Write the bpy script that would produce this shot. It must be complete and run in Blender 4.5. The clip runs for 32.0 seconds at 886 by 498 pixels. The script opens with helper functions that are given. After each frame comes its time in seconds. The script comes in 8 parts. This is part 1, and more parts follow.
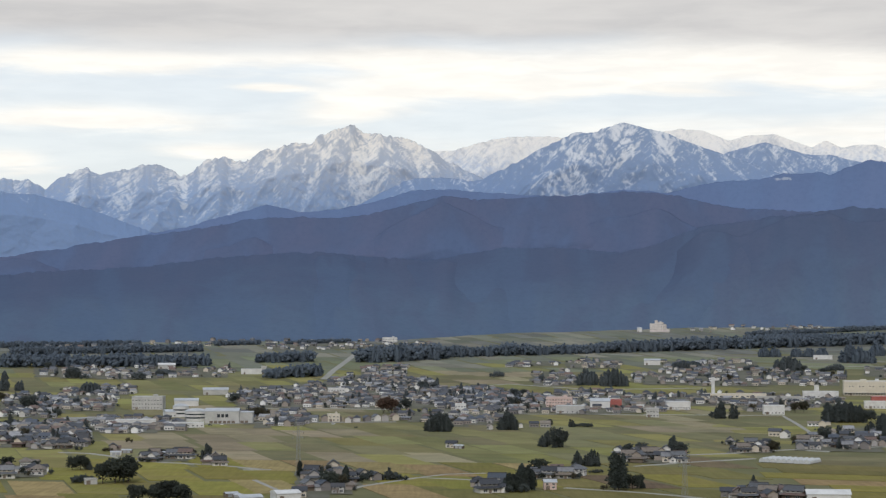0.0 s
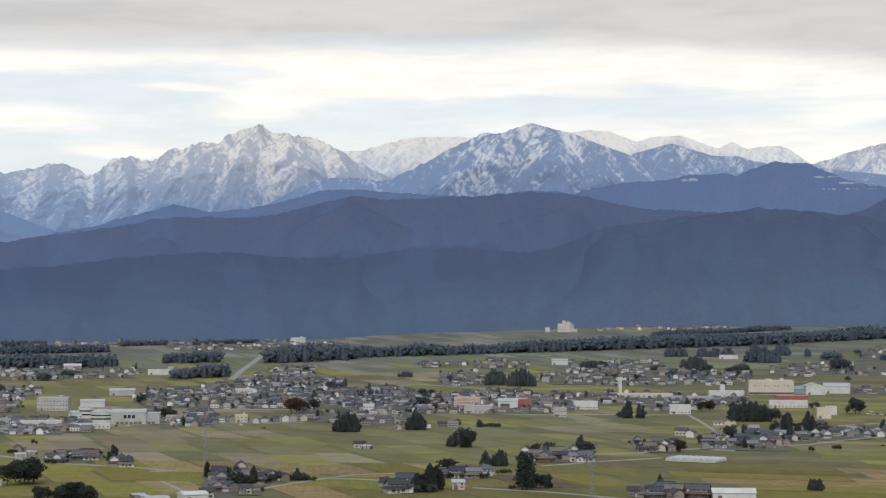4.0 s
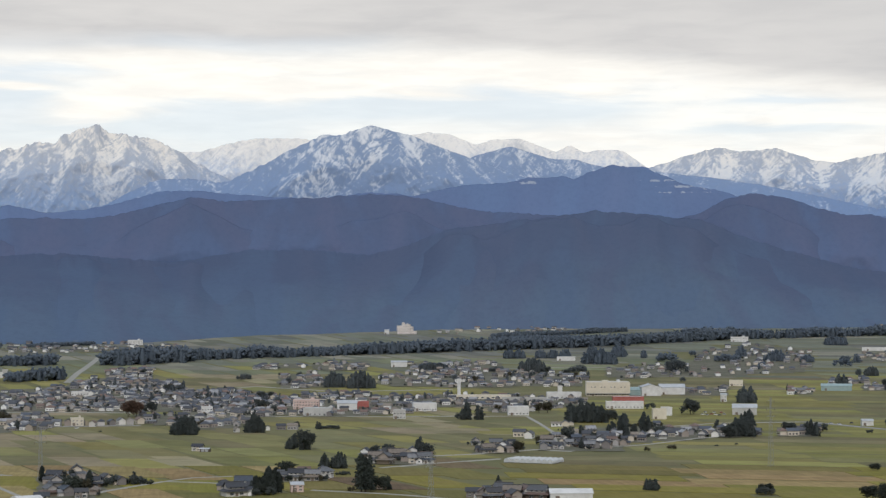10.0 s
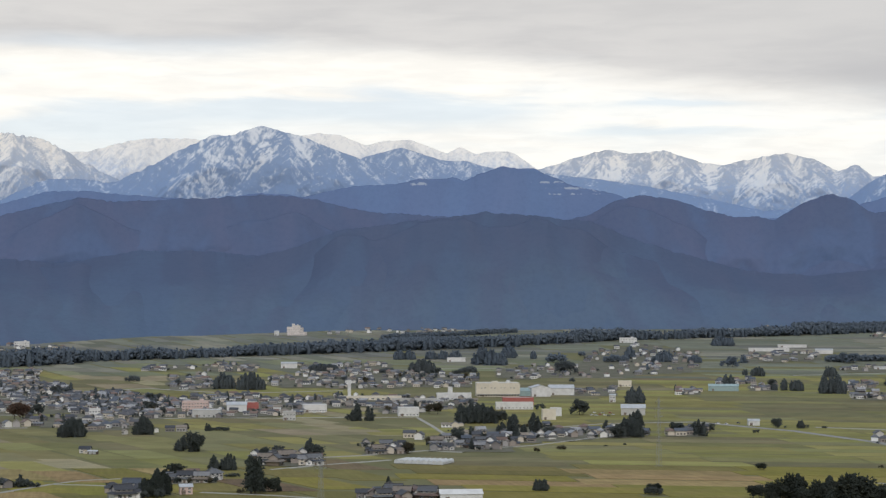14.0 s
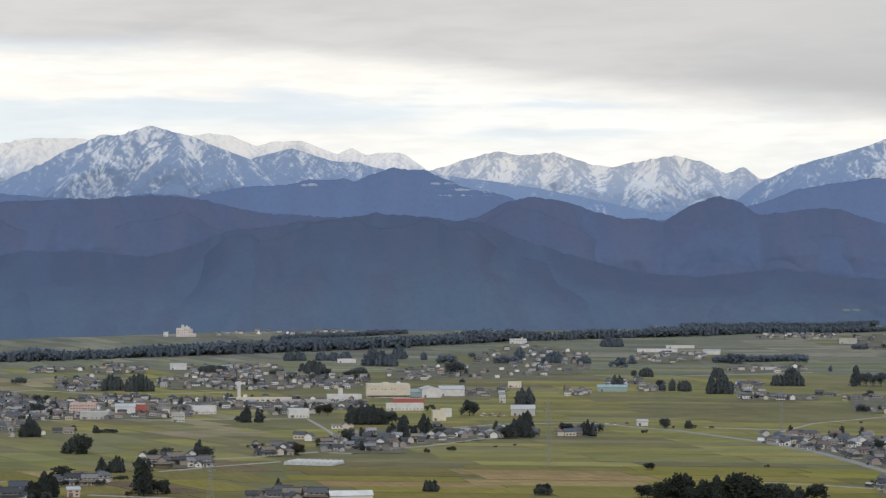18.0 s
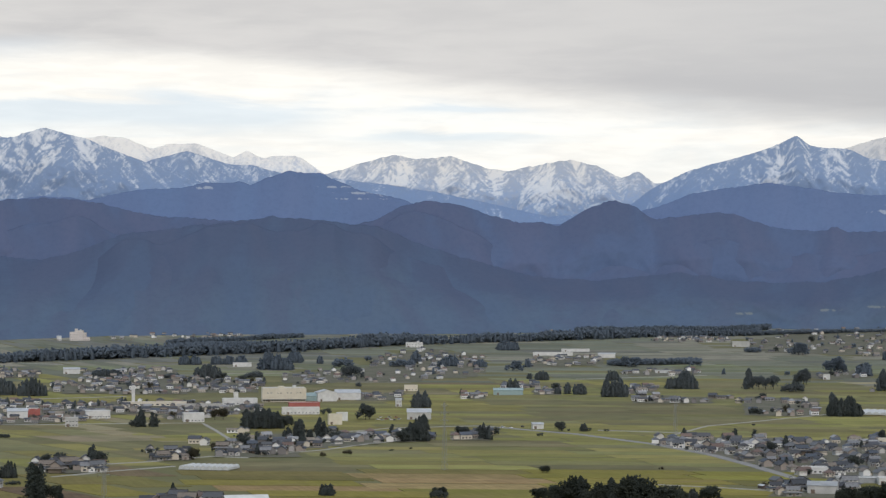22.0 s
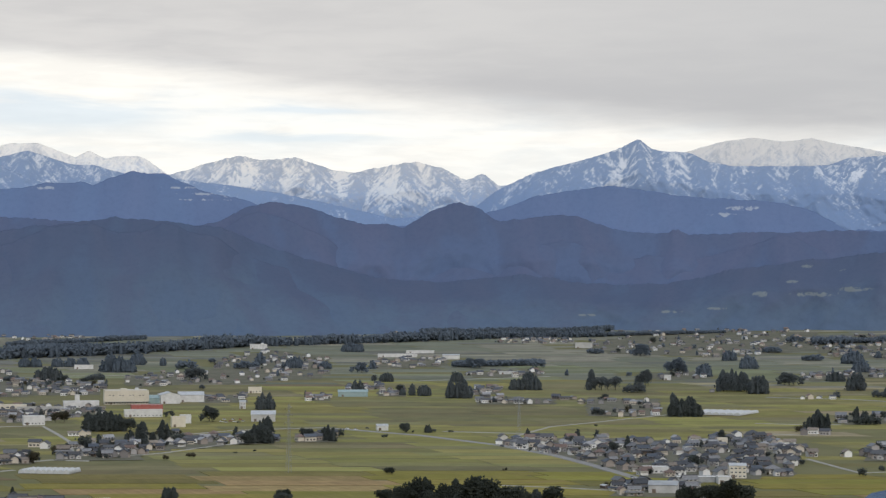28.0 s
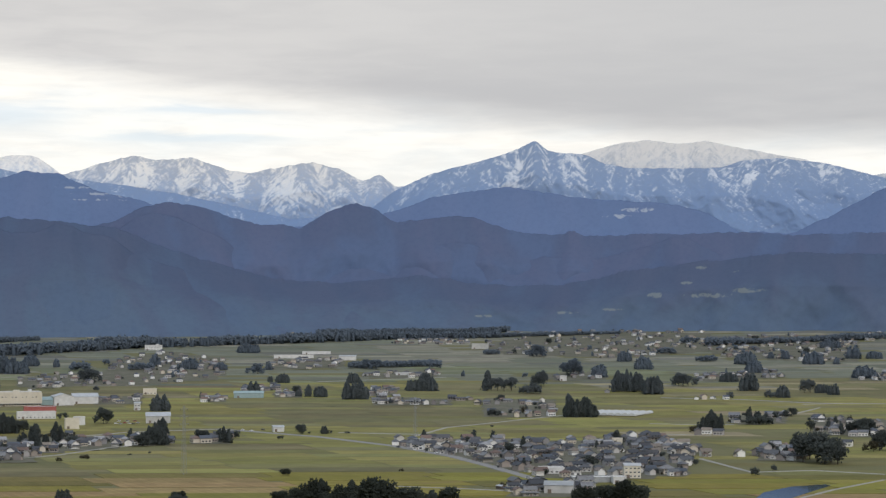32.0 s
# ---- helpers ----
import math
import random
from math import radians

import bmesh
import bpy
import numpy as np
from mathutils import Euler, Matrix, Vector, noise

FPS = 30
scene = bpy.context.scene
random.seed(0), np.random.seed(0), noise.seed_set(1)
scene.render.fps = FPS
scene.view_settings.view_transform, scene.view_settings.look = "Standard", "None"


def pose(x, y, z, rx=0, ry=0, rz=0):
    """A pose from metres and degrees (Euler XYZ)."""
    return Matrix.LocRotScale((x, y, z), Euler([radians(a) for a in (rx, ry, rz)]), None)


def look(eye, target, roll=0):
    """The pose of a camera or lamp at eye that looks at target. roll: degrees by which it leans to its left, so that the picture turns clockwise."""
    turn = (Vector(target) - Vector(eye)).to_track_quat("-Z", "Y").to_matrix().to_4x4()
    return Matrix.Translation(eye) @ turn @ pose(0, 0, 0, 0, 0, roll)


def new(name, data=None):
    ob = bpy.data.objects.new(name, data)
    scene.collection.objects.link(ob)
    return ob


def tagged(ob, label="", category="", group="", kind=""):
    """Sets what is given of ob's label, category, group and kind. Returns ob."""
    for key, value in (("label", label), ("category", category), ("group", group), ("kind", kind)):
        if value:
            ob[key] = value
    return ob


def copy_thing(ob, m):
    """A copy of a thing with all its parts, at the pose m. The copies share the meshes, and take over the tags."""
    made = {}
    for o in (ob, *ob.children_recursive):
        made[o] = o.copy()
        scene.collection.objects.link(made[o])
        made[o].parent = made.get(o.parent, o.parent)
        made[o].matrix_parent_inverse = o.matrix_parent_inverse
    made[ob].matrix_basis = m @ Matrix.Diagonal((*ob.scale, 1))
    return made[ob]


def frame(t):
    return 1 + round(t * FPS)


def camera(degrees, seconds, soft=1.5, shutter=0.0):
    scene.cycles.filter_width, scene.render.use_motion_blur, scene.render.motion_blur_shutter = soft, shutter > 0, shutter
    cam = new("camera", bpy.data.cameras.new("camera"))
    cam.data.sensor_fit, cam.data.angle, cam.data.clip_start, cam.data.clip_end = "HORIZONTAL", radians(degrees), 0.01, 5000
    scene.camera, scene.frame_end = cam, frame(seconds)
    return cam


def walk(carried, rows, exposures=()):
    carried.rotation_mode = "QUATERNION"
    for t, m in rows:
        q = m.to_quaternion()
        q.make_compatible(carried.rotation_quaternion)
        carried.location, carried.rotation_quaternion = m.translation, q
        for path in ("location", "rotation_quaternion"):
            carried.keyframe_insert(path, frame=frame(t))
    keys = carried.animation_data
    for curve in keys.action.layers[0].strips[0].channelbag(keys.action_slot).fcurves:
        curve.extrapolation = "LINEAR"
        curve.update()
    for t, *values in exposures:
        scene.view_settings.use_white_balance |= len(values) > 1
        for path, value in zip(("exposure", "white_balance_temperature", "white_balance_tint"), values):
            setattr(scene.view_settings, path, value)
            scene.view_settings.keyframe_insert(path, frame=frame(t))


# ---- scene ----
# A fixed viewpoint 120 m over the plain; the camera pans slowly to the right.
EYE = 120.0
cam = camera(25.46, 32.0, soft=1.35)
EXPO = [(0.0, 0.0), (32.0, 0.0)]
PAN = [
    (0.0, -0.000, 1.525, 0.000),
    (0.5, -0.321, 1.528, 0.003),
    (1.0, -0.645, 1.537, 0.004),
    (1.5, -0.942, 1.546, 0.004),
    (2.0, -1.261, 1.539, 0.002),
    (2.5, -1.599, 1.532, 0.001),
    (3.0, -1.934, 1.528, 0.004),
    (3.5, -2.294, 1.529, 0.005),
    (5.5, -3.870, 1.546, 0.004),
    (6.0, -4.267, 1.557, 0.001),
    (6.5, -4.663, 1.563, 0.000),
    (7.0, -5.052, 1.575, -0.001),
    (7.5, -5.454, 1.577, -0.006),
    (8.0, -5.840, 1.577, -0.007),
    (8.5, -6.187, 1.573, -0.002),
    (9.0, -6.553, 1.577, 0.000),
    (9.5, -6.962, 1.582, -0.001),
    (10.0, -7.362, 1.589, 0.000),
    (10.5, -7.766, 1.599, 0.003),
    (11.0, -8.167, 1.600, 0.004),
    (11.5, -8.569, 1.607, 0.005),
    (12.0, -8.967, 1.609, 0.004),
    (12.5, -9.374, 1.609, -0.001),
    (13.0, -9.774, 1.610, -0.003),
    (13.5, -10.166, 1.614, -0.005),
    (14.0, -10.562, 1.622, -0.002),
    (14.5, -10.966, 1.625, -0.004),
    (16.5, -12.564, 1.631, -0.005),
    (17.0, -12.959, 1.637, -0.006),
    (17.5, -13.358, 1.647, -0.003),
    (18.0, -13.759, 1.655, -0.006),
    (18.5, -14.153, 1.666, -0.006),
    (19.0, -14.530, 1.687, -0.009),
    (19.5, -14.899, 1.698, -0.000),
    (20.0, -15.268, 1.713, -0.005),
    (20.5, -15.635, 1.722, -0.006),
    (21.0, -16.018, 1.738, -0.003),
    (21.5, -16.402, 1.751, -0.002),
    (22.0, -16.787, 1.760, -0.003),
    (22.5, -17.155, 1.773, -0.005),
    (23.0, -17.525, 1.775, -0.001),
    (23.5, -17.907, 1.787, 0.003),
    (24.0, -18.298, 1.797, 0.002),
    (24.5, -18.685, 1.801, 0.005),
    (25.0, -19.061, 1.801, 0.006),
    (25.5, -19.441, 1.806, 0.008),
    (27.5, -20.943, 1.801, 0.006),
    (28.0, -21.316, 1.807, 0.005),
    (28.5, -21.700, 1.818, 0.007),
    (29.0, -22.104, 1.820, 0.004),
    (29.5, -22.493, 1.823, 0.006),
    (30.0, -22.864, 1.823, 0.005),
    (30.5, -23.222, 1.824, 0.002),
    (31.0, -23.588, 1.824, -0.000),
    (31.5, -23.960, 1.831, -0.003),
    (32.0, -24.336, 1.835, -0.006),
]
walk(cam, [(t, pose(0, 0, EYE, 90 + pitch, roll, yaw)) for t, yaw, pitch, roll in PAN], EXPO)

# ---- sky and sun ----


def node(tree, kind, **values):
    n = tree.nodes.new(kind)
    for key, value in values.items():
        if key in n.inputs:
            n.inputs[key].default_value = value
    return n


def math_node(tree, op, a, b=None, c=None):
    n = tree.nodes.new("ShaderNodeMath")
    n.operation = op
    for i, v in enumerate((a, b, c)):
        if v is None:
            continue
        if isinstance(v, (int, float)):
            n.inputs[i].default_value = v
        else:
            tree.links.new(v, n.inputs[i])
    return n.outputs[0]


def smooth(tree, v, lo, hi, a=0.0, b=1.0):
    n = tree.nodes.new("ShaderNodeMapRange")
    n.interpolation_type = "SMOOTHSTEP"
    for i, q in enumerate((v, lo, hi, a, b)):
        if isinstance(q, (int, float)):
            n.inputs[i].default_value = q
        else:
            tree.links.new(q, n.inputs[i])
    return n.outputs[0]


def mix_rgb(tree, fac, a, b):
    n = tree.nodes.new("ShaderNodeMix")
    n.data_type = "RGBA"
    for sock, v in ((n.inputs[0], fac), (n.inputs[6], a), (n.inputs[7], b)):
        if isinstance(v, (int, float)):
            sock.default_value = v
        elif isinstance(v, tuple):
            sock.default_value = (*v, 1.0) if len(v) == 3 else v
        else:
            tree.links.new(v, sock)
    return n.outputs[2]


def noise_node(tree, vector, scale, detail=4.0, rough=0.55, distort=0.0):
    n = tree.nodes.new("ShaderNodeTexNoise")
    n.inputs["Scale"].default_value = scale
    n.inputs["Detail"].default_value = detail
    n.inputs["Roughness"].default_value = rough
    n.inputs["Distortion"].default_value = distort
    if vector is not None:
        tree.links.new(vector, n.inputs["Vector"])
    return n.outputs["Fac"]


SUN_ELEV, SUN_BEARING = radians(40), radians(188)

world = bpy.data.worlds.new("overcast_sky")
scene.world = world
world.use_nodes = True
wt = world.node_tree
wt.nodes.clear()
coord = wt.nodes.new("ShaderNodeTexCoord")
sep = wt.nodes.new("ShaderNodeSeparateXYZ")
wt.links.new(coord.outputs["Generated"], sep.inputs[0])
bearing = math_node(wt, "MULTIPLY", math_node(wt, "ARCTAN2", sep.outputs[0], sep.outputs[1]), 57.2958)
height = math_node(wt, "MULTIPLY", math_node(wt, "ARCSINE", sep.outputs[2]), 57.2958)
cloud_at = wt.nodes.new("ShaderNodeCombineXYZ")
wt.links.new(math_node(wt, "MULTIPLY", bearing, 0.16), cloud_at.inputs[0])
wt.links.new(height, cloud_at.inputs[1])
broad = noise_node(wt, cloud_at.outputs[0], 0.55, 3.0, 0.5, 0.4)
wisps = noise_node(wt, cloud_at.outputs[0], 1.15, 5.0, 0.55, 0.6)
fine = noise_node(wt, cloud_at.outputs[0], 3.2, 4.0, 0.6, 0.3)
# the grey deck hangs lower towards the right
edge = smooth(wt, bearing, 6.0, 34.0, 7.35, 4.9)
over = math_node(wt, "SUBTRACT", height, edge)
over = math_node(wt, "ADD", over, math_node(wt, "MULTIPLY_ADD", broad, 1.6, -0.8))
deck = smooth(wt, over, -0.45, 0.6)
clear = wt.nodes.new("ShaderNodeTexSky")
clear.sky_type, clear.sun_disc = "NISHITA", False
clear.sun_elevation, clear.sun_rotation = SUN_ELEV, SUN_BEARING
clear.air_density, clear.dust_density = 1.0, 1.5
blue = wt.nodes.new("ShaderNodeVectorMath")
blue.operation = "SCALE"
blue.inputs["Scale"].default_value = 0.125
wt.links.new(clear.outputs[0], blue.inputs[0])
# loose banks of bright cloud (bearing, height, half width, half height) and the clear streaks between them
at_b = math_node(wt, "ADD", bearing, math_node(wt, "MULTIPLY_ADD", broad, 3.2, -1.6))
at_h = math_node(wt, "ADD", height, math_node(wt, "MULTIPLY_ADD", wisps, 0.9, -0.45))


def bank(b, h, wide, tall, weight):
    x = math_node(wt, "DIVIDE", math_node(wt, "SUBTRACT", at_b, b), wide)
    y = math_node(wt, "DIVIDE", math_node(wt, "SUBTRACT", at_h, h), tall)
    r = math_node(wt, "ADD", math_node(wt, "MULTIPLY", x, x), math_node(wt, "MULTIPLY", y, y))
    return math_node(wt, "MULTIPLY", math_node(wt, "EXPONENT", math_node(wt, "MULTIPLY", r, -1.0)), weight)


cover = math_node(wt, "MULTIPLY_ADD", wisps, 1.1, -0.50)
cover = math_node(wt, "ADD", cover, smooth(wt, bearing, 1.0, 8.0, 0.0, 0.55))
for cloud in ((0.6, 6.24, 3.6, 0.34, 1.0), (-0.9, 7.0, 3.6, 0.42, 1.0), (-10.2, 5.25, 3.0, 0.38, 1.0), (-9.5, 6.95, 4.5, 0.4, 0.9), (-2.6, 5.6, 1.7, 0.45, 0.8),
              (-6.8, 4.3, 1.6, 0.28, 0.8), (-12.4, 4.0, 1.2, 0.35, 0.8), (8.0, 6.75, 5.0, 0.5, 0.6), (-5.3, 6.15, 1.1, 0.12, 0.9), (-1.0, 4.4, 4.0, 0.5, 0.45),
              (5.2, 5.75, 1.4, 0.25, -0.8), (9.8, 5.65, 3.6, 0.38, -0.75), (16.9, 5.05, 2.6, 0.2, -0.6), (18.0, 5.8, 1.7, 0.1, -0.6)):
    cover = math_node(wt, "ADD", cover, bank(*cloud))
gap = smooth(wt, cover, 0.05, 0.85)
lit = mix_rgb(wt, smooth(wt, math_node(wt, "ADD", fine, math_node(wt, "MULTIPLY", broad, 0.8)), 0.7, 1.15), (0.98, 0.955, 0.90), (1.10, 1.07, 1.0))
thin = mix_rgb(wt, math_node(wt, "MULTIPLY_ADD", gap, 0.6, 0.4), mix_rgb(wt, 0.55, blue.outputs[0], (0.72, 0.81, 0.95)), lit)
grey = mix_rgb(wt, smooth(wt, math_node(wt, "ADD", broad, math_node(wt, "MULTIPLY", fine, 0.35)), 0.45, 0.85),
               (0.585, 0.58, 0.585), (0.735, 0.72, 0.705))
grey = mix_rgb(wt, smooth(wt, over, 0.0, 2.2), grey, mix_rgb(wt, 0.5, grey, (0.70, 0.685, 0.67)))
grey = mix_rgb(wt, smooth(wt, height, 9.5, 24.0), grey, mix_rgb(wt, 0.9, grey, (0.50, 0.625, 0.80)))
grey = mix_rgb(wt, smooth(wt, bearing, 12.0, 36.0, 0.0, 0.6), grey, mix_rgb(wt, 0.75, grey, (0.455, 0.47, 0.495)))
sky = mix_rgb(wt, deck, thin, grey)
back = wt.nodes.new("ShaderNodeBackground")
back.inputs["Strength"].default_value = 1.0
wt.links.new(sky, back.inputs["Color"])
wout = wt.nodes.new("ShaderNodeOutputWorld")
wt.links.new(back.outputs[0], wout.inputs[0])

sun = new("sun", bpy.data.lights.new("sun", "SUN"))
sun.data.energy, sun.data.angle, sun.data.color = 1.5, radians(12), (1.0, 0.95, 0.88)
sun.matrix_world = look((0, 0, 900), (-900 * math.sin(SUN_BEARING) / math.tan(SUN_ELEV), -900 * math.cos(SUN_BEARING) / math.tan(SUN_ELEV), 0))

# ---- materials ----


def material(name, rough=0.85, metal=0.0):
    m = bpy.data.materials.new(name)
    m.use_nodes = True
    t = m.node_tree
    b = t.nodes["Principled BSDF"]
    b.inputs["Roughness"].default_value, b.inputs["Metallic"].default_value = rough, metal
    b.inputs["Specular IOR Level"].default_value = 0.25
    return m, t, b


def place(t, kind="Object"):
    return t.nodes.new("ShaderNodeTexCoord").outputs[kind]


def world_place(t):
    return t.nodes.new("ShaderNodeNewGeometry").outputs["Position"]


def bump(t, b, value, strength, distance):
    n = t.nodes.new("ShaderNodeBump")
    n.inputs["Strength"].default_value, n.inputs["Distance"].default_value = strength, distance
    t.links.new(value, n.inputs["Height"])
    t.links.new(n.outputs[0], b.inputs["Normal"])


def object_random(t):
    return t.nodes.new("ShaderNodeObjectInfo").outputs["Random"]


def ramp(t, value, *stops):
    n = t.nodes.new("ShaderNodeValToRGB")
    e = n.color_ramp.elements
    while len(e) < len(stops):
        e.new(0.5)
    for el, (p, c) in zip(e, stops):
        el.position, el.color = p, (*c, 1.0)
    if value is not None:
        t.links.new(value, n.inputs[0])
    return n.outputs[0]


def weathered(name, a, b2, scale=0.6, rough=0.8, metal=0.0, bump_by=0.0, vary=0.0):
    """Paint, plaster, metal or earth: two tones mixed by broad stains and fine grain; vary: how much whole objects differ."""
    m, t, b = material(name, rough, metal)
    p = world_place(t)
    f = math_node(t, "MULTIPLY_ADD", noise_node(t, p, scale, 4.0, 0.6), 0.7, math_node(t, "MULTIPLY", noise_node(t, p, scale * 7, 3.0, 0.6), 0.3))
    f = smooth(t, f, 0.3, 0.7)
    c = mix_rgb(t, f, a, b2)
    if vary:
        h = t.nodes.new("ShaderNodeHueSaturation")
        r = object_random(t)
        t.links.new(math_node(t, "MULTIPLY_ADD", r, vary, 1.0 - vary * 0.6), h.inputs["Value"])
        t.links.new(math_node(t, "MULTIPLY_ADD", math_node(t, "FRACT", math_node(t, "MULTIPLY", r, 7.3)), 0.03, 0.485), h.inputs["Hue"])
        t.links.new(c, h.inputs["Color"])
        c = h.outputs[0]
    t.links.new(c, b.inputs["Base Color"])
    if bump_by:
        bump(t, b, noise_node(t, p, scale * 9, 3.0, 0.6), 0.5, bump_by)
    return m


def point_attribute(t, name):
    a = t.nodes.new("ShaderNodeAttribute")
    a.attribute_name = name
    return a.outputs["Fac"]


def hill_material(name, low, high, spurs, hollows, patchy=0.5, open_ground=(0.3, 0.27, 0.2)):
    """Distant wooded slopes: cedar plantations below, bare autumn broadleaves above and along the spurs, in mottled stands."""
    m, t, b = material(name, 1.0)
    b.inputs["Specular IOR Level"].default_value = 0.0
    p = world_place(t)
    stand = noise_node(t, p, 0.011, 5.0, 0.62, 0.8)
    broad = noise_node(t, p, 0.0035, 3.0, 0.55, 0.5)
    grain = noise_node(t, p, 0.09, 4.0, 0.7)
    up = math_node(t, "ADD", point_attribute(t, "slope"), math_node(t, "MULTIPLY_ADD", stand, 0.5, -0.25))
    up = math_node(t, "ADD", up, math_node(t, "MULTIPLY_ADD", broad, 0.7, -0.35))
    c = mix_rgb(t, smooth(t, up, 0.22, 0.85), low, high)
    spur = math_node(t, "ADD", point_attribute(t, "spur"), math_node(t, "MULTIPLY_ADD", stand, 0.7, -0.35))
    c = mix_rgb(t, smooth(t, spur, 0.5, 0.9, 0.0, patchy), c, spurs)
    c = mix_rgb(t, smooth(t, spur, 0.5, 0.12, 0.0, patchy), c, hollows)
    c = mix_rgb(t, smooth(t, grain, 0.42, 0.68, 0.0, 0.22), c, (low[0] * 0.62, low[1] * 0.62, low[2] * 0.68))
    torn = noise_node(t, p, 0.045, 4.0, 0.7, 0.8)
    bare = smooth(t, math_node(t, "MULTIPLY", point_attribute(t, "clearing"), math_node(t, "MULTIPLY_ADD", torn, 9.0, -3.6)), 0.45, 0.8, 0.0, 0.75)
    c = mix_rgb(t, bare, c, open_ground)
    t.links.new(c, b.inputs["Base Color"])
    bump(t, b, grain, 0.12, 3.0)
    return m


def snow_material(name, woods, rock, snow, drift, z0, z1):
    """Alpine slopes: dwarf pine and forest below, bare rock above, snow where the lie of the ground keeps it."""
    m, t, b = material(name, 0.95)
    b.inputs["Specular IOR Level"].default_value = 0.05
    p = world_place(t)
    s = t.nodes.new("ShaderNodeSeparateXYZ")
    t.links.new(p, s.inputs[0])
    grain = noise_node(t, p, 0.085, 4.0, 0.7, 0.4)
    specks = noise_node(t, p, 0.24, 3.0, 0.7)
    h = math_node(t, "ADD", s.outputs[2], math_node(t, "MULTIPLY_ADD", grain, 90.0, -45.0))
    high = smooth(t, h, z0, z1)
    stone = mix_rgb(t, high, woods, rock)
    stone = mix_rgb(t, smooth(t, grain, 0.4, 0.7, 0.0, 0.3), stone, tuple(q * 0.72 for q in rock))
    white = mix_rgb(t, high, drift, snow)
    cover = math_node(t, "ADD", point_attribute(t, "snow"), math_node(t, "MULTIPLY_ADD", specks, 0.30, -0.15))
    cover = math_node(t, "ADD", cover, math_node(t, "MULTIPLY_ADD", grain, 0.24, -0.12))
    t.links.new(mix_rgb(t, smooth(t, cover, 0.30, 0.76), stone, white), b.inputs["Base Color"])
    bump(t, b, grain, 0.15, 2.0)
    return m


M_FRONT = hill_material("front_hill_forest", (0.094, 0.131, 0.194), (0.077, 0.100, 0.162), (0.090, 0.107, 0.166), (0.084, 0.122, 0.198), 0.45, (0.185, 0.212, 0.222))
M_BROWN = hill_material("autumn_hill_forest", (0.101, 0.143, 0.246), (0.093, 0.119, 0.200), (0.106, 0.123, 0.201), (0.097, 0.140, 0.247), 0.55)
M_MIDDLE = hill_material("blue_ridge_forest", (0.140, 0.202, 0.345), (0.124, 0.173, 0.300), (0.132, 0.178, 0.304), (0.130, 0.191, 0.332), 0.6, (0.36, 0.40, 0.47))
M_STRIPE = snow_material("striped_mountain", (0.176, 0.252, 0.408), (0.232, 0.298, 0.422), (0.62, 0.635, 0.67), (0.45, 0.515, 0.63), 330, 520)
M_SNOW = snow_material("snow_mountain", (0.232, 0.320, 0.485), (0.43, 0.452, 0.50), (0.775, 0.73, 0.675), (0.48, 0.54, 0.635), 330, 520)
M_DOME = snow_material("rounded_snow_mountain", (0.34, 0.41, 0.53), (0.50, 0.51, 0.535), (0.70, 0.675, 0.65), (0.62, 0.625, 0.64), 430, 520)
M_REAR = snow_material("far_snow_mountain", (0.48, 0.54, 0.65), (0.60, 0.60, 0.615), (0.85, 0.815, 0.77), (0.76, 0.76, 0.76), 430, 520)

# ---- the land ----
RISE, FLAT = 1.55e-5, 1900.0


def ground_z(d):
    """The plain lies level near by and rises as a fan towards the hills."""
    return RISE * max(0.0, d - FLAT) ** 2


def spot(b, d, lift=0.0):
    """The place on the ground at bearing b degrees and d metres from the viewpoint."""
    a = radians(b)
    return Vector((d * math.sin(a), d * math.cos(a), ground_z(d) + lift))


def lattice(ix, iy, seed):
    h = (ix.astype(np.int64) * 374761393 + iy.astype(np.int64) * 668265263 + seed * 974711) & 0x7FFFFFFF
    h = ((h ^ (h >> 13)) * 1274126177) & 0x7FFFFFFF
    return ((h ^ (h >> 16)) & 0xFFFF) / 65535.0


def value_noise(x, y, seed=0):
    x, y = np.broadcast_arrays(np.asarray(x, float), np.asarray(y, float))
    ix, iy = np.floor(x), np.floor(y)
    fx, fy = x - ix, y - iy
    fx, fy = fx * fx * (3 - 2 * fx), fy * fy * (3 - 2 * fy)
    a, b = lattice(ix, iy, seed), lattice(ix + 1, iy, seed)
    c, d = lattice(ix, iy + 1, seed), lattice(ix + 1, iy + 1, seed)
    return (a * (1 - fx) + b * fx) * (1 - fy) + (c * (1 - fx) + d * fx) * fy


def fractal(x, y, octaves=4, seed=0):
    total, amp, norm = 0.0, 1.0, 0.0
    for o in range(octaves):
        total = total + amp * value_noise(x * 2 ** o, y * 2 ** o, seed + o)
        norm, amp = norm + amp, amp * 0.5
    return total / norm


def ridged(x, y, octaves=4, seed=0):
    total, amp, norm = 0.0, 1.0, 0.0
    for o in range(octaves):
        total = total + amp * (1 - np.abs(2 * value_noise(x * 2 ** o, y * 2 ** o, seed + o) - 1))
        norm, amp = norm + amp, amp * 0.55
    return total / norm


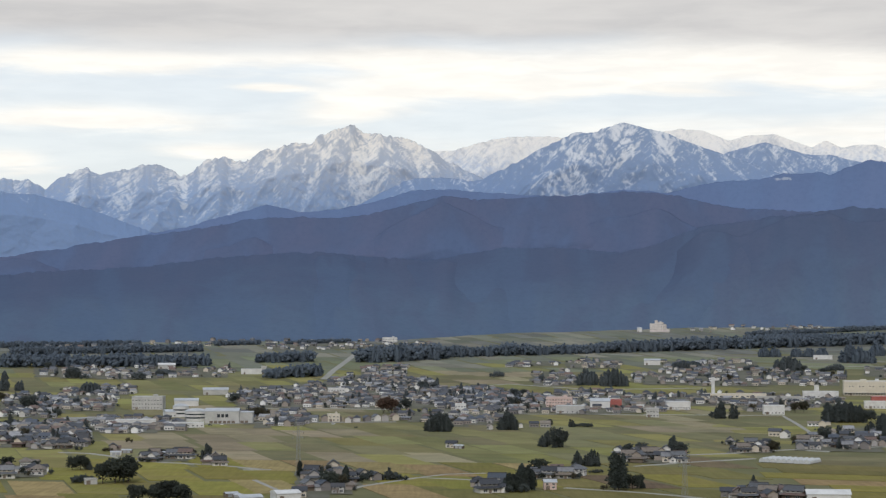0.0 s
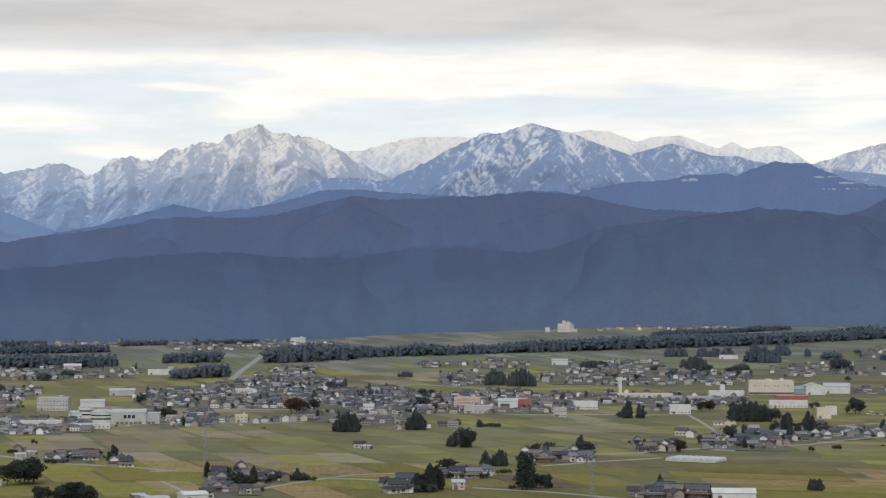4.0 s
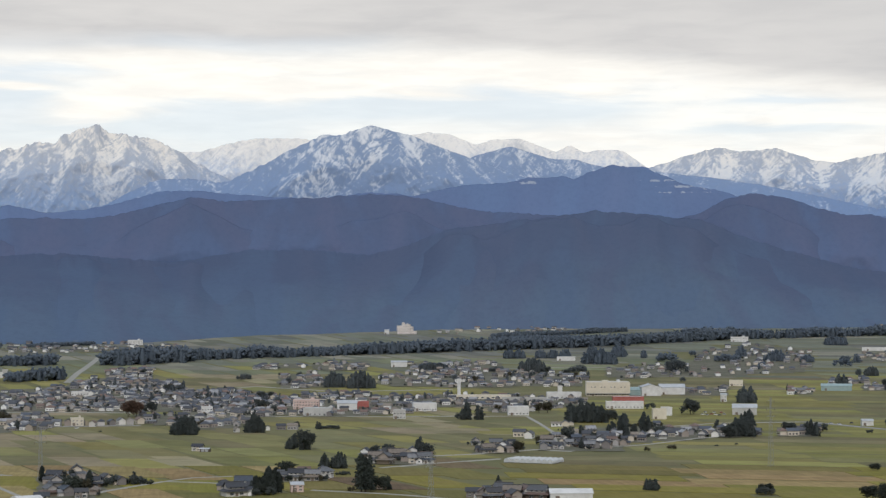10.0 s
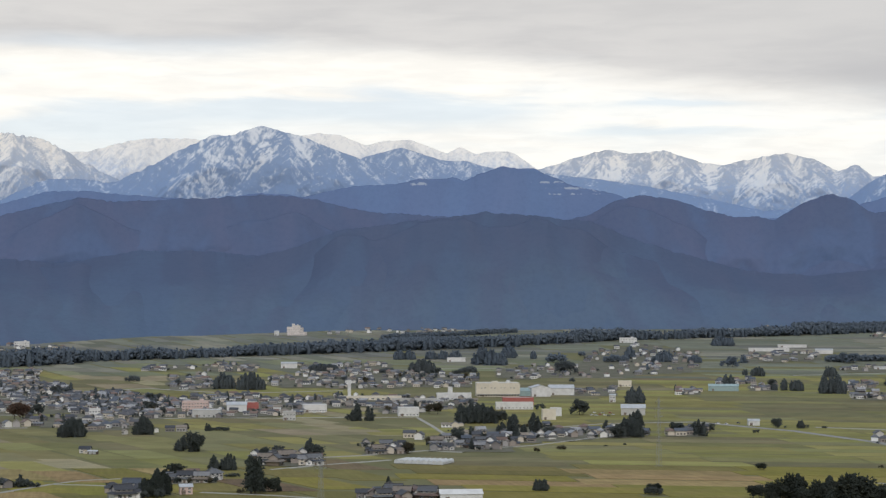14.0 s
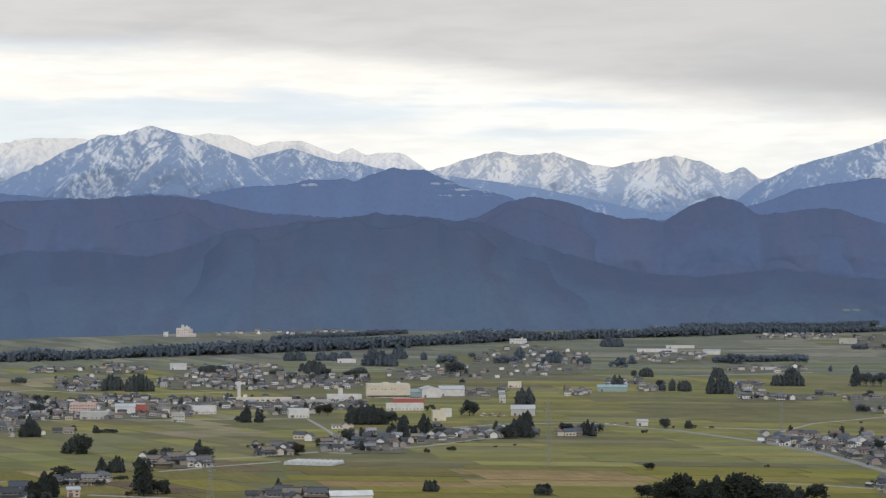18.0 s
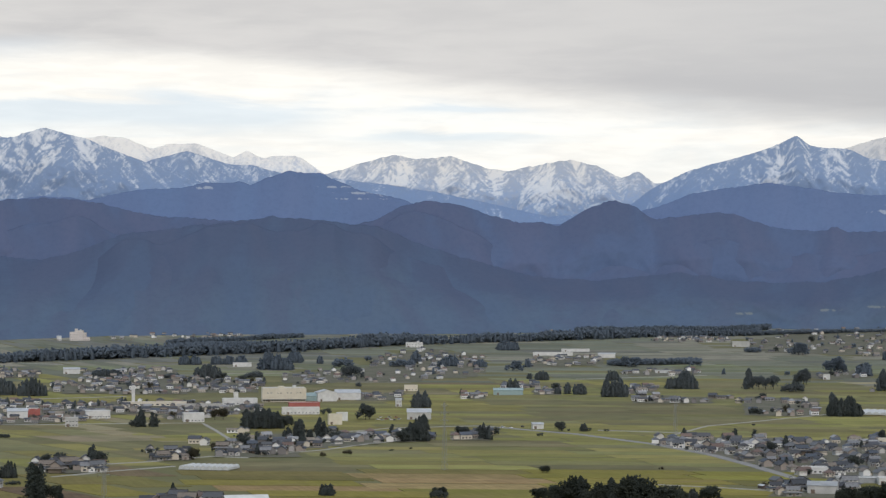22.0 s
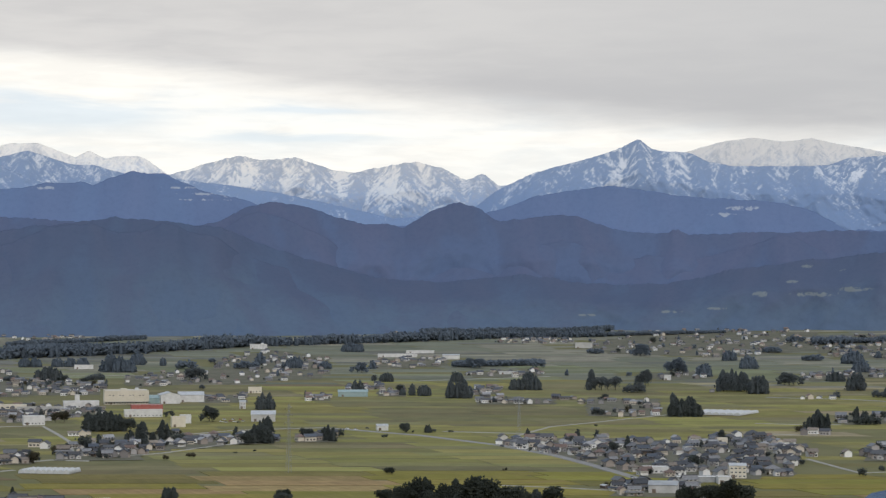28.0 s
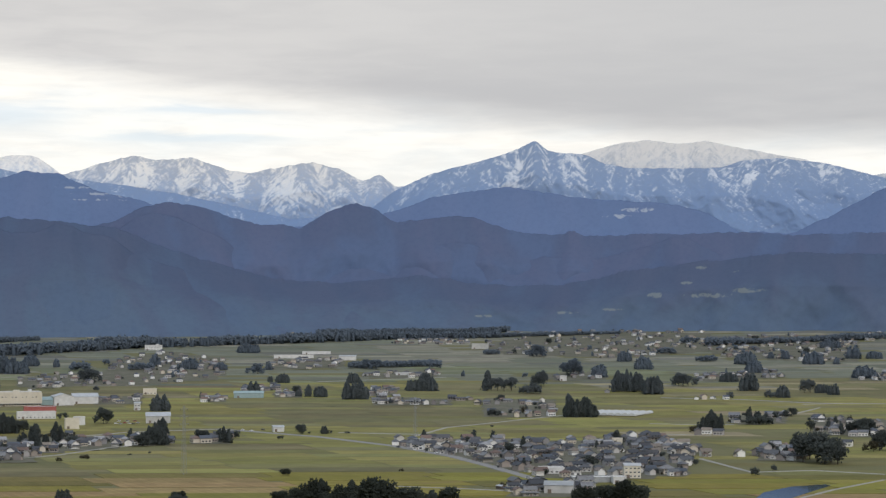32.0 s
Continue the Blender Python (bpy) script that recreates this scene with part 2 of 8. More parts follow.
def grid_mesh(name, co, nu, nv):
    """A mesh sheet of nu columns by nv rows of points."""
    i = np.arange(nu * nv).reshape(nu, nv)
    quads = np.stack([i[:-1, :-1], i[1:, :-1], i[1:, 1:], i[:-1, 1:]], -1).reshape(-1, 4)
    me = bpy.data.meshes.new(name)
    me.vertices.add(nu * nv)
    me.vertices.foreach_set("co", co.reshape(-1).astype(np.float32))
    me.loops.add(quads.size)
    me.loops.foreach_set("vertex_index", quads.reshape(-1).astype(np.int32))
    me.polygons.add(len(quads))
    me.polygons.foreach_set("loop_start", (np.arange(len(quads)) * 4).astype(np.int32))
    me.polygons.foreach_set("use_smooth", [True] * len(quads))
    me.update(calc_edges=True)
    return me


def point_value(me, name, values):
    att = me.attributes.new(name, "FLOAT", "POINT")
    att.data.foreach_set("value", np.clip(values, 0, 1).ravel().astype(np.float32))


def spur_field(b, y, crest_tilt, scale, seed, levels=2):
    """How near each point of a mountain face lies to a spur: main spurs run down from the crest, side spurs branch off.
    b: bearings, y: degrees below the crest."""
    rnd = random.Random(seed)
    F = np.full((len(b), len(y)), -1.2)
    y = y / scale
    deep = float(y.max())
    x0, dx = b[0] / scale, (b[1] - b[0]) / scale

    def rib(px, py, qx, qy, hp, hq, reach):
        i0, i1 = int((min(px, qx) - reach - x0) / dx), int((max(px, qx) + reach - x0) / dx) + 1
        i0, i1 = max(0, i0), min(len(b), i1)
        js = np.nonzero((y > min(py, qy) - reach) & (y < max(py, qy) + reach))[0]
        if i1 <= i0 or not len(js):
            return
        j0, j1 = js[0], js[-1] + 1
        X, Y = (x0 + dx * np.arange(i0, i1))[:, None], y[None, j0:j1]
        ex, ey = qx - px, qy - py
        t = np.clip(((X - px) * ex + (Y - py) * ey) / (ex * ex + ey * ey + 1e-9), 0, 1)
        f = hp + (hq - hp) * t - np.hypot(X - px - ex * t, Y - py - ey * t)
        F[i0:i1, j0:j1] = np.maximum(F[i0:i1, j0:j1], f)

    def spur(px, py, lean, length, h, fall, level):
        side, run, step = rnd.choice((-1, 1)), 0.0, (0.5, 0.3, 0.18)[level]
        while run < length and py < deep:
            lean2 = lean + rnd.gauss(0, 0.36)
            n = math.hypot(1, lean2)
            qx, qy, hq = px + step * lean2 / n, py + step / n, h - fall * step
            rib(px, py, qx, qy, h, hq, 1.5)
            if level < levels and rnd.random() < 0.86:
                side = -side
                spur(qx, qy, lean2 + side * rnd.uniform(0.7, 1.3), rnd.uniform(0.5, 1.0) * (1.5, 0.6)[level], hq, (0.42, 0.62)[level], level + 1)
            px, py, h, run = qx, qy, hq, run + step

    x = b[0] / scale
    while x < b[-1] / scale:
        i = int(np.clip((x - x0) / dx, 0, len(b) - 1))
        spur(x, rnd.uniform(-0.25, 0.1), float(crest_tilt[i]) + rnd.gauss(0, 0.4), 40, rnd.uniform(0.75, 1.0), 0.02, 0)
        x += rnd.uniform(0.8, 2.1)
    return np.clip(F, -0.9, 1.0)


def soften(a, n):
    k = np.hanning(2 * n + 3)
    k /= k.sum()
    p = np.pad(a, n + 1, "edge")
    p = np.apply_along_axis(lambda r: np.convolve(r, k, "valid"), 0, p)
    return np.apply_along_axis(lambda r: np.convolve(r, k, "valid"), 1, p)


def crest_line(summits, step, jag, seed):
    """The crest: given tops and cols, with small teeth between them."""
    b = np.arange(summits[0][0], summits[-1][0], step)
    top = np.interp(b, [s[0] for s in summits], [s[1] for s in summits])
    n = max(1, int(0.10 / step))
    k = np.hanning(2 * n + 3)[1:-1]
    top = np.convolve(np.pad(top, n, "edge"), k / k.sum(), "valid")
    teeth = (fractal(b * 2.6, 0 * b, 5, seed) - 0.5) * 1.6 + (ridged(b * 5.5, 0 * b, 4, seed + 2) - 0.55) * 1.3
    return b, top, jag * teeth


def lean_of(top, step):
    n = max(2, int(0.8 / step))
    k = np.hanning(2 * n + 3)[1:-1]
    soft = np.convolve(np.pad(top, n, "edge"), k / k.sum(), "valid")
    return np.clip(-1.7 * np.gradient(soft, step) / 82.0, -1.3, 1.3)


def clear_ground(B, z, clearings):
    open_ = np.zeros_like(z)
    for cb, cz, hw, hh in clearings:
        open_ = np.maximum(open_, 1.3 - np.hypot((B - cb) / hw, (z - cz) / hh) * 0.8)
    return open_


def alpine_range(name, summits, foot, crest, relief, jag, mat, label, seed, scale, line, slope, bias=0.0, streak=0.5, exposed=0.25, couloirs=()):
    """A high range with snow lying by height, in gullies and in slanting streaks down the sides of its spurs.
    line: height of even snow cover; slope: cover gained per metre; couloirs: bearing, height, half width, half height of broad snow bowls."""
    step = 0.028
    b, top, teeth = crest_line(summits, step, jag, seed)
    teeth = teeth * np.where(b < 5, 1.0, 0.4)      # the southern crests are smoother
    v = np.concatenate([np.linspace(0, 0.36, 6)[:-1], np.linspace(0.36, 1, 100), [1.004], np.linspace(1.06, 1.5, 4)])
    B, V = np.meshgrid(b, v, indexing="ij")
    T = np.repeat(top[:, None], len(v), 1)
    low = RISE * max(0, foot - FLAT) ** 2 - 4
    up = np.where(V <= 1, V, 1 - (V - 1) * 1.4)
    y = (1 - np.minimum(v, 1.0)) * 5.4
    tilt = lean_of(top, step)
    big = spur_field(b, y, tilt, scale, seed)
    small = spur_field(b, y, tilt, scale * 0.36, seed + 1, 1)
    Y = np.repeat(y[None, :], len(b), 0)
    wob = fractal(B * 1.3 / scale, Y * 1.3 / scale, 4, seed + 5) - 0.5
    grit = ridged(B * 4.5 / scale, Y * 4.5 / scale, 4, seed + 9) - 0.5
    F = 0.8 * big + 0.2 * small + 0.1 * grit
    z = low + (T - low) * up + teeth[:, None] * np.clip(1 - 5 * np.abs(1 - V), 0, 1)
    belly = np.clip((1 - V) * 5, 0.0, 1) ** 1.3
    r = foot + (crest - foot) * V - relief * scale * belly * (F - F.min())
    a = np.radians(B)
    me = grid_mesh(name, np.stack([r * np.sin(a), r * np.cos(a), z], -1), len(b), len(v))
    # streaks follow the fall line off each spur, so they make a herringbone along it
    fall = (Y / scale + 1.1 * big) * 2.4 + 1.6 * wob
    slant = ridged(fall * 2.5, B * 1.3 / scale + 2 * wob, 3, seed + 21) - 0.55
    fine = ridged((Y / scale * 3 + 1.2 * small) * 3.2 + 2 * wob, B * 3.6 / scale, 3, seed + 31) - 0.55
    side = np.gradient(big, step, axis=0) * scale
    score = bias + slope * (z - line) + streak * (1.9 * slant + 2.0 * fine) - 0.18 * small - 0.30 * big + exposed * np.clip(side, -1, 1) + 0.25 * wob
    for cb, cz, hw, hh in couloirs:
        near = np.clip(1.2 - np.hypot((B - cb - 0.18 * wob) / hw, (z - cz) / hh), 0, 1)
        score = score + near * (0.55 + 0.9 * slant + 0.6 * fine)
    point_value(me, "snow", 0.5 + 0.5 * score)
    me.materials.append(mat)
    return tagged(new(name, me), label, "mountains", kind="structure")


def wooded_range(name, summits, foot, crest, relief, jag, step, mat, label, seed, scale, clearings=(), share=1.0, wander=0.0):
    """A forested range. foot: bearing, distance of its foot; share, wander: an outlying ridge stands lower than the range behind it."""
    b, top, _ = crest_line(summits, step, 0.0, seed)
    near = np.interp(b, [s[0] for s in foot], [s[1] for s in foot])
    base = RISE * np.maximum(0, near - FLAT) ** 2 - 4
    if share < 1:
        top = base + (top - base) * np.clip(share + wander * 2 * (fractal(b * 0.32, 0 * b, 3, seed + 3) - 0.5), 0.04, 0.97) * np.clip((b[-1] - b) / 4.0, 0, 1) ** 0.6
    tops = fractal(b * 2.2, 0 * b, 4, seed) - 0.5
    crowns = fractal(b * 11, 0 * b, 3, seed + 1) - 0.5
    rough = jag * (1.5 * tops + 0.9 * crowns)
    v = np.concatenate([np.linspace(0, 1, 74) ** 0.8, [1.004], np.linspace(1.06, 1.5, 4)])
    B, V = np.meshgrid(b, v, indexing="ij")
    T, N, low = (np.repeat(q[:, None], len(v), 1) for q in (top, near, base))
    up = np.where(V <= 1, V ** 1.05, 1 - (V - 1) * 1.4)
    y = (1 - np.minimum(v, 1.0)) * 3.0
    tilt = lean_of(top, step)
    big = soften(spur_field(b, y, tilt, scale, seed), 3)
    small = soften(spur_field(b, y, tilt, scale * 0.4, seed + 1, 1), 2)
    F = 0.8 * big + 0.32 * small
    z = low + (T - low) * up + rough[:, None] * np.clip(1 - 7 * np.abs(1 - V), 0, 1)
    belly = np.clip((1 - V) * 2.5, 0.0, 1) ** 1.3
    depth = np.maximum(40.0, crest - N)
    r = N + depth * V - np.minimum(relief * scale, 0.4 * depth) * belly * (F - F.min())
    a = np.radians(B)
    me = grid_mesh(name, np.stack([r * np.sin(a), r * np.cos(a), z], -1), len(b), len(v))
    point_value(me, "spur", 0.5 + 0.42 * (F - F.mean()) / F.std() * 0.6)
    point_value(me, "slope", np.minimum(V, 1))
    point_value(me, "clearing", clear_ground(B, z, clearings))
    me.materials.append(mat)
    return tagged(new(name, me), label, "mountains", kind="structure")


def heights(text):
    return [tuple(float(q) for q in pair.split(",")) for pair in text.split()]


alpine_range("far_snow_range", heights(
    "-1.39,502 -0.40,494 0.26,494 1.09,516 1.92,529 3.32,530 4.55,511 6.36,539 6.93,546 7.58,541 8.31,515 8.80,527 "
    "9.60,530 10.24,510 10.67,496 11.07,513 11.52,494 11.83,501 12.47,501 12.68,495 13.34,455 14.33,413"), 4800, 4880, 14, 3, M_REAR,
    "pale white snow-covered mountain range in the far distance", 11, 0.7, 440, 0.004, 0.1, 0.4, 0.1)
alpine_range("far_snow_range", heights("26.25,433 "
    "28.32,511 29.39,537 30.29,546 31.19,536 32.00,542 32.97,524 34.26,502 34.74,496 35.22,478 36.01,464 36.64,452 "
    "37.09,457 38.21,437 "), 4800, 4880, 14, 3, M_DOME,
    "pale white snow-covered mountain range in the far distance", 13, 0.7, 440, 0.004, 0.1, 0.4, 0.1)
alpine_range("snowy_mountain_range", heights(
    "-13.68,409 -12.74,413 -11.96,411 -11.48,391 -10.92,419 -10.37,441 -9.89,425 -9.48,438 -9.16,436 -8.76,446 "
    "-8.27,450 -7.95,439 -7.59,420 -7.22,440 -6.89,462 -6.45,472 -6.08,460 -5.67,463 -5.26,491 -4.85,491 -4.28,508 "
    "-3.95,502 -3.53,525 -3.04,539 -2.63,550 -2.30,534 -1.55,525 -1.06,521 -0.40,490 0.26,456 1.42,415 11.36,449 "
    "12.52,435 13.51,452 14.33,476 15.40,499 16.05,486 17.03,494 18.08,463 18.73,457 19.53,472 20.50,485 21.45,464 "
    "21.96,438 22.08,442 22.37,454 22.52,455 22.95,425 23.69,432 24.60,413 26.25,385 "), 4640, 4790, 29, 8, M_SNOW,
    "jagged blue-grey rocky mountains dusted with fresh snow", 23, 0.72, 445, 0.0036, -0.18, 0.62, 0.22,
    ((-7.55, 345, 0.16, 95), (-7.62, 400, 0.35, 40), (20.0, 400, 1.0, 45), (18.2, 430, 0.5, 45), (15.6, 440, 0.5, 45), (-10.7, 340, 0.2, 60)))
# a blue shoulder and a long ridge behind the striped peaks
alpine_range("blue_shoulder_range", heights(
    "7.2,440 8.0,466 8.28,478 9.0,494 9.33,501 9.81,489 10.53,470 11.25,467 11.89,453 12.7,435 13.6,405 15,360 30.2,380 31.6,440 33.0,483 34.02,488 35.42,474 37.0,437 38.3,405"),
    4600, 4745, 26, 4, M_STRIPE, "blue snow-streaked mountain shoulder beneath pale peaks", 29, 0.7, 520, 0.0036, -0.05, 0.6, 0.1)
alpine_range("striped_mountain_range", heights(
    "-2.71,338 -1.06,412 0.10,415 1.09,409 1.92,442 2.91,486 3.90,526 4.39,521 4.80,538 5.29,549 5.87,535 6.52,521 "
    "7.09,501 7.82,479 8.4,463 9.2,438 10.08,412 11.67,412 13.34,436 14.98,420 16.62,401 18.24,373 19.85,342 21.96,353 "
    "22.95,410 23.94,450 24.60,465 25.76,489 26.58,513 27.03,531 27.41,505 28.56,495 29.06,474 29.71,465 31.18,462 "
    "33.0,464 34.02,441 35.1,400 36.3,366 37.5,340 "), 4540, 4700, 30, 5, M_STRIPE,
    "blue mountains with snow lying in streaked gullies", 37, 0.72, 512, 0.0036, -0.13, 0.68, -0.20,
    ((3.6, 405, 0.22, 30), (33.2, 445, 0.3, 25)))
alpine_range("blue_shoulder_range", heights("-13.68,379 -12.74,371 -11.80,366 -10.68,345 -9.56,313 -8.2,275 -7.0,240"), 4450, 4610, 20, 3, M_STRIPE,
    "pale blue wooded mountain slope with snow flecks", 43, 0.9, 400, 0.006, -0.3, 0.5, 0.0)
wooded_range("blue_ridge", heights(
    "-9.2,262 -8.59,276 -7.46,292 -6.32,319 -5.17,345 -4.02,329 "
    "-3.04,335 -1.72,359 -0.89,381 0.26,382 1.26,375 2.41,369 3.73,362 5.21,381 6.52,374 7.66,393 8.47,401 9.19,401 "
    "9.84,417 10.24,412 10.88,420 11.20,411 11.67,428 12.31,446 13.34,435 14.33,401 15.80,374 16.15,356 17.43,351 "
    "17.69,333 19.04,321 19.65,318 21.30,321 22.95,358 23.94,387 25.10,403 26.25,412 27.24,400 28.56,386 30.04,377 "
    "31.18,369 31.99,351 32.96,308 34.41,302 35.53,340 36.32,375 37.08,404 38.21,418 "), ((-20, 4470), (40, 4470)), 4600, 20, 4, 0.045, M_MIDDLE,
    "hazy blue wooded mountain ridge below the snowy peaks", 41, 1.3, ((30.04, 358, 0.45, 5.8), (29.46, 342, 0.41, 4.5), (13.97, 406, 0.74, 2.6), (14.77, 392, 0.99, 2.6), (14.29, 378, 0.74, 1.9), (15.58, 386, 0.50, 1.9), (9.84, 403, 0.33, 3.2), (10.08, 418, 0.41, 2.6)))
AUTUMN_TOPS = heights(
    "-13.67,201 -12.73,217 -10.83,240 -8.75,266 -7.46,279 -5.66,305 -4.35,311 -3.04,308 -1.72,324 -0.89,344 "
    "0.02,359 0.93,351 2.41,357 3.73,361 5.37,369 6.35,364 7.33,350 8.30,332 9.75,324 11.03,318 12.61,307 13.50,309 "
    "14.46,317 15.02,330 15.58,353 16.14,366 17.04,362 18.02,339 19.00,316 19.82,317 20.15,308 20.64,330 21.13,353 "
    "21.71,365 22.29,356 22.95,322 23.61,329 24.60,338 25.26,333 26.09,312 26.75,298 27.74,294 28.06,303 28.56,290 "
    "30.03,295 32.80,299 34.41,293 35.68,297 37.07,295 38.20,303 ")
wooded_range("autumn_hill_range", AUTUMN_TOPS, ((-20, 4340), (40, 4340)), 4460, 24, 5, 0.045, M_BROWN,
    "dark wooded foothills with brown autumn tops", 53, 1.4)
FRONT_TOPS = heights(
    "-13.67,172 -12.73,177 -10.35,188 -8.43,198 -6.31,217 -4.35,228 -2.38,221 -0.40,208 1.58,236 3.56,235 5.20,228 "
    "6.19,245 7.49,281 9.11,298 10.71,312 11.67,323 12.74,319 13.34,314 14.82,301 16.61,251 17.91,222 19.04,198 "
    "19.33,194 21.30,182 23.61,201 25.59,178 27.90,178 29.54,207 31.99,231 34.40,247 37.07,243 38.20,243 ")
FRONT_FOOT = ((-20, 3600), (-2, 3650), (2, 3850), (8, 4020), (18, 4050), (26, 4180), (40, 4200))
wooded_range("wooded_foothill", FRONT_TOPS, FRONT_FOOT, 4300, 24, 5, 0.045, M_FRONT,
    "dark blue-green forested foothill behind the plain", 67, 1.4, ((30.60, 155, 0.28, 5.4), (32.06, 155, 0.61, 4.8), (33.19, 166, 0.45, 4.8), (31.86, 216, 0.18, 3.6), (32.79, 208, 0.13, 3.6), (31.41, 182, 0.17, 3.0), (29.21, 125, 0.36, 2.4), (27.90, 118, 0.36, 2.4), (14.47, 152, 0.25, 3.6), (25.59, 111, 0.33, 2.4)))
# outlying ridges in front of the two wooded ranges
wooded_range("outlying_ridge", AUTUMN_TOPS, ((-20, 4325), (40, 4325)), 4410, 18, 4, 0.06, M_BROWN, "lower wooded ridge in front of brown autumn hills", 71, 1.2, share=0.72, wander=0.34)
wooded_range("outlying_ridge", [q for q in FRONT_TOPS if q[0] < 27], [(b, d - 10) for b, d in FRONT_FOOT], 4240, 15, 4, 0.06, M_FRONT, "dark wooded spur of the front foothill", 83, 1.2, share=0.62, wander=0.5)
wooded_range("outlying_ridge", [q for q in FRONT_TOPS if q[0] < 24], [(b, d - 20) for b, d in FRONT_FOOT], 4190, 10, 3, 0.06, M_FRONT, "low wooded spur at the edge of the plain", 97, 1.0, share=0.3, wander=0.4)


# the plain itself, one sheet out to the hills
M_GROUND = weathered("plain_earth", (0.112, 0.110, 0.044), (0.155, 0.142, 0.064), 0.012, 0.95, 0, 0.05)
radii = np.concatenate([np.linspace(0, 1800, 10), np.linspace(1900, 4900, 46)])
turns = np.radians(np.arange(0, 361, 2.0))
RR, AA = np.meshgrid(radii, turns, indexing="ij")
ZZ = RISE * np.maximum(0, RR - FLAT) ** 2 - 0.25
plain = new("ground", grid_mesh("ground", np.stack([RR * np.sin(AA), RR * np.cos(AA), ZZ], -1), len(radii), len(turns)))
plain.data.materials.append(M_GROUND)
tagged(plain, "broad green and tan farming plain rising towards the hills", "ground", kind="structure")

# ---- fields, roads, yards ----
FAR_VIEW = (-15.0, 39.0)


def dry_streaks(t, p, c, strength=0.6):
    """Dead stubble and mud in long uneven streaks and worn patches over a field."""
    lay = t.nodes.new("ShaderNodeMapping")
    lay.inputs["Rotation"].default_value = (0, 0, radians(14))
    lay.inputs["Scale"].default_value = (0.16, 1.0, 1.0)
    t.links.new(p, lay.inputs["Vector"])
    streak = noise_node(t, lay.outputs[0], 0.075, 5.0, 0.68, 0.8)
    worn = noise_node(t, p, 0.013, 4.0, 0.6, 0.6)
    f = math_node(t, "ADD", math_node(t, "MULTIPLY", streak, 0.7), math_node(t, "MULTIPLY", worn, 0.5))
    c = mix_rgb(t, smooth(t, f, 0.56, 0.82, 0.0, strength), c, (0.200, 0.150, 0.072))
    return mix_rgb(t, smooth(t, f, 0.56, 0.38, 0.0, 0.30), c, (0.100, 0.104, 0.036))


def crop_material(name, a, b2, row, scale=0.05):
    """Stubble, regrown rice or turned soil: broad patches, drill rows and fine grain."""
    m, t, b = material(name, 0.95)
    b.inputs["Specular IOR Level"].default_value = 0.1
    p = world_place(t)
    r = object_random(t)
    patches = noise_node(t, p, scale, 4.0, 0.6, 0.5)
    grain = noise_node(t, p, 0.9, 4.0, 0.7)
    turn = t.nodes.new("ShaderNodeMapping")
    turn.inputs["Rotation"].default_value = (0, 0, radians(row))
    turn.inputs["Scale"].default_value = (1.0, 0.06, 1.0)
    t.links.new(p, turn.inputs["Vector"])
    rows = noise_node(t, turn.outputs[0], 0.35, 3.0, 0.6)
    f = math_node(t, "ADD", math_node(t, "MULTIPLY", patches, 0.45), math_node(t, "MULTIPLY", rows, 0.40))
    f = math_node(t, "ADD", f, math_node(t, "MULTIPLY", grain, 0.22))
    c = dry_streaks(t, p, mix_rgb(t, smooth(t, f, 0.38, 0.70), a, b2))
    h = t.nodes.new("ShaderNodeHueSaturation")
    t.links.new(math_node(t, "MULTIPLY_ADD", r, 0.24, 0.86), h.inputs["Value"])
    t.links.new(math_node(t, "MULTIPLY_ADD", math_node(t, "FRACT", math_node(t, "MULTIPLY", r, 9.7)), 0.024, 0.488), h.inputs["Hue"])
    t.links.new(c, h.inputs["Color"])
    t.links.new(h.outputs[0], b.inputs["Base Color"])
    bump(t, b, grain, 0.4, 0.15)
    return m


M_GREEN = crop_material("regrown_rice_green", (0.146, 0.137, 0.034), (0.208, 0.190, 0.048), 16)
M_LIME = crop_material("regrown_rice_yellow_green", (0.176, 0.160, 0.036), (0.244, 0.217, 0.052), 16)
M_OLIVE = crop_material("grassy_stubble_olive", (0.128, 0.114, 0.038), (0.186, 0.160, 0.056), 16)
M_TAN = crop_material("dry_stubble_tan", (0.215, 0.158, 0.070), (0.335, 0.250, 0.115), 16)
M_SOIL = crop_material("turned_brown_soil", (0.115, 0.085, 0.052), (0.182, 0.135, 0.080), 16)
CROPS = [M_GREEN, M_LIME, M_OLIVE, M_TAN, M_SOIL]
M_ROAD = weathered("worn_asphalt", (0.20, 0.195, 0.19), (0.27, 0.26, 0.245), 0.15, 0.9, 0, 0.01)
M_TRACK = weathered("pale_concrete_farm_road", (0.25, 0.24, 0.21), (0.33, 0.315, 0.275), 0.12, 0.9, 0, 0.02)
M_YARD = weathered("garden_earth_and_gravel", (0.088, 0.086, 0.056), (0.148, 0.138, 0.104), 0.05, 0.95, 0, 0.05)
M_BUND = weathered("grassy_bund", (0.085, 0.095, 0.035), (0.13, 0.125, 0.055), 0.2, 0.95, 0, 0.05)
M_WATER, _t, _b = material("still_pond_water", 0.06)
_b.inputs["Base Color"].default_value = (0.05, 0.075, 0.085, 1)
_b.inputs["Specular IOR Level"].default_value = 0.5
bump(_t, _b, noise_node(_t, world_place(_t), 0.5, 3.0), 0.08, 0.05)

PATCHES = []      # polygons of yards: lists of (x, y)


def inside(x, y, poly):
    n, hit, j = len(poly), False, len(poly) - 1
    for i in range(n):
        xi, yi, xj, yj = *poly[i], *poly[j]
        if (yi > y) != (yj > y) and x < (xj - xi) * (y - yi) / (yj - yi) + xi:
            hit = not hit
        j = i
    return hit


def lie(x, y, lift):
    return (x, y, ground_z(math.hypot(x, y)) + lift)


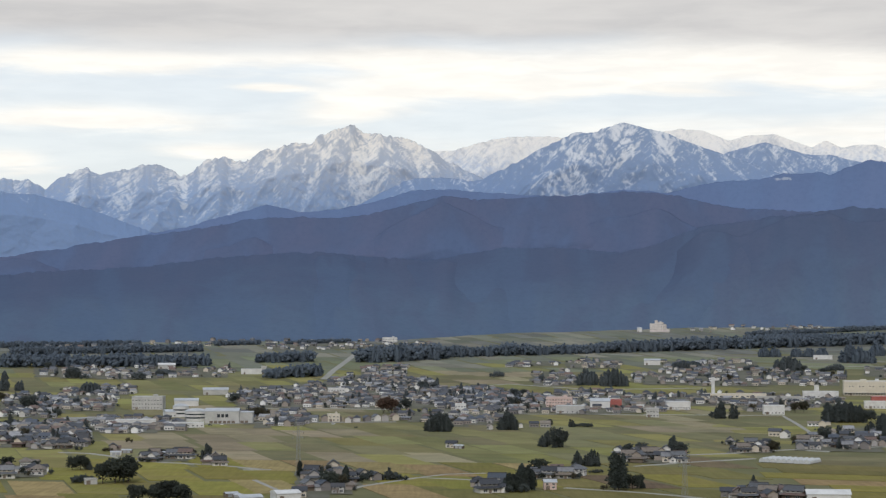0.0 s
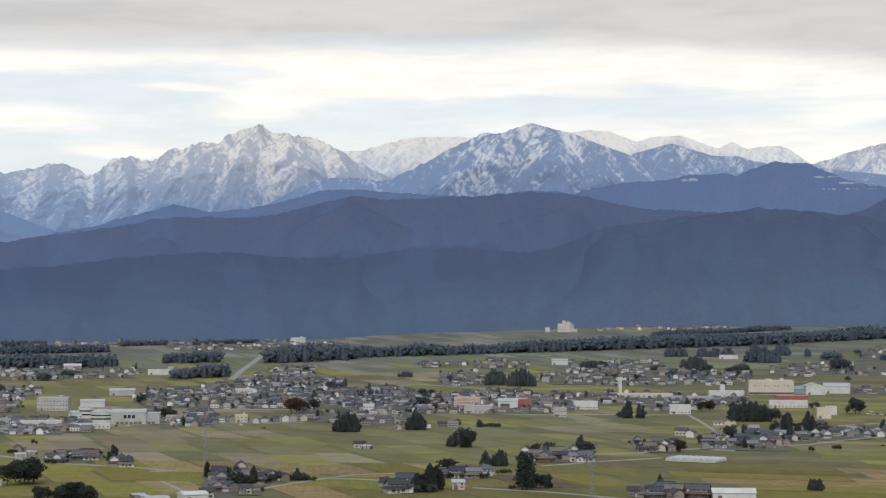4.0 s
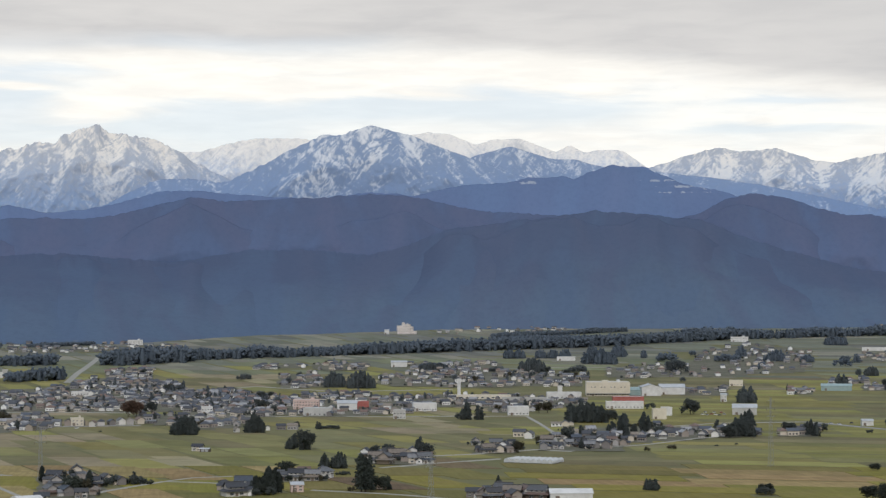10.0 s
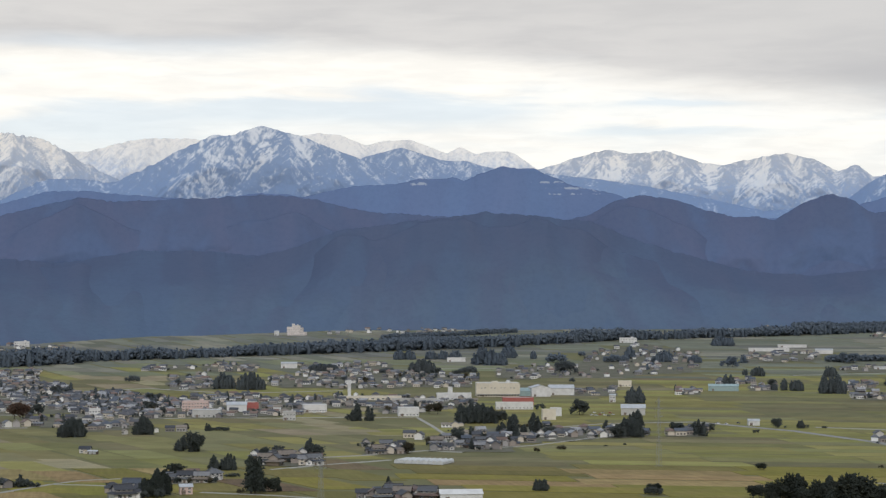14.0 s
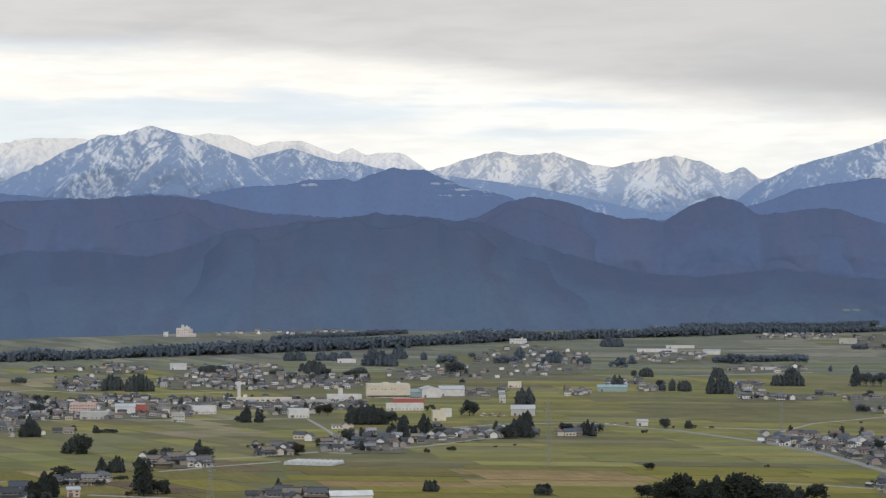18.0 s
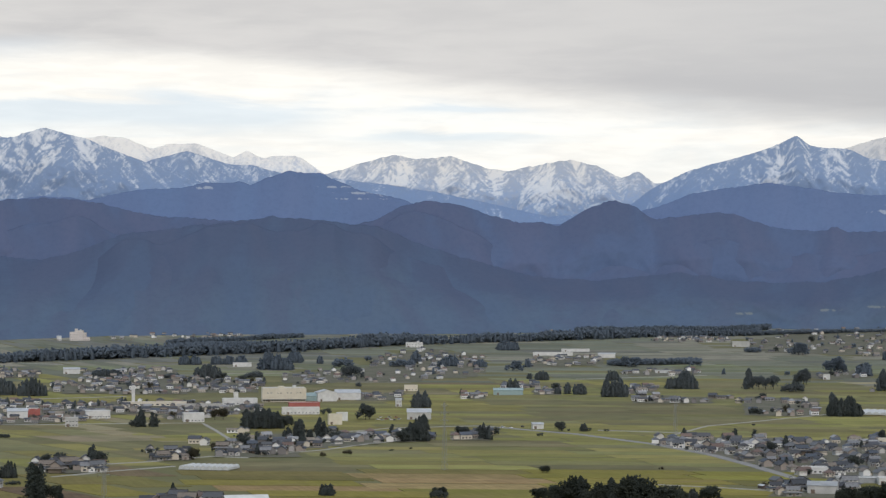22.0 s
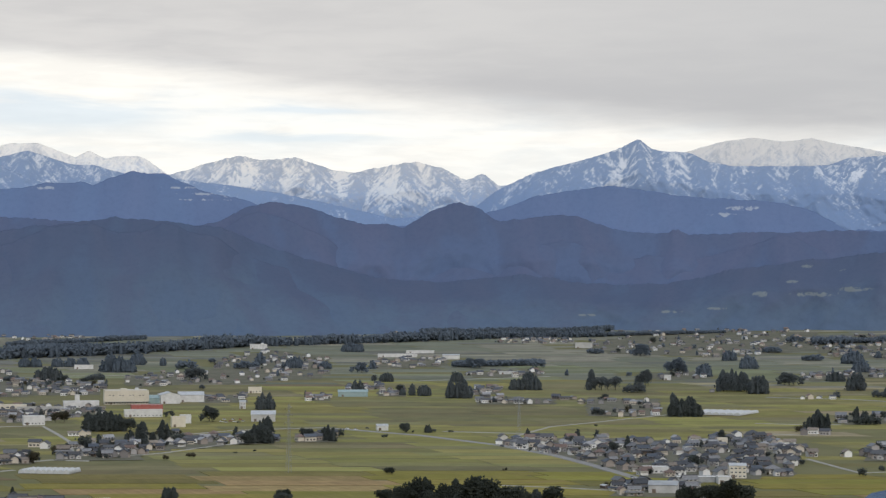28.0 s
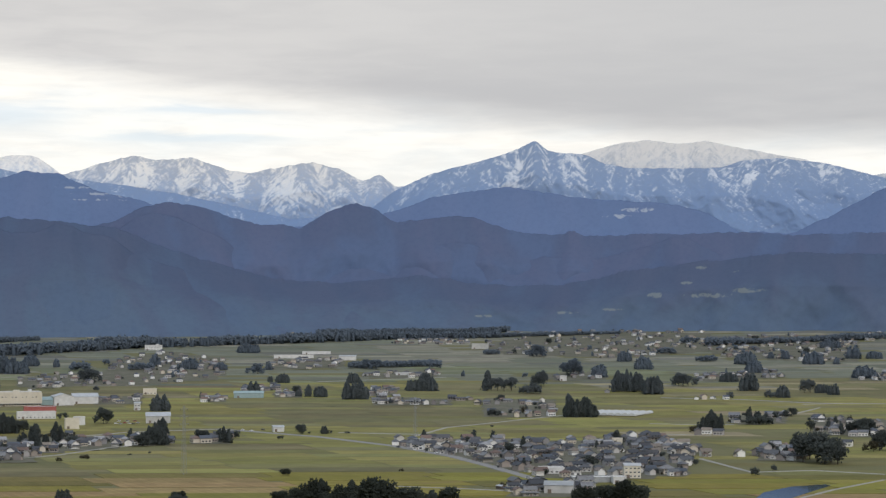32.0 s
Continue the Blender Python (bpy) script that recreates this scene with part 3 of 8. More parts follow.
def slab_mesh(name, corners, lift, thick):
    """A thin slab over the corner points (x, y), draped on the ground."""
    n = len(corners)
    top = [lie(x, y, lift) for x, y in corners]
    low = [(x, y, z - thick) for x, y, z in top]
    faces = [tuple(range(n))] + [(i, n + i, n + (i + 1) % n, (i + 1) % n) for i in range(n)]
    me = bpy.data.meshes.new(name)
    me.from_pydata(top + low, [], faces)
    me.update()
    return me


def yard(label, *corners):
    """The gardens, gravel and lanes a hamlet stands on."""
    c = [tuple(spot(b, d)[:2]) for b, d in corners]
    area = sum(c[i - 1][0] * c[i][1] - c[i][0] * c[i - 1][1] for i in range(len(c)))
    c = c if area > 0 else c[::-1]
    PATCHES.append(c)
    # drape finely: split into strips by distance
    lo, hi = min(d for _, d in corners), max(d for _, d in corners)
    bl, bh = min(b for b, _ in corners), max(b for b, _ in corners)
    nb, nd = max(3, int((bh - bl) * 4)), max(3, int((hi - lo) / 25))
    verts, faces, known = [], [], {}

    def vert(i, j):
        if (i, j) not in known:
            q = spot(bl + (bh - bl) * i / nb, lo + (hi - lo) * j / nd, 0.16)
            q.x += 6 * (noise.noise(q * 0.05) )
            q.y += 9 * (noise.noise(q * 0.04 + Vector((7, 3, 1))))
            known[i, j] = len(verts)
            verts.append(tuple(q))
        return known[i, j]

    for i in range(nb):
        for j in range(nd):
            q = spot(bl + (bh - bl) * (i + 0.5) / nb, lo + (hi - lo) * (j + 0.5) / nd)
            if inside(q.x, q.y, c):
                faces.append((vert(i, j), vert(i + 1, j), vert(i + 1, j + 1), vert(i, j + 1)))
    if faces:
        me = bpy.data.meshes.new("yard_ground")
        me.from_pydata(verts, [], faces)
        me.materials.append(M_YARD)
        tagged(new("yard_ground", me), label, "ground", kind="structure")


def road(label, width, mat, *points, lift=0.24, name="road"):
    """A road with shallow shoulders along points of bearing and distance."""
    p = [Vector(spot(b, d)[:2]) for b, d in points]
    line = []
    for i in range(len(p) - 1):
        n = max(1, int((p[i + 1] - p[i]).length / 25))
        line += [p[i].lerp(p[i + 1], k / n) for k in range(n)]
    line.append(p[-1])
    verts, faces = [], []
    for i, q in enumerate(line):
        side = (line[min(i + 1, len(line) - 1)] - line[max(i - 1, 0)]).normalized()
        side = Vector((side.y, -side.x))
        for off, z in ((-width / 2 - 0.5, -0.2), (-width / 2, lift), (width / 2, lift), (width / 2 + 0.5, -0.2)):
            w = q + side * off
            verts.append(lie(w.x, w.y, z))
        if i:
            a = 4 * i
            faces += [(a - 4 + k, a - 3 + k, a + 1 + k, a + k) for k in range(3)]
    me = bpy.data.meshes.new(name)
    me.from_pydata(verts, [], faces)
    me.materials.append(mat)
    return tagged(new(name, me), label, "road", kind="structure")


road("grey asphalt country road between fields", 8, M_ROAD, (17.79, 2020), (18.36, 1999), (20.65, 1896), (22.95, 1758), (24.60, 1634), (25.75, 1527), (26.98, 1415), (28.05, 1327), (28.87, 1264))
road("narrow pale concrete farm lane between fields", 3.5, M_TRACK, (21.31, 1956), (22.79, 1936), (24.27, 1918))
road("narrow pale concrete farm lane between fields", 3.5, M_TRACK, (17.79, 2020), (15.29, 1986), (14.01, 1932))
road("narrow pale concrete farm lane between fields", 3, M_TRACK, (28.38, 2284), (26.90, 2190), (25.59, 2101), (24.43, 2035), (23.28, 1867))
road("grey asphalt country road between fields", 6, M_ROAD, (30.67, 2595), (31.64, 2576), (32.78, 2569), (35.18, 2504), (37.04, 2505))
road("narrow pale concrete farm lane between fields", 4, M_TRACK, (34.70, 2479), (36.13, 2510))
road("narrow pale concrete farm lane between fields", 4, M_TRACK, (32.13, 1927), (30.83, 1939))
road("narrow pale concrete farm lane between fields", 3, M_TRACK, (36.98, 1440), (35.55, 1352), (34.75, 1296), (34.15, 1245))
road("narrow pale concrete farm lane between fields", 3, M_TRACK, (31.80, 1622), (33.25, 1491), (35.01, 1515), (37.03, 1489))
road("narrow pale concrete farm lane between fields", 4, M_TRACK, (22.95, 1354), (25.09, 1333), (26.74, 1313))
road("narrow pale concrete farm lane between fields", 3, M_TRACK, (11.64, 1630), (13.22, 1678), (14.81, 1767), (16.42, 1820))
road("narrow pale concrete farm lane between fields", 4, M_TRACK, (20.65, 2922), (22.62, 2970), (24.43, 3020))
road("narrow pale concrete farm lane between fields", 3, M_TRACK, (30.34, 2111), (31.64, 2097), (32.77, 2102))
road("narrow pale concrete farm lane between fields", 3, M_TRACK, (33.10, 2220), (34.30, 2277), (35.18, 2417))
road("grey asphalt country road between fields", 9, M_TRACK, (-3.49, 2741), (-3.20, 2936), (-2.87, 3114), (-2.50, 3352))
road("narrow pale concrete farm lane between fields", 3.4, M_TRACK, (5.85, 2083), (7.79, 2081), (9.81, 2082), (10.20, 1958), (10.55, 1842), (10.68, 1656))
road("narrow pale concrete farm lane between fields", 4, M_TRACK, (-3.03, 1251), (-1.71, 1300), (-0.72, 1337), (0.26, 1328), (1.09, 1316))
road("narrow pale concrete farm lane between fields", 3, M_TRACK, (-0.72, 1337), (0.10, 1363), (1.25, 1372))
road("narrow pale concrete farm lane between fields", 4, M_TRACK, (3.55, 1266), (4.53, 1253), (5.68, 1240), (6.81, 1221), (8.43, 1191))
road("narrow pale concrete farm lane between fields", 4, M_TRACK, (5.52, 1434), (6.82, 1468), (9.00, 1518))
road("narrow pale concrete farm lane between fields", 4, M_TRACK, (6.82, 1543), (8.27, 1565), (10.04, 1615), (11.15, 1597))
road("narrow pale concrete farm lane between fields", 4, M_TRACK, (-11.04, 1590), (-10.17, 1574), (-9.53, 1542), (-8.97, 1496), (-7.43, 1465), (-6.30, 1441), (-5.16, 1405))
road("narrow pale concrete farm lane between fields", 4, M_TRACK, (-5.32, 2187), (-3.69, 2183), (-1.55, 2160))
road("narrow pale concrete farm lane between fields", 3, M_TRACK, (-5.48, 1326), (-4.66, 1238), (-4.17, 1182))
road("narrow pale concrete farm lane between fields", 4, M_TRACK, (-4.99, 1404), (-5.81, 1406))
road("grey asphalt country road between fields", 7, M_ROAD, (-10.65, 1960), (-7.44, 1926), (-5.00, 1952), (-1.38, 1954))
road("narrow pale concrete farm lane between fields", 5, M_TRACK, (-3.03, 2421), (-0.40, 2529), (1.91, 2644), (4.38, 2534), (7.64, 2578))
road("narrow pale concrete farm lane between fields", 4, M_TRACK, (-0.07, 2111), (1.91, 2083), (3.55, 2086), (6.01, 2074))
road("narrow pale concrete farm lane between fields", 4, M_TRACK, (0.76, 3297), (3.56, 3354), (5.85, 3277))
road("narrow pale concrete farm lane between fields", 4, M_TRACK, (9.57, 3055), (12.71, 3058))

yard("gravel yards and gardens between village houses", (-12.70, 1957), (-10.97, 1962), (-10.17, 1856), (-10.33, 1642), (-11.60, 1624), (-12.70, 1668))
yard("gravel yards and gardens between village houses", (-12.71, 2441), (-11.45, 2476), (-10.94, 2325), (-11.13, 2053), (-12.71, 2083))
yard("gravel yards and gardens between village houses", (-11.76, 2392), (-10.65, 2449), (-9.46, 2443), (-9.53, 2157), (-10.81, 2164))
yard("gravel yards and gardens between village houses", (-10.97, 2561), (-9.06, 2619), (-8.89, 2462), (-10.81, 2429))
yard("gravel yards and gardens between village houses", (-10.65, 2032), (-9.53, 2062), (-7.44, 1988), (-7.44, 1826), (-9.53, 1805), (-10.57, 1874))
yard("gravel yards and gardens between village houses", (-6.30, 2429), (-5.16, 2604), (-3.69, 2647), (-3.69, 2193), (-5.81, 2199), (-6.30, 2323))
yard("gravel yards and gardens between village houses", (-5.65, 2139), (-4.01, 2116), (-3.85, 1914), (-5.32, 1867), (-5.81, 1955))
yard("gravel yards and gardens between village houses", (-3.69, 2647), (-2.70, 2836), (-0.40, 2738), (0.26, 2418), (-0.07, 2189), (-1.55, 2170), (-3.69, 2193))
yard("gravel yards and gardens between village houses", (-0.40, 2529), (1.25, 2552), (2.90, 2399), (2.90, 2094), (1.58, 2074), (-0.07, 2130))
yard("gravel yards and gardens between village houses", (-1.55, 2131), (0.26, 2130), (1.75, 2036), (1.58, 1911), (0.26, 1876), (-1.38, 1999))
yard("gravel yards and gardens between village houses", (2.73, 2420), (4.38, 2511), (6.34, 2429), (6.50, 2142), (4.54, 2079), (2.90, 2094))
yard("gravel yards and gardens between village houses", (2.73, 2885), (3.72, 2937), (4.05, 2624), (2.57, 2599))
yard("gravel yards and gardens between village houses", (5.52, 2842), (7.48, 2997), (10.05, 2957), (11.64, 2867), (11.32, 2654), (8.44, 2616), (5.68, 2652))
yard("gravel yards and gardens between village houses", (6.17, 2429), (7.63, 2478), (9.73, 2444), (11.48, 2412), (11.48, 2287), (9.89, 2159), (8.92, 2134), (8.28, 2269), (6.33, 2201))
yard("gravel yards and gardens between village houses", (-2.37, 3010), (-1.06, 3061), (-1.05, 2786), (-2.21, 2739))
yard("gravel yards and gardens between village houses", (1.91, 3113), (3.31, 3141), (3.31, 3037), (1.91, 3010))
yard("gravel yards and gardens between village houses", (3.56, 3141), (5.20, 3196), (5.20, 2990), (3.72, 2987))
yard("gravel yards and gardens between village houses", (6.34, 3147), (8.93, 3207), (9.09, 2978), (6.50, 2943))
yard("gravel yards and gardens between village houses", (-11.77, 3015), (-9.22, 3028), (-5.98, 2992), (-6.30, 2796), (-9.54, 2761), (-11.77, 2820))
yard("gravel yards and gardens between village houses", (-5.33, 3521), (-0.40, 3600), (-0.23, 3461), (-5.00, 3410))
yard("gravel yards and gardens between village houses", (22.79, 1788), (23.94, 1850), (26.25, 1868), (27.89, 1822), (30.50, 1912), (31.67, 1728), (31.39, 1453), (29.85, 1420), (27.23, 1425), (24.60, 1647))
yard("gravel yards and gardens between village houses", (25.92, 1359), (27.23, 1378), (28.87, 1354), (28.70, 1287), (26.24, 1276))
yard("gravel yards and gardens between village houses", (31.65, 3083), (33.91, 3195), (34.22, 3042), (31.81, 2932))
yard("gravel yards and gardens between village houses", (19.17, 3395), (21.31, 3474), (21.47, 3257), (19.34, 3181))
yard("gravel yards and gardens between village houses", (21.96, 3098), (24.11, 3175), (24.19, 3020), (22.13, 2996))
yard("gravel yards and gardens between village houses", (18.52, 2805), (19.50, 2826), (19.50, 2730), (18.52, 2709))
yard("gravel yards and gardens between village houses", (25.09, 3783), (27.07, 4046), (29.53, 4137), (32.14, 4110), (32.14, 3649), (29.53, 3477), (26.25, 3556))
yard("gravel yards and gardens between village houses", (32.14, 3963), (34.39, 4084), (36.30, 3972), (36.29, 3416), (34.39, 3408), (32.30, 3510))
yard("gravel yards and gardens between village houses", (36.05, 3101), (37.05, 3158), (37.04, 2982), (36.13, 2977))
yard("gravel yards and gardens between village houses", (14.64, 3407), (16.41, 3649), (18.03, 3452), (17.87, 2979), (14.80, 2843))
yard("gravel yards and gardens between village houses", (12.10, 3054), (14.80, 3194), (14.80, 2891), (12.26, 2785))
yard("gravel yards and gardens between village houses", (14.00, 2590), (15.53, 2627), (15.61, 2471), (14.16, 2478))
yard("gravel yards and gardens between village houses", (19.42, 2707), (20.24, 2728), (20.24, 2589), (19.50, 2590))
yard("gravel yards and gardens between village houses", (17.38, 2597), (18.03, 2617), (18.04, 2505), (17.38, 2507))
yard("gravel yards and gardens between village houses", (27.23, 3099), (29.04, 3154), (29.12, 2975), (27.40, 2946))
yard("gravel yards and gardens between village houses", (21.96, 2749), (22.95, 2772), (22.95, 2631), (22.05, 2608))
yard("gravel yards and gardens between village houses", (11.64, 1897), (13.53, 1952), (14.97, 1892), (14.97, 1751), (13.54, 1717), (11.64, 1649))
yard("gravel yards and gardens between village houses", (15.13, 1925), (16.42, 1954), (16.42, 1789), (15.13, 1780))
yard("gravel yards and gardens between village houses", (17.06, 1916), (18.12, 1929), (18.12, 1798), (17.07, 1802))
yard("gravel yards and gardens between village houses", (33.41, 1779), (34.77, 1772), (34.77, 1611), (33.41, 1604))
yard("gravel yards and gardens between village houses", (35.02, 2251), (37.04, 2225), (37.03, 1922), (35.01, 1951))
yard("gravel yards and gardens between village houses", (25.51, 2573), (27.64, 2542), (27.64, 2221), (25.59, 2219))
yard("gravel yards and gardens between village houses", (22.29, 2585), (24.60, 2561), (24.60, 2428), (22.29, 2429))
yard("gravel yards and gardens between village houses", (32.61, 2268), (34.25, 2277), (34.25, 2129), (32.77, 2102))
yard("gravel yards and gardens between village houses", (-4.34, 1389), (-2.70, 1387), (-2.37, 1321), (-2.86, 1214), (-4.17, 1195))
yard("gravel yards and gardens between village houses", (5.11, 1573), (6.98, 1561), (6.90, 1468), (5.19, 1463))
yard("gravel yards and gardens between village houses", (8.28, 1677), (9.48, 1663), (9.48, 1576), (8.27, 1571))
yard("gravel yards and gardens between village houses", (10.20, 1808), (12.70, 1824), (12.70, 1618), (10.20, 1604))
yard("gravel yards and gardens between village houses", (-8.73, 1585), (-7.35, 1568), (-7.35, 1490), (-8.72, 1485))
yard("gravel yards and gardens between village houses", (-12.70, 1468), (-11.44, 1462), (-11.44, 1381), (-12.69, 1370))
yard("gravel yards and gardens between village houses", (2.57, 1400), (4.04, 1393), (4.04, 1331), (2.57, 1329))
yard("gravel yards and gardens between village houses", (8.43, 1262), (10.19, 1254), (10.19, 1204), (8.43, 1198))
yard("gravel yards and gardens between village houses", (0.92, 1295), (1.91, 1288), (1.91, 1235), (0.92, 1234))


# tracts where one crop rules: bearing, distance, half width in degrees, half depth in metres, crops
TRACTS = []
TRACTS.append((8.8, 1431, 2.3, 86, (4, 4, 2, 4)))
TRACTS.append((5.0, 1437, 1.5, 72, (2, 3, 4)))
TRACTS.append((-3.8, 1725, 1.1, 153, (2, 3, 2)))
TRACTS.append((-3.4, 1509, 1.0, 47, (3, 3, 1)))
TRACTS.append((-7.8, 1418, 0.6, 41, (3,)))
TRACTS.append((-1.1, 1518, 1.3, 49, (3, 1, 3)))
TRACTS.append((-1.2, 1739, 1.2, 171, (0, 0, 2)))
TRACTS.append((-1.4, 1236, 1.6, 36, (2, 3, 3)))
TRACTS.append((-7.7, 1681, 1.4, 95, (3, 2, 3)))
TRACTS.append((-11.3, 1284, 1.4, 55, (2, 0, 3)))
TRACTS.append((9.5, 1327, 3.2, 48, (1, 1, 3)))
TRACTS.append((11.9, 1475, 0.8, 130, (2, 3, 2)))
TRACTS.append((7.5, 1884, 1.0, 108, (2, 3)))
TRACTS.append((1.3, 1627, 1.4, 218, (0, 2, 0)))
TRACTS.append((-5.6, 1514, 0.7, 186, (3, 1, 0)))
TRACTS.append((15.0, 1397, 3.4, 89, (3, 2, 3)))
TRACTS.append((18.7, 1611, 4.2, 111, (0, 1, 2)))
TRACTS.append((23.0, 1421, 3.7, 58, (1, 2, 1)))
TRACTS.append((22.1, 2291, 4.1, 226, (2, 0, 2)))
TRACTS.append((31.9, 2033, 1.4, 188, (2, 3, 2)))
TRACTS.append((32.3, 1391, 1.1, 106, (1, 0, 1)))
TRACTS.append((35.5, 1469, 1.5, 73, (2, 2, 0)))
TRACTS.append((36.2, 1333, 0.9, 41, (4, 3)))
TRACTS.append((24.6, 3606, 1.6, 351, (3, 2, 3)))
TRACTS.append((34.5, 3032, 2.5, 387, (2, 3, 2)))


def tract_kind(x, y, rnd):
    d, b = math.hypot(x, y), math.degrees(math.atan2(x, y))
    for fb, fd, wb, wd, kinds in TRACTS:
        if abs(b - fb) < wb and abs(d - fd) < wd:
            return rnd.choice(kinds)
    return None


def field_kind(x, y, rnd):
    """Which crop a field carries; the mix drifts over the plain."""
    d, b = math.hypot(x, y), math.degrees(math.atan2(x, y))
    n = float(fractal(x / 210, y / 210, 2, 5))
    if b < 3:
        weights = (2.6, 2.6, 1.6, 2.4, 0.3)
    elif b < 9.5:
        weights = (2.8, 2.2, 1.6, 1.4, 0.6) if d > 1420 else (1.0, 1.6, 1.2, 0.8, 2.4)
    else:
        weights = (3.2, 3.0, 1.4, 1.0, 0.2)
    if d > 3250:
        return rnd.choice((2, 2, 4, 3))
    if d > 2400:
        weights = (2.4, 1.8, 2.4, 1.4, 0.4)
    shift = min(1.0, max(0.0, rnd.random() * 0.42 + 0.58 * (n - 0.22) / 0.56))
    total, acc = sum(weights), 0.0
    for k, w in enumerate(weights):
        acc += w / total
        if shift <= acc:
            return k
    return 2


def fields():
    """Rice fields in two old layouts of long plots; the plots near by are parts of their own, the far ones are joined."""
    rnd = random.Random(4)
    near = new("field_block")
    tagged(near, "harvested rice plots in green, yellow and tan", "field", kind="structure")
    far = {k: ([], []) for k in range(10)}
    made = 0
    zones = (((-15, 9.0), 164, 100, 40, 100, (-300, 1150)), ((9.0, 39), 183, 112, 42, 125, (700, 1150)))
    for (b0, b1), along, across, wide, long_, (ox, oy) in zones:
        u = Vector((math.sin(radians(along)), math.cos(radians(along))))
        v = Vector((math.sin(radians(across)), math.cos(radians(across))))
        if b0 > 0:
            u, v = v, u
        rows_ = range(-42, 48) if b0 < 0 else range(-42, 60)
        for i in rows_:
            run = rnd.random() * 20
            kind_run = None
            for j in range(-150, 130):
                w = wide
                o = Vector((ox, oy)) + u * (i * long_) + v * (j * w + run + 3 * math.sin(j * 2.3 + i)) + u * (13 * math.sin(j * 0.9) + 11 * math.sin(j * 2.3))
                c = o + u * (long_ / 2) + v * (w / 2)
                d, b = c.length, math.degrees(math.atan2(c.x, c.y))
                if not (b0 <= b < b1 and 1090 < d < 4190) or c.y < 0:
                    continue
                if kind_run is None or rnd.random() < 0.72:
                    kind_run = field_kind(c.x, c.y, rnd)
                own = tract_kind(c.x, c.y, rnd)
                shown = kind_run if own is None else own
                if any(inside(c.x, c.y, q) for q in PATCHES):
                    continue
                gap = rnd.choice((0.15, 0.4, 0.8, 1.3)) if d > 1480 else rnd.choice((0.5, 0.8, 1.0))
                end = rnd.choice((0.2, 0.4, 1.0))
                cut = [o + u * gap + v * gap, o + u * (long_ - end) + v * gap, o + u * (long_ - end) + v * (w - gap), o + u * gap + v * (w - gap)]
                cut = [q + Vector((rnd.uniform(-0.8, 0.8), rnd.uniform(-0.8, 0.8))) * min(1.0, gap) for q in cut]
                area = sum(cut[k - 1].x * cut[k].y - cut[k].x * cut[k - 1].y for k in range(4))
                cut = cut if area > 0 else cut[::-1]
                lift = rnd.uniform(0.0, 0.08)
                if d < 1480 and made < 300:
                    me = slab_mesh("field", [tuple(q) for q in cut], lift, 0.3)
                    me.materials.append(CROPS[shown])
                    f = new("field", me)
                    f.parent = near
                    made += 1
                else:
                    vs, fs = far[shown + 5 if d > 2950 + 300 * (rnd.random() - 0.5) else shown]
                    a = len(vs)
                    vs += [lie(q.x, q.y, lift - 0.17) for q in cut]
                    fs.append((a, a + 1, a + 2, a + 3))
    for k, (vs, fs) in far.items():
        me = bpy.data.meshes.new("distant_fields")
        me.from_pydata(vs, [], fs)
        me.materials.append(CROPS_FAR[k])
        tagged(new("distant_fields", me), ("green", "yellow-green", "olive", "tan", "brown", "grey-green", "pale green", "grey-olive", "pale tan", "grey-brown")[k] + " rice plots spread over the plain", "field", kind="stuff")


def island_crop(name, a, b2):
    m, t, b = material(name, 0.95)
    b.inputs["Specular IOR Level"].default_value = 0.1
    p = world_place(t)
    g = t.nodes.new("ShaderNodeNewGeometry").outputs["Random Per Island"]
    f = math_node(t, "ADD", math_node(t, "MULTIPLY", noise_node(t, p, 0.03, 4.0, 0.6, 0.5), 0.7), math_node(t, "MULTIPLY", noise_node(t, p, 0.4, 3.0, 0.7), 0.3))
    c = mix_rgb(t, smooth(t, f, 0.35, 0.68), a, b2)
    if not name.startswith(("far_fallow", "far_pale")):
        c = dry_streaks(t, p, c, 0.5)
    h = t.nodes.new("ShaderNodeHueSaturation")
    t.links.new(math_node(t, "MULTIPLY_ADD", g, 0.34, 0.81), h.inputs["Value"])
    t.links.new(math_node(t, "MULTIPLY_ADD", math_node(t, "FRACT", math_node(t, "MULTIPLY", g, 9.7)), 0.026, 0.487), h.inputs["Hue"])
    t.links.new(c, h.inputs["Color"])
    t.links.new(h.outputs[0], b.inputs["Base Color"])
    return m


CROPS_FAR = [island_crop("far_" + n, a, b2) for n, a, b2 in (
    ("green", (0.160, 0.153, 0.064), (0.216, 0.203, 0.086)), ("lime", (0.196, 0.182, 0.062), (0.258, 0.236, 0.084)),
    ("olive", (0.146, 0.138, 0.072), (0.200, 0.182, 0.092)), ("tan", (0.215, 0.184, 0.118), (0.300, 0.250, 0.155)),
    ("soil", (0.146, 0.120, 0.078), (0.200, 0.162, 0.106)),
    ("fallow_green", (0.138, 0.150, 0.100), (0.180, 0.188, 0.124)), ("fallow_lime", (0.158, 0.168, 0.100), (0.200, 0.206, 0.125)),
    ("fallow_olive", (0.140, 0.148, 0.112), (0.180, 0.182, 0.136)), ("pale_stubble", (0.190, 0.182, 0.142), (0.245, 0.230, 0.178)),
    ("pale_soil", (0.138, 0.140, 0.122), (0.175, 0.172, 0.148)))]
fields()

# ---- trees ----


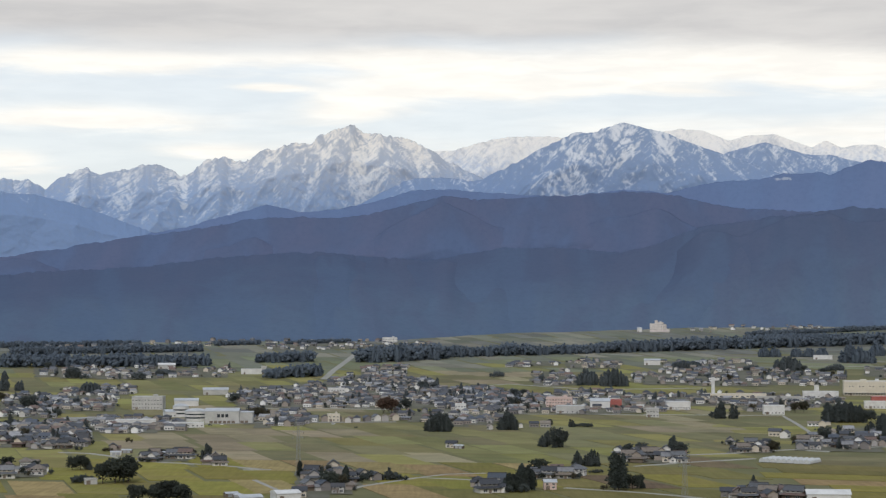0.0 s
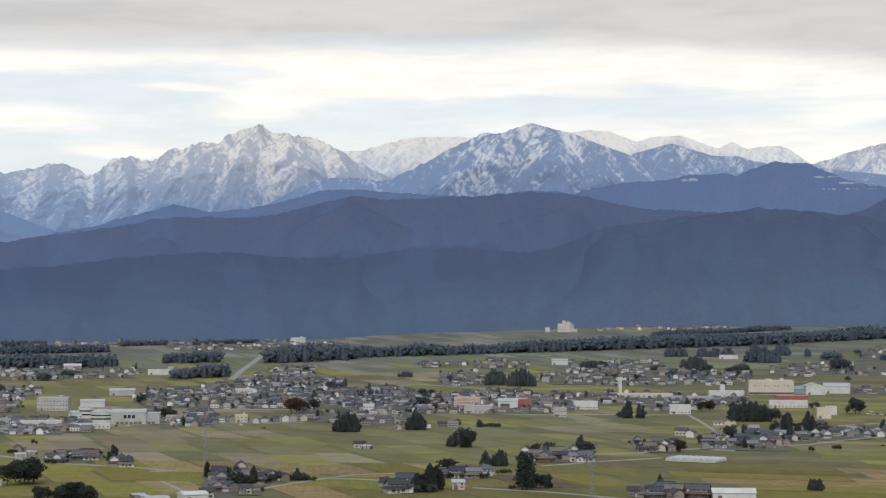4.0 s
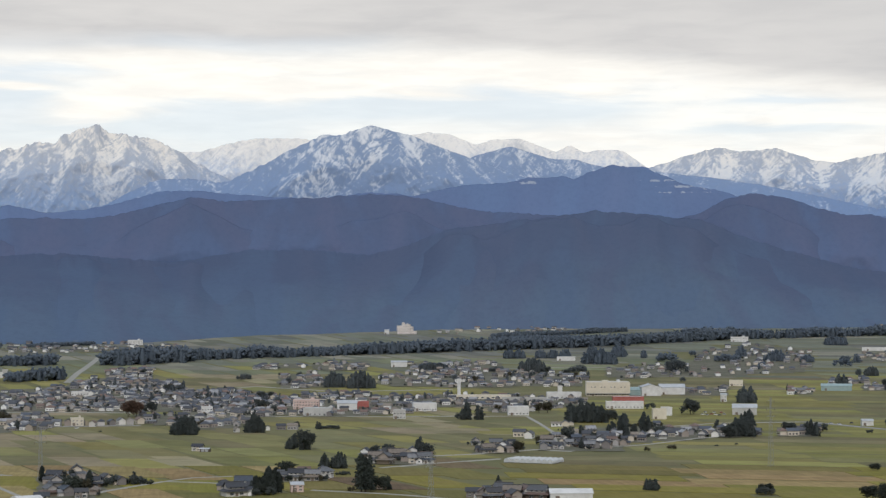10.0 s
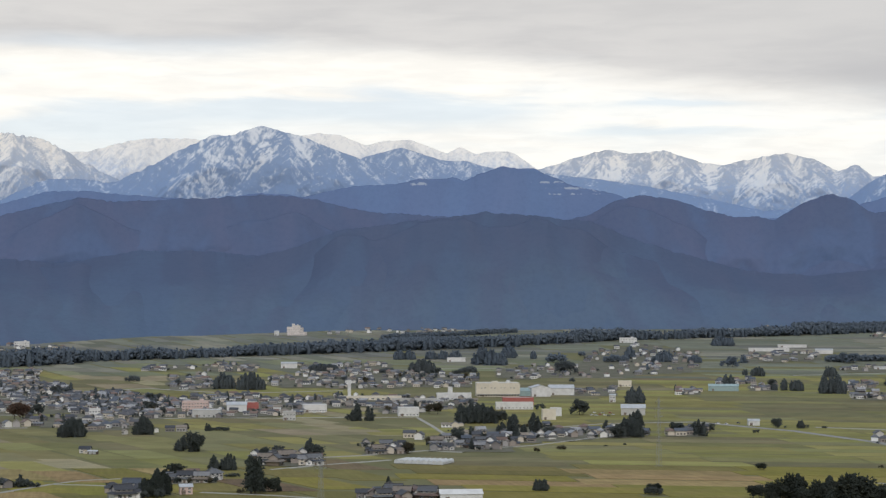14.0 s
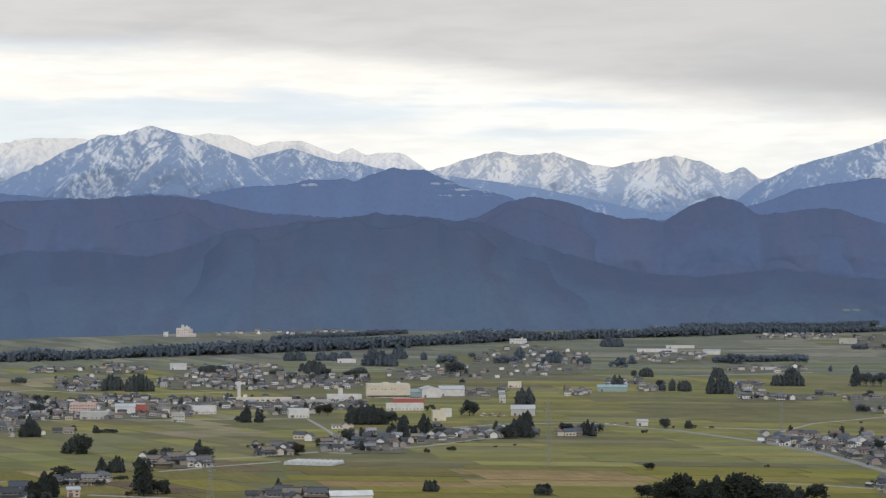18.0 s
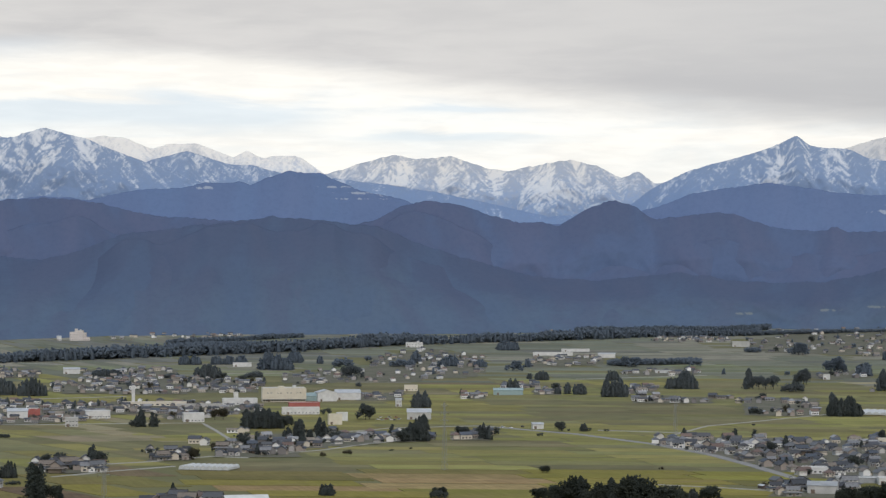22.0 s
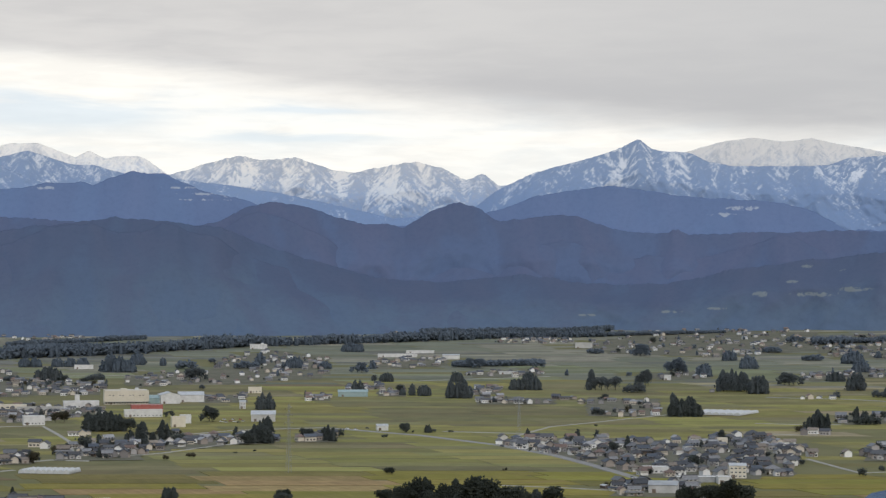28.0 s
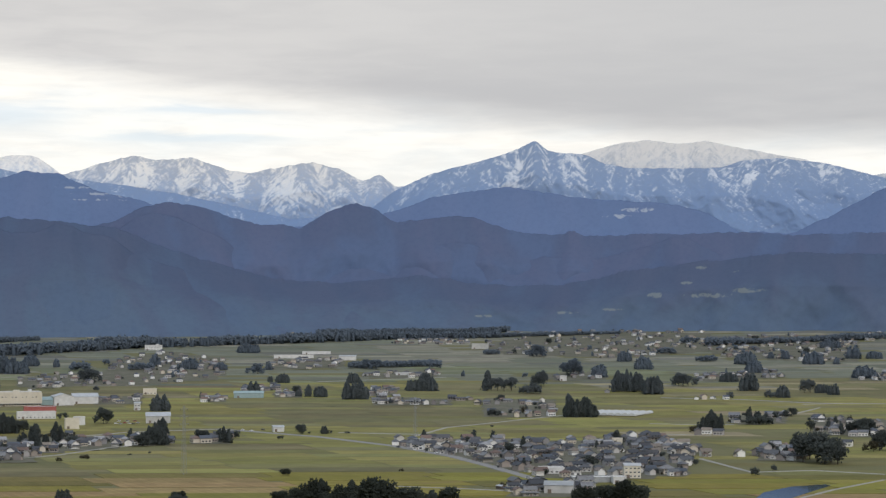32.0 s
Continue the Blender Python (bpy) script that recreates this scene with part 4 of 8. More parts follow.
def leaf_material(name, dark, light, vary=0.5):
    m, t, b = material(name, 0.8)
    b.inputs["Specular IOR Level"].default_value = 0.03
    p = world_place(t)
    f = math_node(t, "ADD", math_node(t, "MULTIPLY", noise_node(t, p, 0.35, 3.0, 0.6), 0.6), math_node(t, "MULTIPLY", t.nodes.new("ShaderNodeNewGeometry").outputs["Random Per Island"], 0.4))
    c = mix_rgb(t, smooth(t, f, 0.3, 0.75), dark, light)
    h = t.nodes.new("ShaderNodeHueSaturation")
    t.links.new(math_node(t, "MULTIPLY_ADD", object_random(t), vary, 1 - vary / 2), h.inputs["Value"])
    t.links.new(c, h.inputs["Color"])
    t.links.new(h.outputs[0], b.inputs["Base Color"])
    through_leaf = t.nodes.new("ShaderNodeBsdfTranslucent")
    t.links.new(h.outputs[0], through_leaf.inputs["Color"])
    both = t.nodes.new("ShaderNodeMixShader")
    both.inputs[0].default_value = 0.42
    t.links.new(b.outputs[0], both.inputs[1])
    t.links.new(through_leaf.outputs[0], both.inputs[2])
    t.links.new(both.outputs[0], t.nodes["Material Output"].inputs["Surface"])
    return m


M_CEDAR = leaf_material("cedar_foliage", (0.052, 0.061, 0.056), (0.064, 0.074, 0.064))
M_BROAD = leaf_material("evergreen_foliage", (0.054, 0.062, 0.054), (0.070, 0.079, 0.064))
M_AUTUMN = leaf_material("autumn_foliage", (0.085, 0.062, 0.050), (0.145, 0.090, 0.066))
M_BROWNING = leaf_material("browning_foliage", (0.075, 0.070, 0.052), (0.12, 0.108, 0.072))
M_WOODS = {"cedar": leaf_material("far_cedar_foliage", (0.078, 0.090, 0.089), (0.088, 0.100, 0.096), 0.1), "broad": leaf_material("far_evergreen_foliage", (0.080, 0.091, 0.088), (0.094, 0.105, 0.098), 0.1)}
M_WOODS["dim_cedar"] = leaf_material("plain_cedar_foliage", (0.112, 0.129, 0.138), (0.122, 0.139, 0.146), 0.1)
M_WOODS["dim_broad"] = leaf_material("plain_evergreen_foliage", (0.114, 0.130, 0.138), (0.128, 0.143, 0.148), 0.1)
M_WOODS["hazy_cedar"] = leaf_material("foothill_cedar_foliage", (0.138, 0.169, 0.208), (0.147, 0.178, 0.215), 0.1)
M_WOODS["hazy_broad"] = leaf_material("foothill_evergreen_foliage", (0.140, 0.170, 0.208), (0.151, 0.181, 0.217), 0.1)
M_WOODS["shrub"] = M_WOODS["broad"]
M_BARK = weathered("bark", (0.06, 0.045, 0.035), (0.10, 0.08, 0.06), 1.5, 0.95)
LEAF = {"cedar": M_CEDAR, "broad": M_BROAD, "autumn": M_AUTUMN, "browning": M_BROWNING, "shrub": M_BROAD}


def spray(verts, faces, c, out, side, s):
    """One bent spray of leaves: four faces round a rib."""
    up = np.cross(side, out)
    k = len(verts)
    verts += [tuple(c - side * s * 0.6 - out * s * 0.2), tuple(c + up * s * 0.5), tuple(c + side * s * 0.6 - out * s * 0.2), tuple(c + out * s * 0.9 - up * s * 0.25), tuple(c - up * s * 0.55)]
    faces += [(k, k + 3, k + 1), (k + 1, k + 3, k + 2), (k, k + 4, k + 3), (k + 4, k + 2, k + 3)]


def crown_arrays(shape, height, width, clumps, seed, size):
    """The leaf sprays of a crown over uneven inner masses: a cedar is one ragged column, other trees are several heads."""
    rng = np.random.default_rng(seed)
    verts, faces = [], []
    heads = []
    if shape == "cedar":
        tops = [(0.0, 0.0, 1.0, 1.0)] + ([(rng.uniform(-0.16, 0.16), rng.uniform(-0.16, 0.16), rng.uniform(0.72, 0.9), 0.75)] if rng.random() < 0.7 else [])
        for ox, oy, tall, wid in tops:
            n, rings = (8, 7) if clumps > 60 else (6, 5)
            k0 = len(verts)
            prof = lambda h: max(0.0, 1 - h ** 2.3) ** 0.75 * min(1.0, 0.62 + 1.5 * h)
            ph = rng.uniform(0, 6.28, 4)
            wob = lambda h, a: 1 + 0.22 * math.sin(a * 2 + ph[0] + h * 9) + 0.16 * math.sin(a * 3 + ph[1] - h * 14)
            for i in range(rings + 1):
                h = i / rings
                for k in range(n):
                    a = k / n * 6.2832 + i * 0.4
                    r = max(0.01, prof(h)) * wob(h, a) * width * wid / 2 * rng.uniform(0.58, 0.88)
                    verts.append((ox + r * math.cos(a), oy + r * math.sin(a), tall * (0.08 + 0.9 * h)))
            for i in range(rings):
                for k in range(n):
                    faces.append((k0 + i * n + k, k0 + i * n + (k + 1) % n, k0 + (i + 1) * n + (k + 1) % n, k0 + (i + 1) * n + k))
            for _ in range(int(clumps * tall / len(tops))):
                h, a = rng.random(), rng.uniform(0, 6.2832)
                r = max(0.015, prof(h)) * wob(h, a) * width * wid / 2 * rng.uniform(0.8, 1.12)
                c = np.array((ox + r * math.cos(a), oy + r * math.sin(a), tall * (0.08 + 0.92 * h)))
                out = np.array((math.cos(a), math.sin(a), rng.uniform(-0.6, 0.3)))
                out /= np.linalg.norm(out)
                side = np.cross(out, (0, 0, 1.0)) + rng.normal(0, 0.3, 3)
                spray(verts, faces, c, out, side / np.linalg.norm(side), size * rng.uniform(0.6, 1.35))
    else:
        heads = [(0.0, 0.0, 0.52, 0.34)]
        for i in range(8):
            a = i * 2.4 + rng.uniform(-0.5, 0.5)
            q = rng.uniform(0.35, 0.62)
            heads.append((q * width / 2 * math.cos(a) * 1.1, q * width / 2 * math.sin(a) * 1.1, rng.uniform(0.26, 0.8), rng.uniform(0.16, 0.27)))
        ico = [(0, 0, 1)] + [(math.cos(k * 1.2566) * 0.894, math.sin(k * 1.2566) * 0.894, 0.447) for k in range(5)] + [(math.cos(k * 1.2566 + 0.628) * 0.894, math.sin(k * 1.2566 + 0.628) * 0.894, -0.447) for k in range(5)] + [(0, 0, -1)]
        tri = [(0, k + 1, (k + 1) % 5 + 1) for k in range(5)] + [(k + 1, k + 6, (k + 1) % 5 + 1) for k in range(5)] + [((k + 1) % 5 + 1, k + 6, (k + 1) % 5 + 6) for k in range(5)] + [(11, (k + 1) % 5 + 6, k + 6) for k in range(5)]
        for x, y, z, r in heads:
            wide = r * width / 0.85
            k0 = len(verts)
            verts += [(x + p[0] * wide * rng.uniform(0.45, 0.78), y + p[1] * wide * rng.uniform(0.45, 0.78), z + p[2] * r * rng.uniform(0.45, 0.78)) for p in ico]
            faces += [tuple(q + k0 for q in t) for t in tri]
        share = sum(r * r for *_, r in heads)
        for x, y, z, r in heads:
            wide = r * width / 0.85
            for _ in range(max(2, int(clumps * r * r / share))):
                out = rng.normal(0, 1, 3)
                out[2] = abs(out[2]) if rng.random() < 0.65 else out[2]
                out /= np.linalg.norm(out)
                c = np.array((x, y, z)) + out * np.array((wide, wide, r)) * rng.uniform(0.8, 1.12)
                side = np.cross(out, rng.normal(0, 1, 3))
                spray(verts, faces, c, out, side / np.linalg.norm(side), size * rng.uniform(0.6, 1.35))
    return verts, faces


def trunk_mesh(height, radius):
    """A tapered trunk with a flared foot and four short limbs."""
    verts, faces = [], []

    def tube(a, b, ra, rb):
        a, b = Vector(a), Vector(b)
        ax = (b - a).normalized()
        s = ax.orthogonal().normalized()
        t2 = ax.cross(s)
        k = len(verts)
        for p, r in ((a, ra), (b, rb)):
            for i in range(6):
                q = p + (s * math.cos(i * 1.0472) + t2 * math.sin(i * 1.0472)) * r
                verts.append(tuple(q))
        for i in range(6):
            faces.append((k + i, k + (i + 1) % 6, k + 6 + (i + 1) % 6, k + 6 + i))

    tube((0, 0, -0.4), (0, 0, height * 0.08), radius * 1.5, radius)
    tube((0, 0, height * 0.08), (0, 0, height * 0.8), radius, radius * 0.3)
    for i in range(4):
        a = i * 1.7
        tube((0, 0, height * (0.2 + 0.1 * i)), (height * 0.16 * math.cos(a), height * 0.16 * math.sin(a), height * (0.3 + 0.1 * i)), radius * 0.35, radius * 0.1)
    me = bpy.data.meshes.new("trunk")
    me.from_pydata(verts, [], faces)
    me.materials.append(M_BARK)
    return me


TREE_KINDS = {}
TREE_TEXT = {"cedar": "tall dark green cedar beside fields and houses", "broad": "dense rounded evergreen tree with dark leaves",
             "autumn": "rounded tree in red-brown autumn leaf", "browning": "thin rounded tree with browning leaves",
             "shrub": "low rounded dark green garden shrub"}


def make_tree_kinds():
    for kind, shape, w, n, size in (("cedar", "cedar", 0.34, 460, 0.055), ("cedar", "cedar", 0.28, 440, 0.05), ("cedar", "cedar", 0.38, 480, 0.06), ("cedar", "cedar", 0.31, 440, 0.055),
                                    ("broad", "broad", 0.85, 460, 0.075), ("broad", "broad", 0.75, 460, 0.075), ("broad", "broad", 1.0, 480, 0.08),
                                    ("autumn", "broad", 0.9, 460, 0.07), ("browning", "broad", 0.9, 320, 0.07), ("shrub", "broad", 1.25, 200, 0.11)):
        seed = 40 + sum(len(v) for v in TREE_KINDS.values())
        vs, fs = crown_arrays(shape, 1.0, w, n, seed, size)
        me = bpy.data.meshes.new("crown")
        me.from_pydata(vs, [], fs)
        me.materials.append(LEAF[kind])
        TREE_KINDS.setdefault(kind, []).append((me, trunk_mesh(1.0, 0.022)))


make_tree_kinds()
PLANTED, FAR_CROWNS, TAKEN = [], {}, []
# the broad road that climbs towards the hills stays clear of houses
for step_ in range(60):
    kerb = Vector(spot(-3.49, 2741)[:2]).lerp(Vector(spot(-2.50, 3352)[:2]), step_ / 59)
    TAKEN.append((kerb.x, kerb.y, 9.0))


def tree(x, y, height, kind, rnd, group):
    """Note a tree; plant_trees() stands the nearest ones singly and joins the rest."""
    TAKEN.append((x, y, height * 0.14))
    PLANTED.append((math.hypot(x, y), x, y, height, kind, group))


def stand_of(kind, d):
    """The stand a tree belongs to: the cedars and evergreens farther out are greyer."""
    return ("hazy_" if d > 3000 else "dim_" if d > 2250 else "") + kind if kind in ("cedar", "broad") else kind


def plant_trees():
    rnd = random.Random(12)
    PLANTED.sort(key=lambda q: -q[3] / q[0])
    room = {"cedar": 165, "broad": 120, "autumn": 5, "browning": 10, "shrub": 60}
    for d, x, y, height, kind, group in PLANTED:
        room[kind] -= 1
        if room[kind] < 0:
            FAR_CROWNS.setdefault(stand_of(kind, d), []).append((x, y, height))
            continue
        crown, trunk = rnd.choice(TREE_KINDS[kind])
        top = new("shrub" if kind == "shrub" else "tree")
        top.matrix_world = Matrix.LocRotScale((x, y, ground_z(d)), Euler((rnd.uniform(-0.03, 0.03), rnd.uniform(-0.03, 0.03), rnd.uniform(0, 6.28))),
                                              (height * rnd.uniform(0.88, 1.15), height * rnd.uniform(0.88, 1.15), height))
        tagged(top, TREE_TEXT[kind], "tree" if kind != "shrub" else "shrub", group)
        leaves = new("crown", crown)
        leaves.parent = top
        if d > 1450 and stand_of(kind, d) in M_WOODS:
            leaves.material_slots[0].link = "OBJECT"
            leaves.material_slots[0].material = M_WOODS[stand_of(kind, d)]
        new("trunk", trunk).parent = top


def grove(b, d, width, height, kind="cedar", depth=None, group="farmstead grove"):
    """Trees standing close together: width across the view, height of the tallest, both in metres."""
    rnd = random.Random(int(b * 997 + d * 13))
    depth = depth or min(width, 26) * 0.7
    gap = height * {"cedar": 0.17, "broad": 0.42, "autumn": 0.5, "browning": 0.5, "shrub": 0.8}[kind]
    n = max(1, round(width / gap))
    rows_ = max(1, round(depth / gap / 1.6)) if n > 2 else 1
    c = spot(b, d)
    side = Vector((math.cos(radians(b)), -math.sin(radians(b))))
    back_ = Vector((math.sin(radians(b)), math.cos(radians(b))))
    for r in range(rows_):
        for i in range(n):
            edge_ = 1 - 0.32 * abs(2 * (i + 0.5) / n - 1) ** 2 if n > 2 else 1
            f = (i + 0.5) / n - 0.5
            q = Vector(c[:2]) + side * (f * width * 0.86 + rnd.uniform(-0.3, 0.3) * gap) + back_ * ((r + rnd.uniform(-0.3, 0.3)) * depth / max(1, rows_))
            tree(q.x, q.y, height * edge_ * rnd.uniform(0.66, 1.05), kind, rnd, group)


def belt(b0, d0, b1, d1, height, depth, kind="cedar"):
    """A long distant shelter wood between two places."""
    rnd = random.Random(int(b0 * 331 + d0))
    p, q = spot(b0, d0), spot(b1, d1)
    length = (q - p).length
    n = int(length / (height * 0.19))
    for i in range(n):
        f = (i + rnd.random()) / n
        tall = 0.60 + 0.62 * float(fractal(f * length / 60, b0, 3, 3))
        for r in range(2):
            c = p.lerp(q, f)
            back_ = Vector((c.x, c.y)).normalized()
            k = Vector(c[:2]) + back_ * (r * height * 0.9 + rnd.uniform(-0.8, 0.8) * height)
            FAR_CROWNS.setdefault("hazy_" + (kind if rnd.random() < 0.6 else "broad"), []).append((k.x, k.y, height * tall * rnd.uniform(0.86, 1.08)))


grove(-9.44, 1313, 23, 21, "broad")
grove(-9.28, 1329, 15, 17, "broad")
grove(-10.39, 1317, 16, 6, "broad")
grove(-10.48, 1423, 13, 12, "broad")
grove(-10.20, 1421, 3, 8)
grove(-8.00, 1190, 21, 14, "broad")
grove(-8.88, 1193, 8, 11, "broad")
grove(-7.59, 1182, 7, 14, "broad")
grove(-6.87, 1499, 8, 14)
grove(-6.36, 1487, 4, 7)
grove(-10.18, 2479, 27, 16)
grove(-12.58, 2549, 12, 25)
grove(-12.16, 2546, 12, 16)
grove(-11.84, 2190, 15, 16, "broad")
grove(-11.19, 2072, 17, 13, "broad")
grove(-8.80, 2757, 21, 13, "broad")
grove(-8.06, 2838, 33, 11, "broad")
grove(-10.66, 2790, 24, 16, "broad")
grove(-10.34, 2765, 13, 10, "broad")
grove(-5.40, 2007, 29, 13, "browning")
grove(-1.68, 2102, 21, 18, "autumn")
grove(-1.19, 2131, 14, 15, "broad")
grove(-0.10, 1811, 24, 18)
grove(-0.46, 1819, 4, 12)
grove(1.88, 1835, 18, 17)
grove(3.39, 1618, 14, 17, "broad")
grove(3.31, 1618, 8, 16)
grove(3.01, 1623, 4, 14)
grove(2.86, 1630, 4, 11)
grove(3.75, 1880, 5, 10)
grove(3.09, 1913, 6, 7)
grove(4.08, 1880, 22, 4, "shrub")
grove(8.04, 2027, 12, 18)
grove(8.41, 2028, 9, 19)
grove(7.83, 2026, 8, 9, "broad")
grove(10.29, 2142, 15, 12, "browning")
grove(11.55, 1984, 46, 21)
grove(11.08, 2007, 9, 20)
grove(12.19, 1988, 14, 14, "broad")
grove(12.58, 1793, 8, 22)
grove(12.26, 1821, 7, 13)
grove(6.66, 1543, 7, 17)
grove(6.85, 1543, 3, 11)
grove(5.06, 1254, 9, 24)
grove(5.25, 1262, 4, 17)
grove(5.60, 1262, 7, 10, "broad")
grove(4.70, 1253, 4, 5, "browning")
grove(5.79, 1270, 3, 5)
grove(2.32, 1250, 11, 18)
grove(1.91, 1250, 8, 12)
grove(2.53, 1250, 4, 14)
grove(2.16, 1235, 18, 7, "broad")
grove(3.91, 1431, 7, 12)
grove(4.31, 1432, 11, 13)
grove(5.48, 1562, 5, 6, "broad")
grove(4.45, 1376, 12, 3, "shrub")
grove(-2.12, 1321, 15, 7, "broad")
grove(-1.51, 1320, 15, 6, "broad")
grove(-1.55, 1320, 3, 11)
grove(-3.44, 1374, 8, 8, "broad")
grove(-1.14, 1320, 9, 4, "shrub")
grove(4.21, 2625, 30, 23)
grove(4.97, 2603, 41, 24)
grove(7.07, 2995, 52, 12)
grove(1.58, 2786, 24, 10, "broad")
grove(9.28, 3261, 19, 17)
grove(9.60, 3262, 19, 17)
grove(10.21, 3265, 19, 17)
grove(10.56, 3266, 19, 17)
grove(10.93, 3268, 19, 17)
grove(9.97, 2957, 44, 22)
grove(11.29, 2939, 34, 12, "broad")
grove(11.80, 3142, 42, 29)
grove(12.46, 3301, 29, 19)
grove(8.93, 2952, 26, 9, "broad")
grove(-0.53, 2506, 12, 13)
grove(9.16, 1587, 6, 4, "broad")
grove(9.63, 1607, 7, 5, "broad")
grove(10.12, 1706, 6, 6, "browning")
grove(-9.69, 1589, 9, 4, "browning")
grove(-9.08, 1688, 6, 5, "browning")
grove(-10.49, 1605, 6, 6, "broad")
grove(0.35, 1945, 11, 8, "browning")
grove(-2.54, 1861, 3, 2, "shrub")
belt(-12.71, 3046, -6.79, 3045, 23, 60)
belt(-12.40, 3327, -6.96, 3387, 15, 40)
belt(-5.41, 3118, -3.77, 3141, 20, 40)
belt(-5.16, 2768, -3.60, 2815, 19, 40)
belt(-2.54, 3114, 0.10, 3191, 27, 50)
belt(-12.72, 3489, -8.74, 3529, 12, 40)
belt(8.77, 3752, 12.72, 3934, 11, 30)
belt(-6.63, 3523, -5.33, 3549, 10, 30)
belt(-4.67, 3547, -2.70, 3601, 8, 30)
grove(19.76, 1235, 14, 12, "broad")
grove(20.25, 1206, 16, 14, "broad")
grove(20.66, 1205, 17, 21, "broad")
grove(20.80, 1199, 6, 24)
grove(21.31, 1187, 20, 18, "broad")
grove(21.72, 1187, 16, 23, "broad")
grove(21.66, 1181, 5, 27)
grove(22.30, 1186, 20, 18, "broad")
grove(22.52, 1186, 14, 21, "broad")
grove(22.40, 1180, 4, 25)
grove(23.04, 1186, 20, 17, "broad")
grove(23.53, 1217, 14, 10, "broad")
grove(24.02, 1238, 7, 9)
grove(24.43, 1231, 9, 11, "broad")
grove(28.46, 1220, 15, 13, "broad")
grove(29.27, 1221, 18, 15, "broad")
grove(29.76, 1215, 16, 17, "broad")
grove(30.58, 1813, 5, 5, "broad")
grove(32.16, 1971, 20, 23)
grove(31.80, 1987, 11, 19)
grove(31.61, 1969, 8, 8, "browning")
grove(33.50, 2106, 34, 11, "broad")
grove(33.19, 2142, 6, 19)
grove(33.43, 2163, 7, 16)
grove(33.93, 2205, 6, 11, "broad")
grove(35.09, 1600, 30, 28, "broad")
grove(35.48, 1579, 20, 20, "broad")
grove(34.77, 1636, 14, 22, "broad")
grove(33.33, 1460, 5, 7, "broad")
grove(33.89, 1504, 5, 6, "broad")
grove(36.28, 1977, 23, 21, "broad")
grove(36.94, 1742, 18, 20, "broad")
grove(36.56, 1725, 11, 11, "browning")
grove(28.35, 2223, 42, 22)
grove(28.02, 2263, 9, 29)
grove(25.83, 2239, 17, 9, "broad")
grove(25.92, 2725, 52, 24, "broad")
grove(25.62, 2725, 11, 28)
grove(27.15, 2822, 31, 26, "broad")
grove(26.90, 2667, 35, 15, "broad")
grove(28.09, 3074, 32, 25, "broad")
grove(28.88, 3025, 24, 23)
grove(29.69, 2708, 47, 33)
grove(30.43, 2663, 28, 26)
grove(30.18, 3209, 28, 24)
grove(31.32, 2845, 46, 20, "broad")
grove(32.62, 2935, 30, 15)
grove(33.20, 2744, 27, 27)
grove(33.34, 3140, 27, 22)
grove(32.63, 2580, 10, 12, "broad")
grove(34.14, 2610, 17, 18)
grove(34.86, 2717, 20, 22, "broad")
grove(35.26, 2708, 23, 14)
grove(35.58, 2675, 14, 17)
grove(33.82, 2608, 18, 11, "broad")
grove(36.45, 3028, 38, 21)
grove(16.17, 2340, 22, 23)
grove(14.49, 2129, 22, 17, "broad")
grove(12.55, 1841, 7, 17)
grove(13.30, 1836, 12, 22)
grove(12.90, 1839, 5, 11)
grove(13.37, 2213, 10, 10, "broad")
grove(15.97, 1791, 29, 17)
grove(16.18, 1894, 13, 19)
grove(15.61, 1778, 10, 11, "broad")
grove(18.07, 1813, 9, 18)
grove(17.36, 1848, 7, 10, "broad")
grove(13.69, 1818, 16, 10, "broad")
grove(20.24, 1932, 11, 11, "broad")
grove(20.88, 1939, 6, 10)
grove(21.01, 1939, 7, 6, "broad")
grove(21.56, 1938, 6, 4, "shrub")
grove(19.62, 1857, 6, 5, "shrub")
grove(20.44, 1940, 4, 3, "shrub")
grove(19.75, 1447, 6, 5, "shrub")
grove(23.13, 1478, 4, 3, "browning")
grove(14.01, 1629, 9, 4, "browning")
grove(13.30, 1602, 6, 5, "browning")
grove(13.38, 1269, 8, 10)
grove(13.54, 1268, 4, 10)
grove(16.67, 1249, 11, 7, "broad")
grove(15.29, 1667, 5, 2, "shrub")
grove(15.85, 1685, 4, 2, "shrub")
grove(25.78, 2045, 4, 3, "shrub")
grove(20.40, 2611, 8, 17)
grove(20.78, 2599, 18, 18)
grove(20.13, 2612, 9, 11)
grove(21.67, 2552, 25, 24)
grove(21.96, 2551, 16, 25)
grove(21.72, 2896, 20, 18)
grove(18.85, 2661, 18, 20)
grove(19.67, 2899, 22, 15)
grove(19.31, 2925, 7, 12)
grove(23.81, 2724, 36, 25)
grove(23.40, 2724, 13, 19)
grove(22.21, 3203, 26, 20, "broad")
grove(24.02, 3228, 28, 19, "broad")
grove(18.85, 3104, 32, 20, "broad")
grove(19.26, 3194, 9, 17)
grove(16.98, 3213, 33, 20)
grove(13.87, 3198, 37, 18, "broad")
grove(14.59, 3327, 14, 15, "broad")
grove(16.00, 3295, 19, 23)
grove(13.20, 3280, 9, 15)
grove(12.10, 3130, 40, 25)
grove(12.49, 3309, 19, 23)
grove(17.87, 3197, 24, 13)
grove(15.60, 3204, 46, 15, "broad")
grove(14.16, 2944, 37, 20, "broad")
grove(14.32, 2750, 10, 8, "broad")
grove(24.93, 3046, 5, 11)
grove(26.74, 3021, 7, 10, "broad")
belt(21.63, 3230, 24.27, 3282, 13, 30, "broad")
grove(27.07, 3501, 46, 22, "broad")
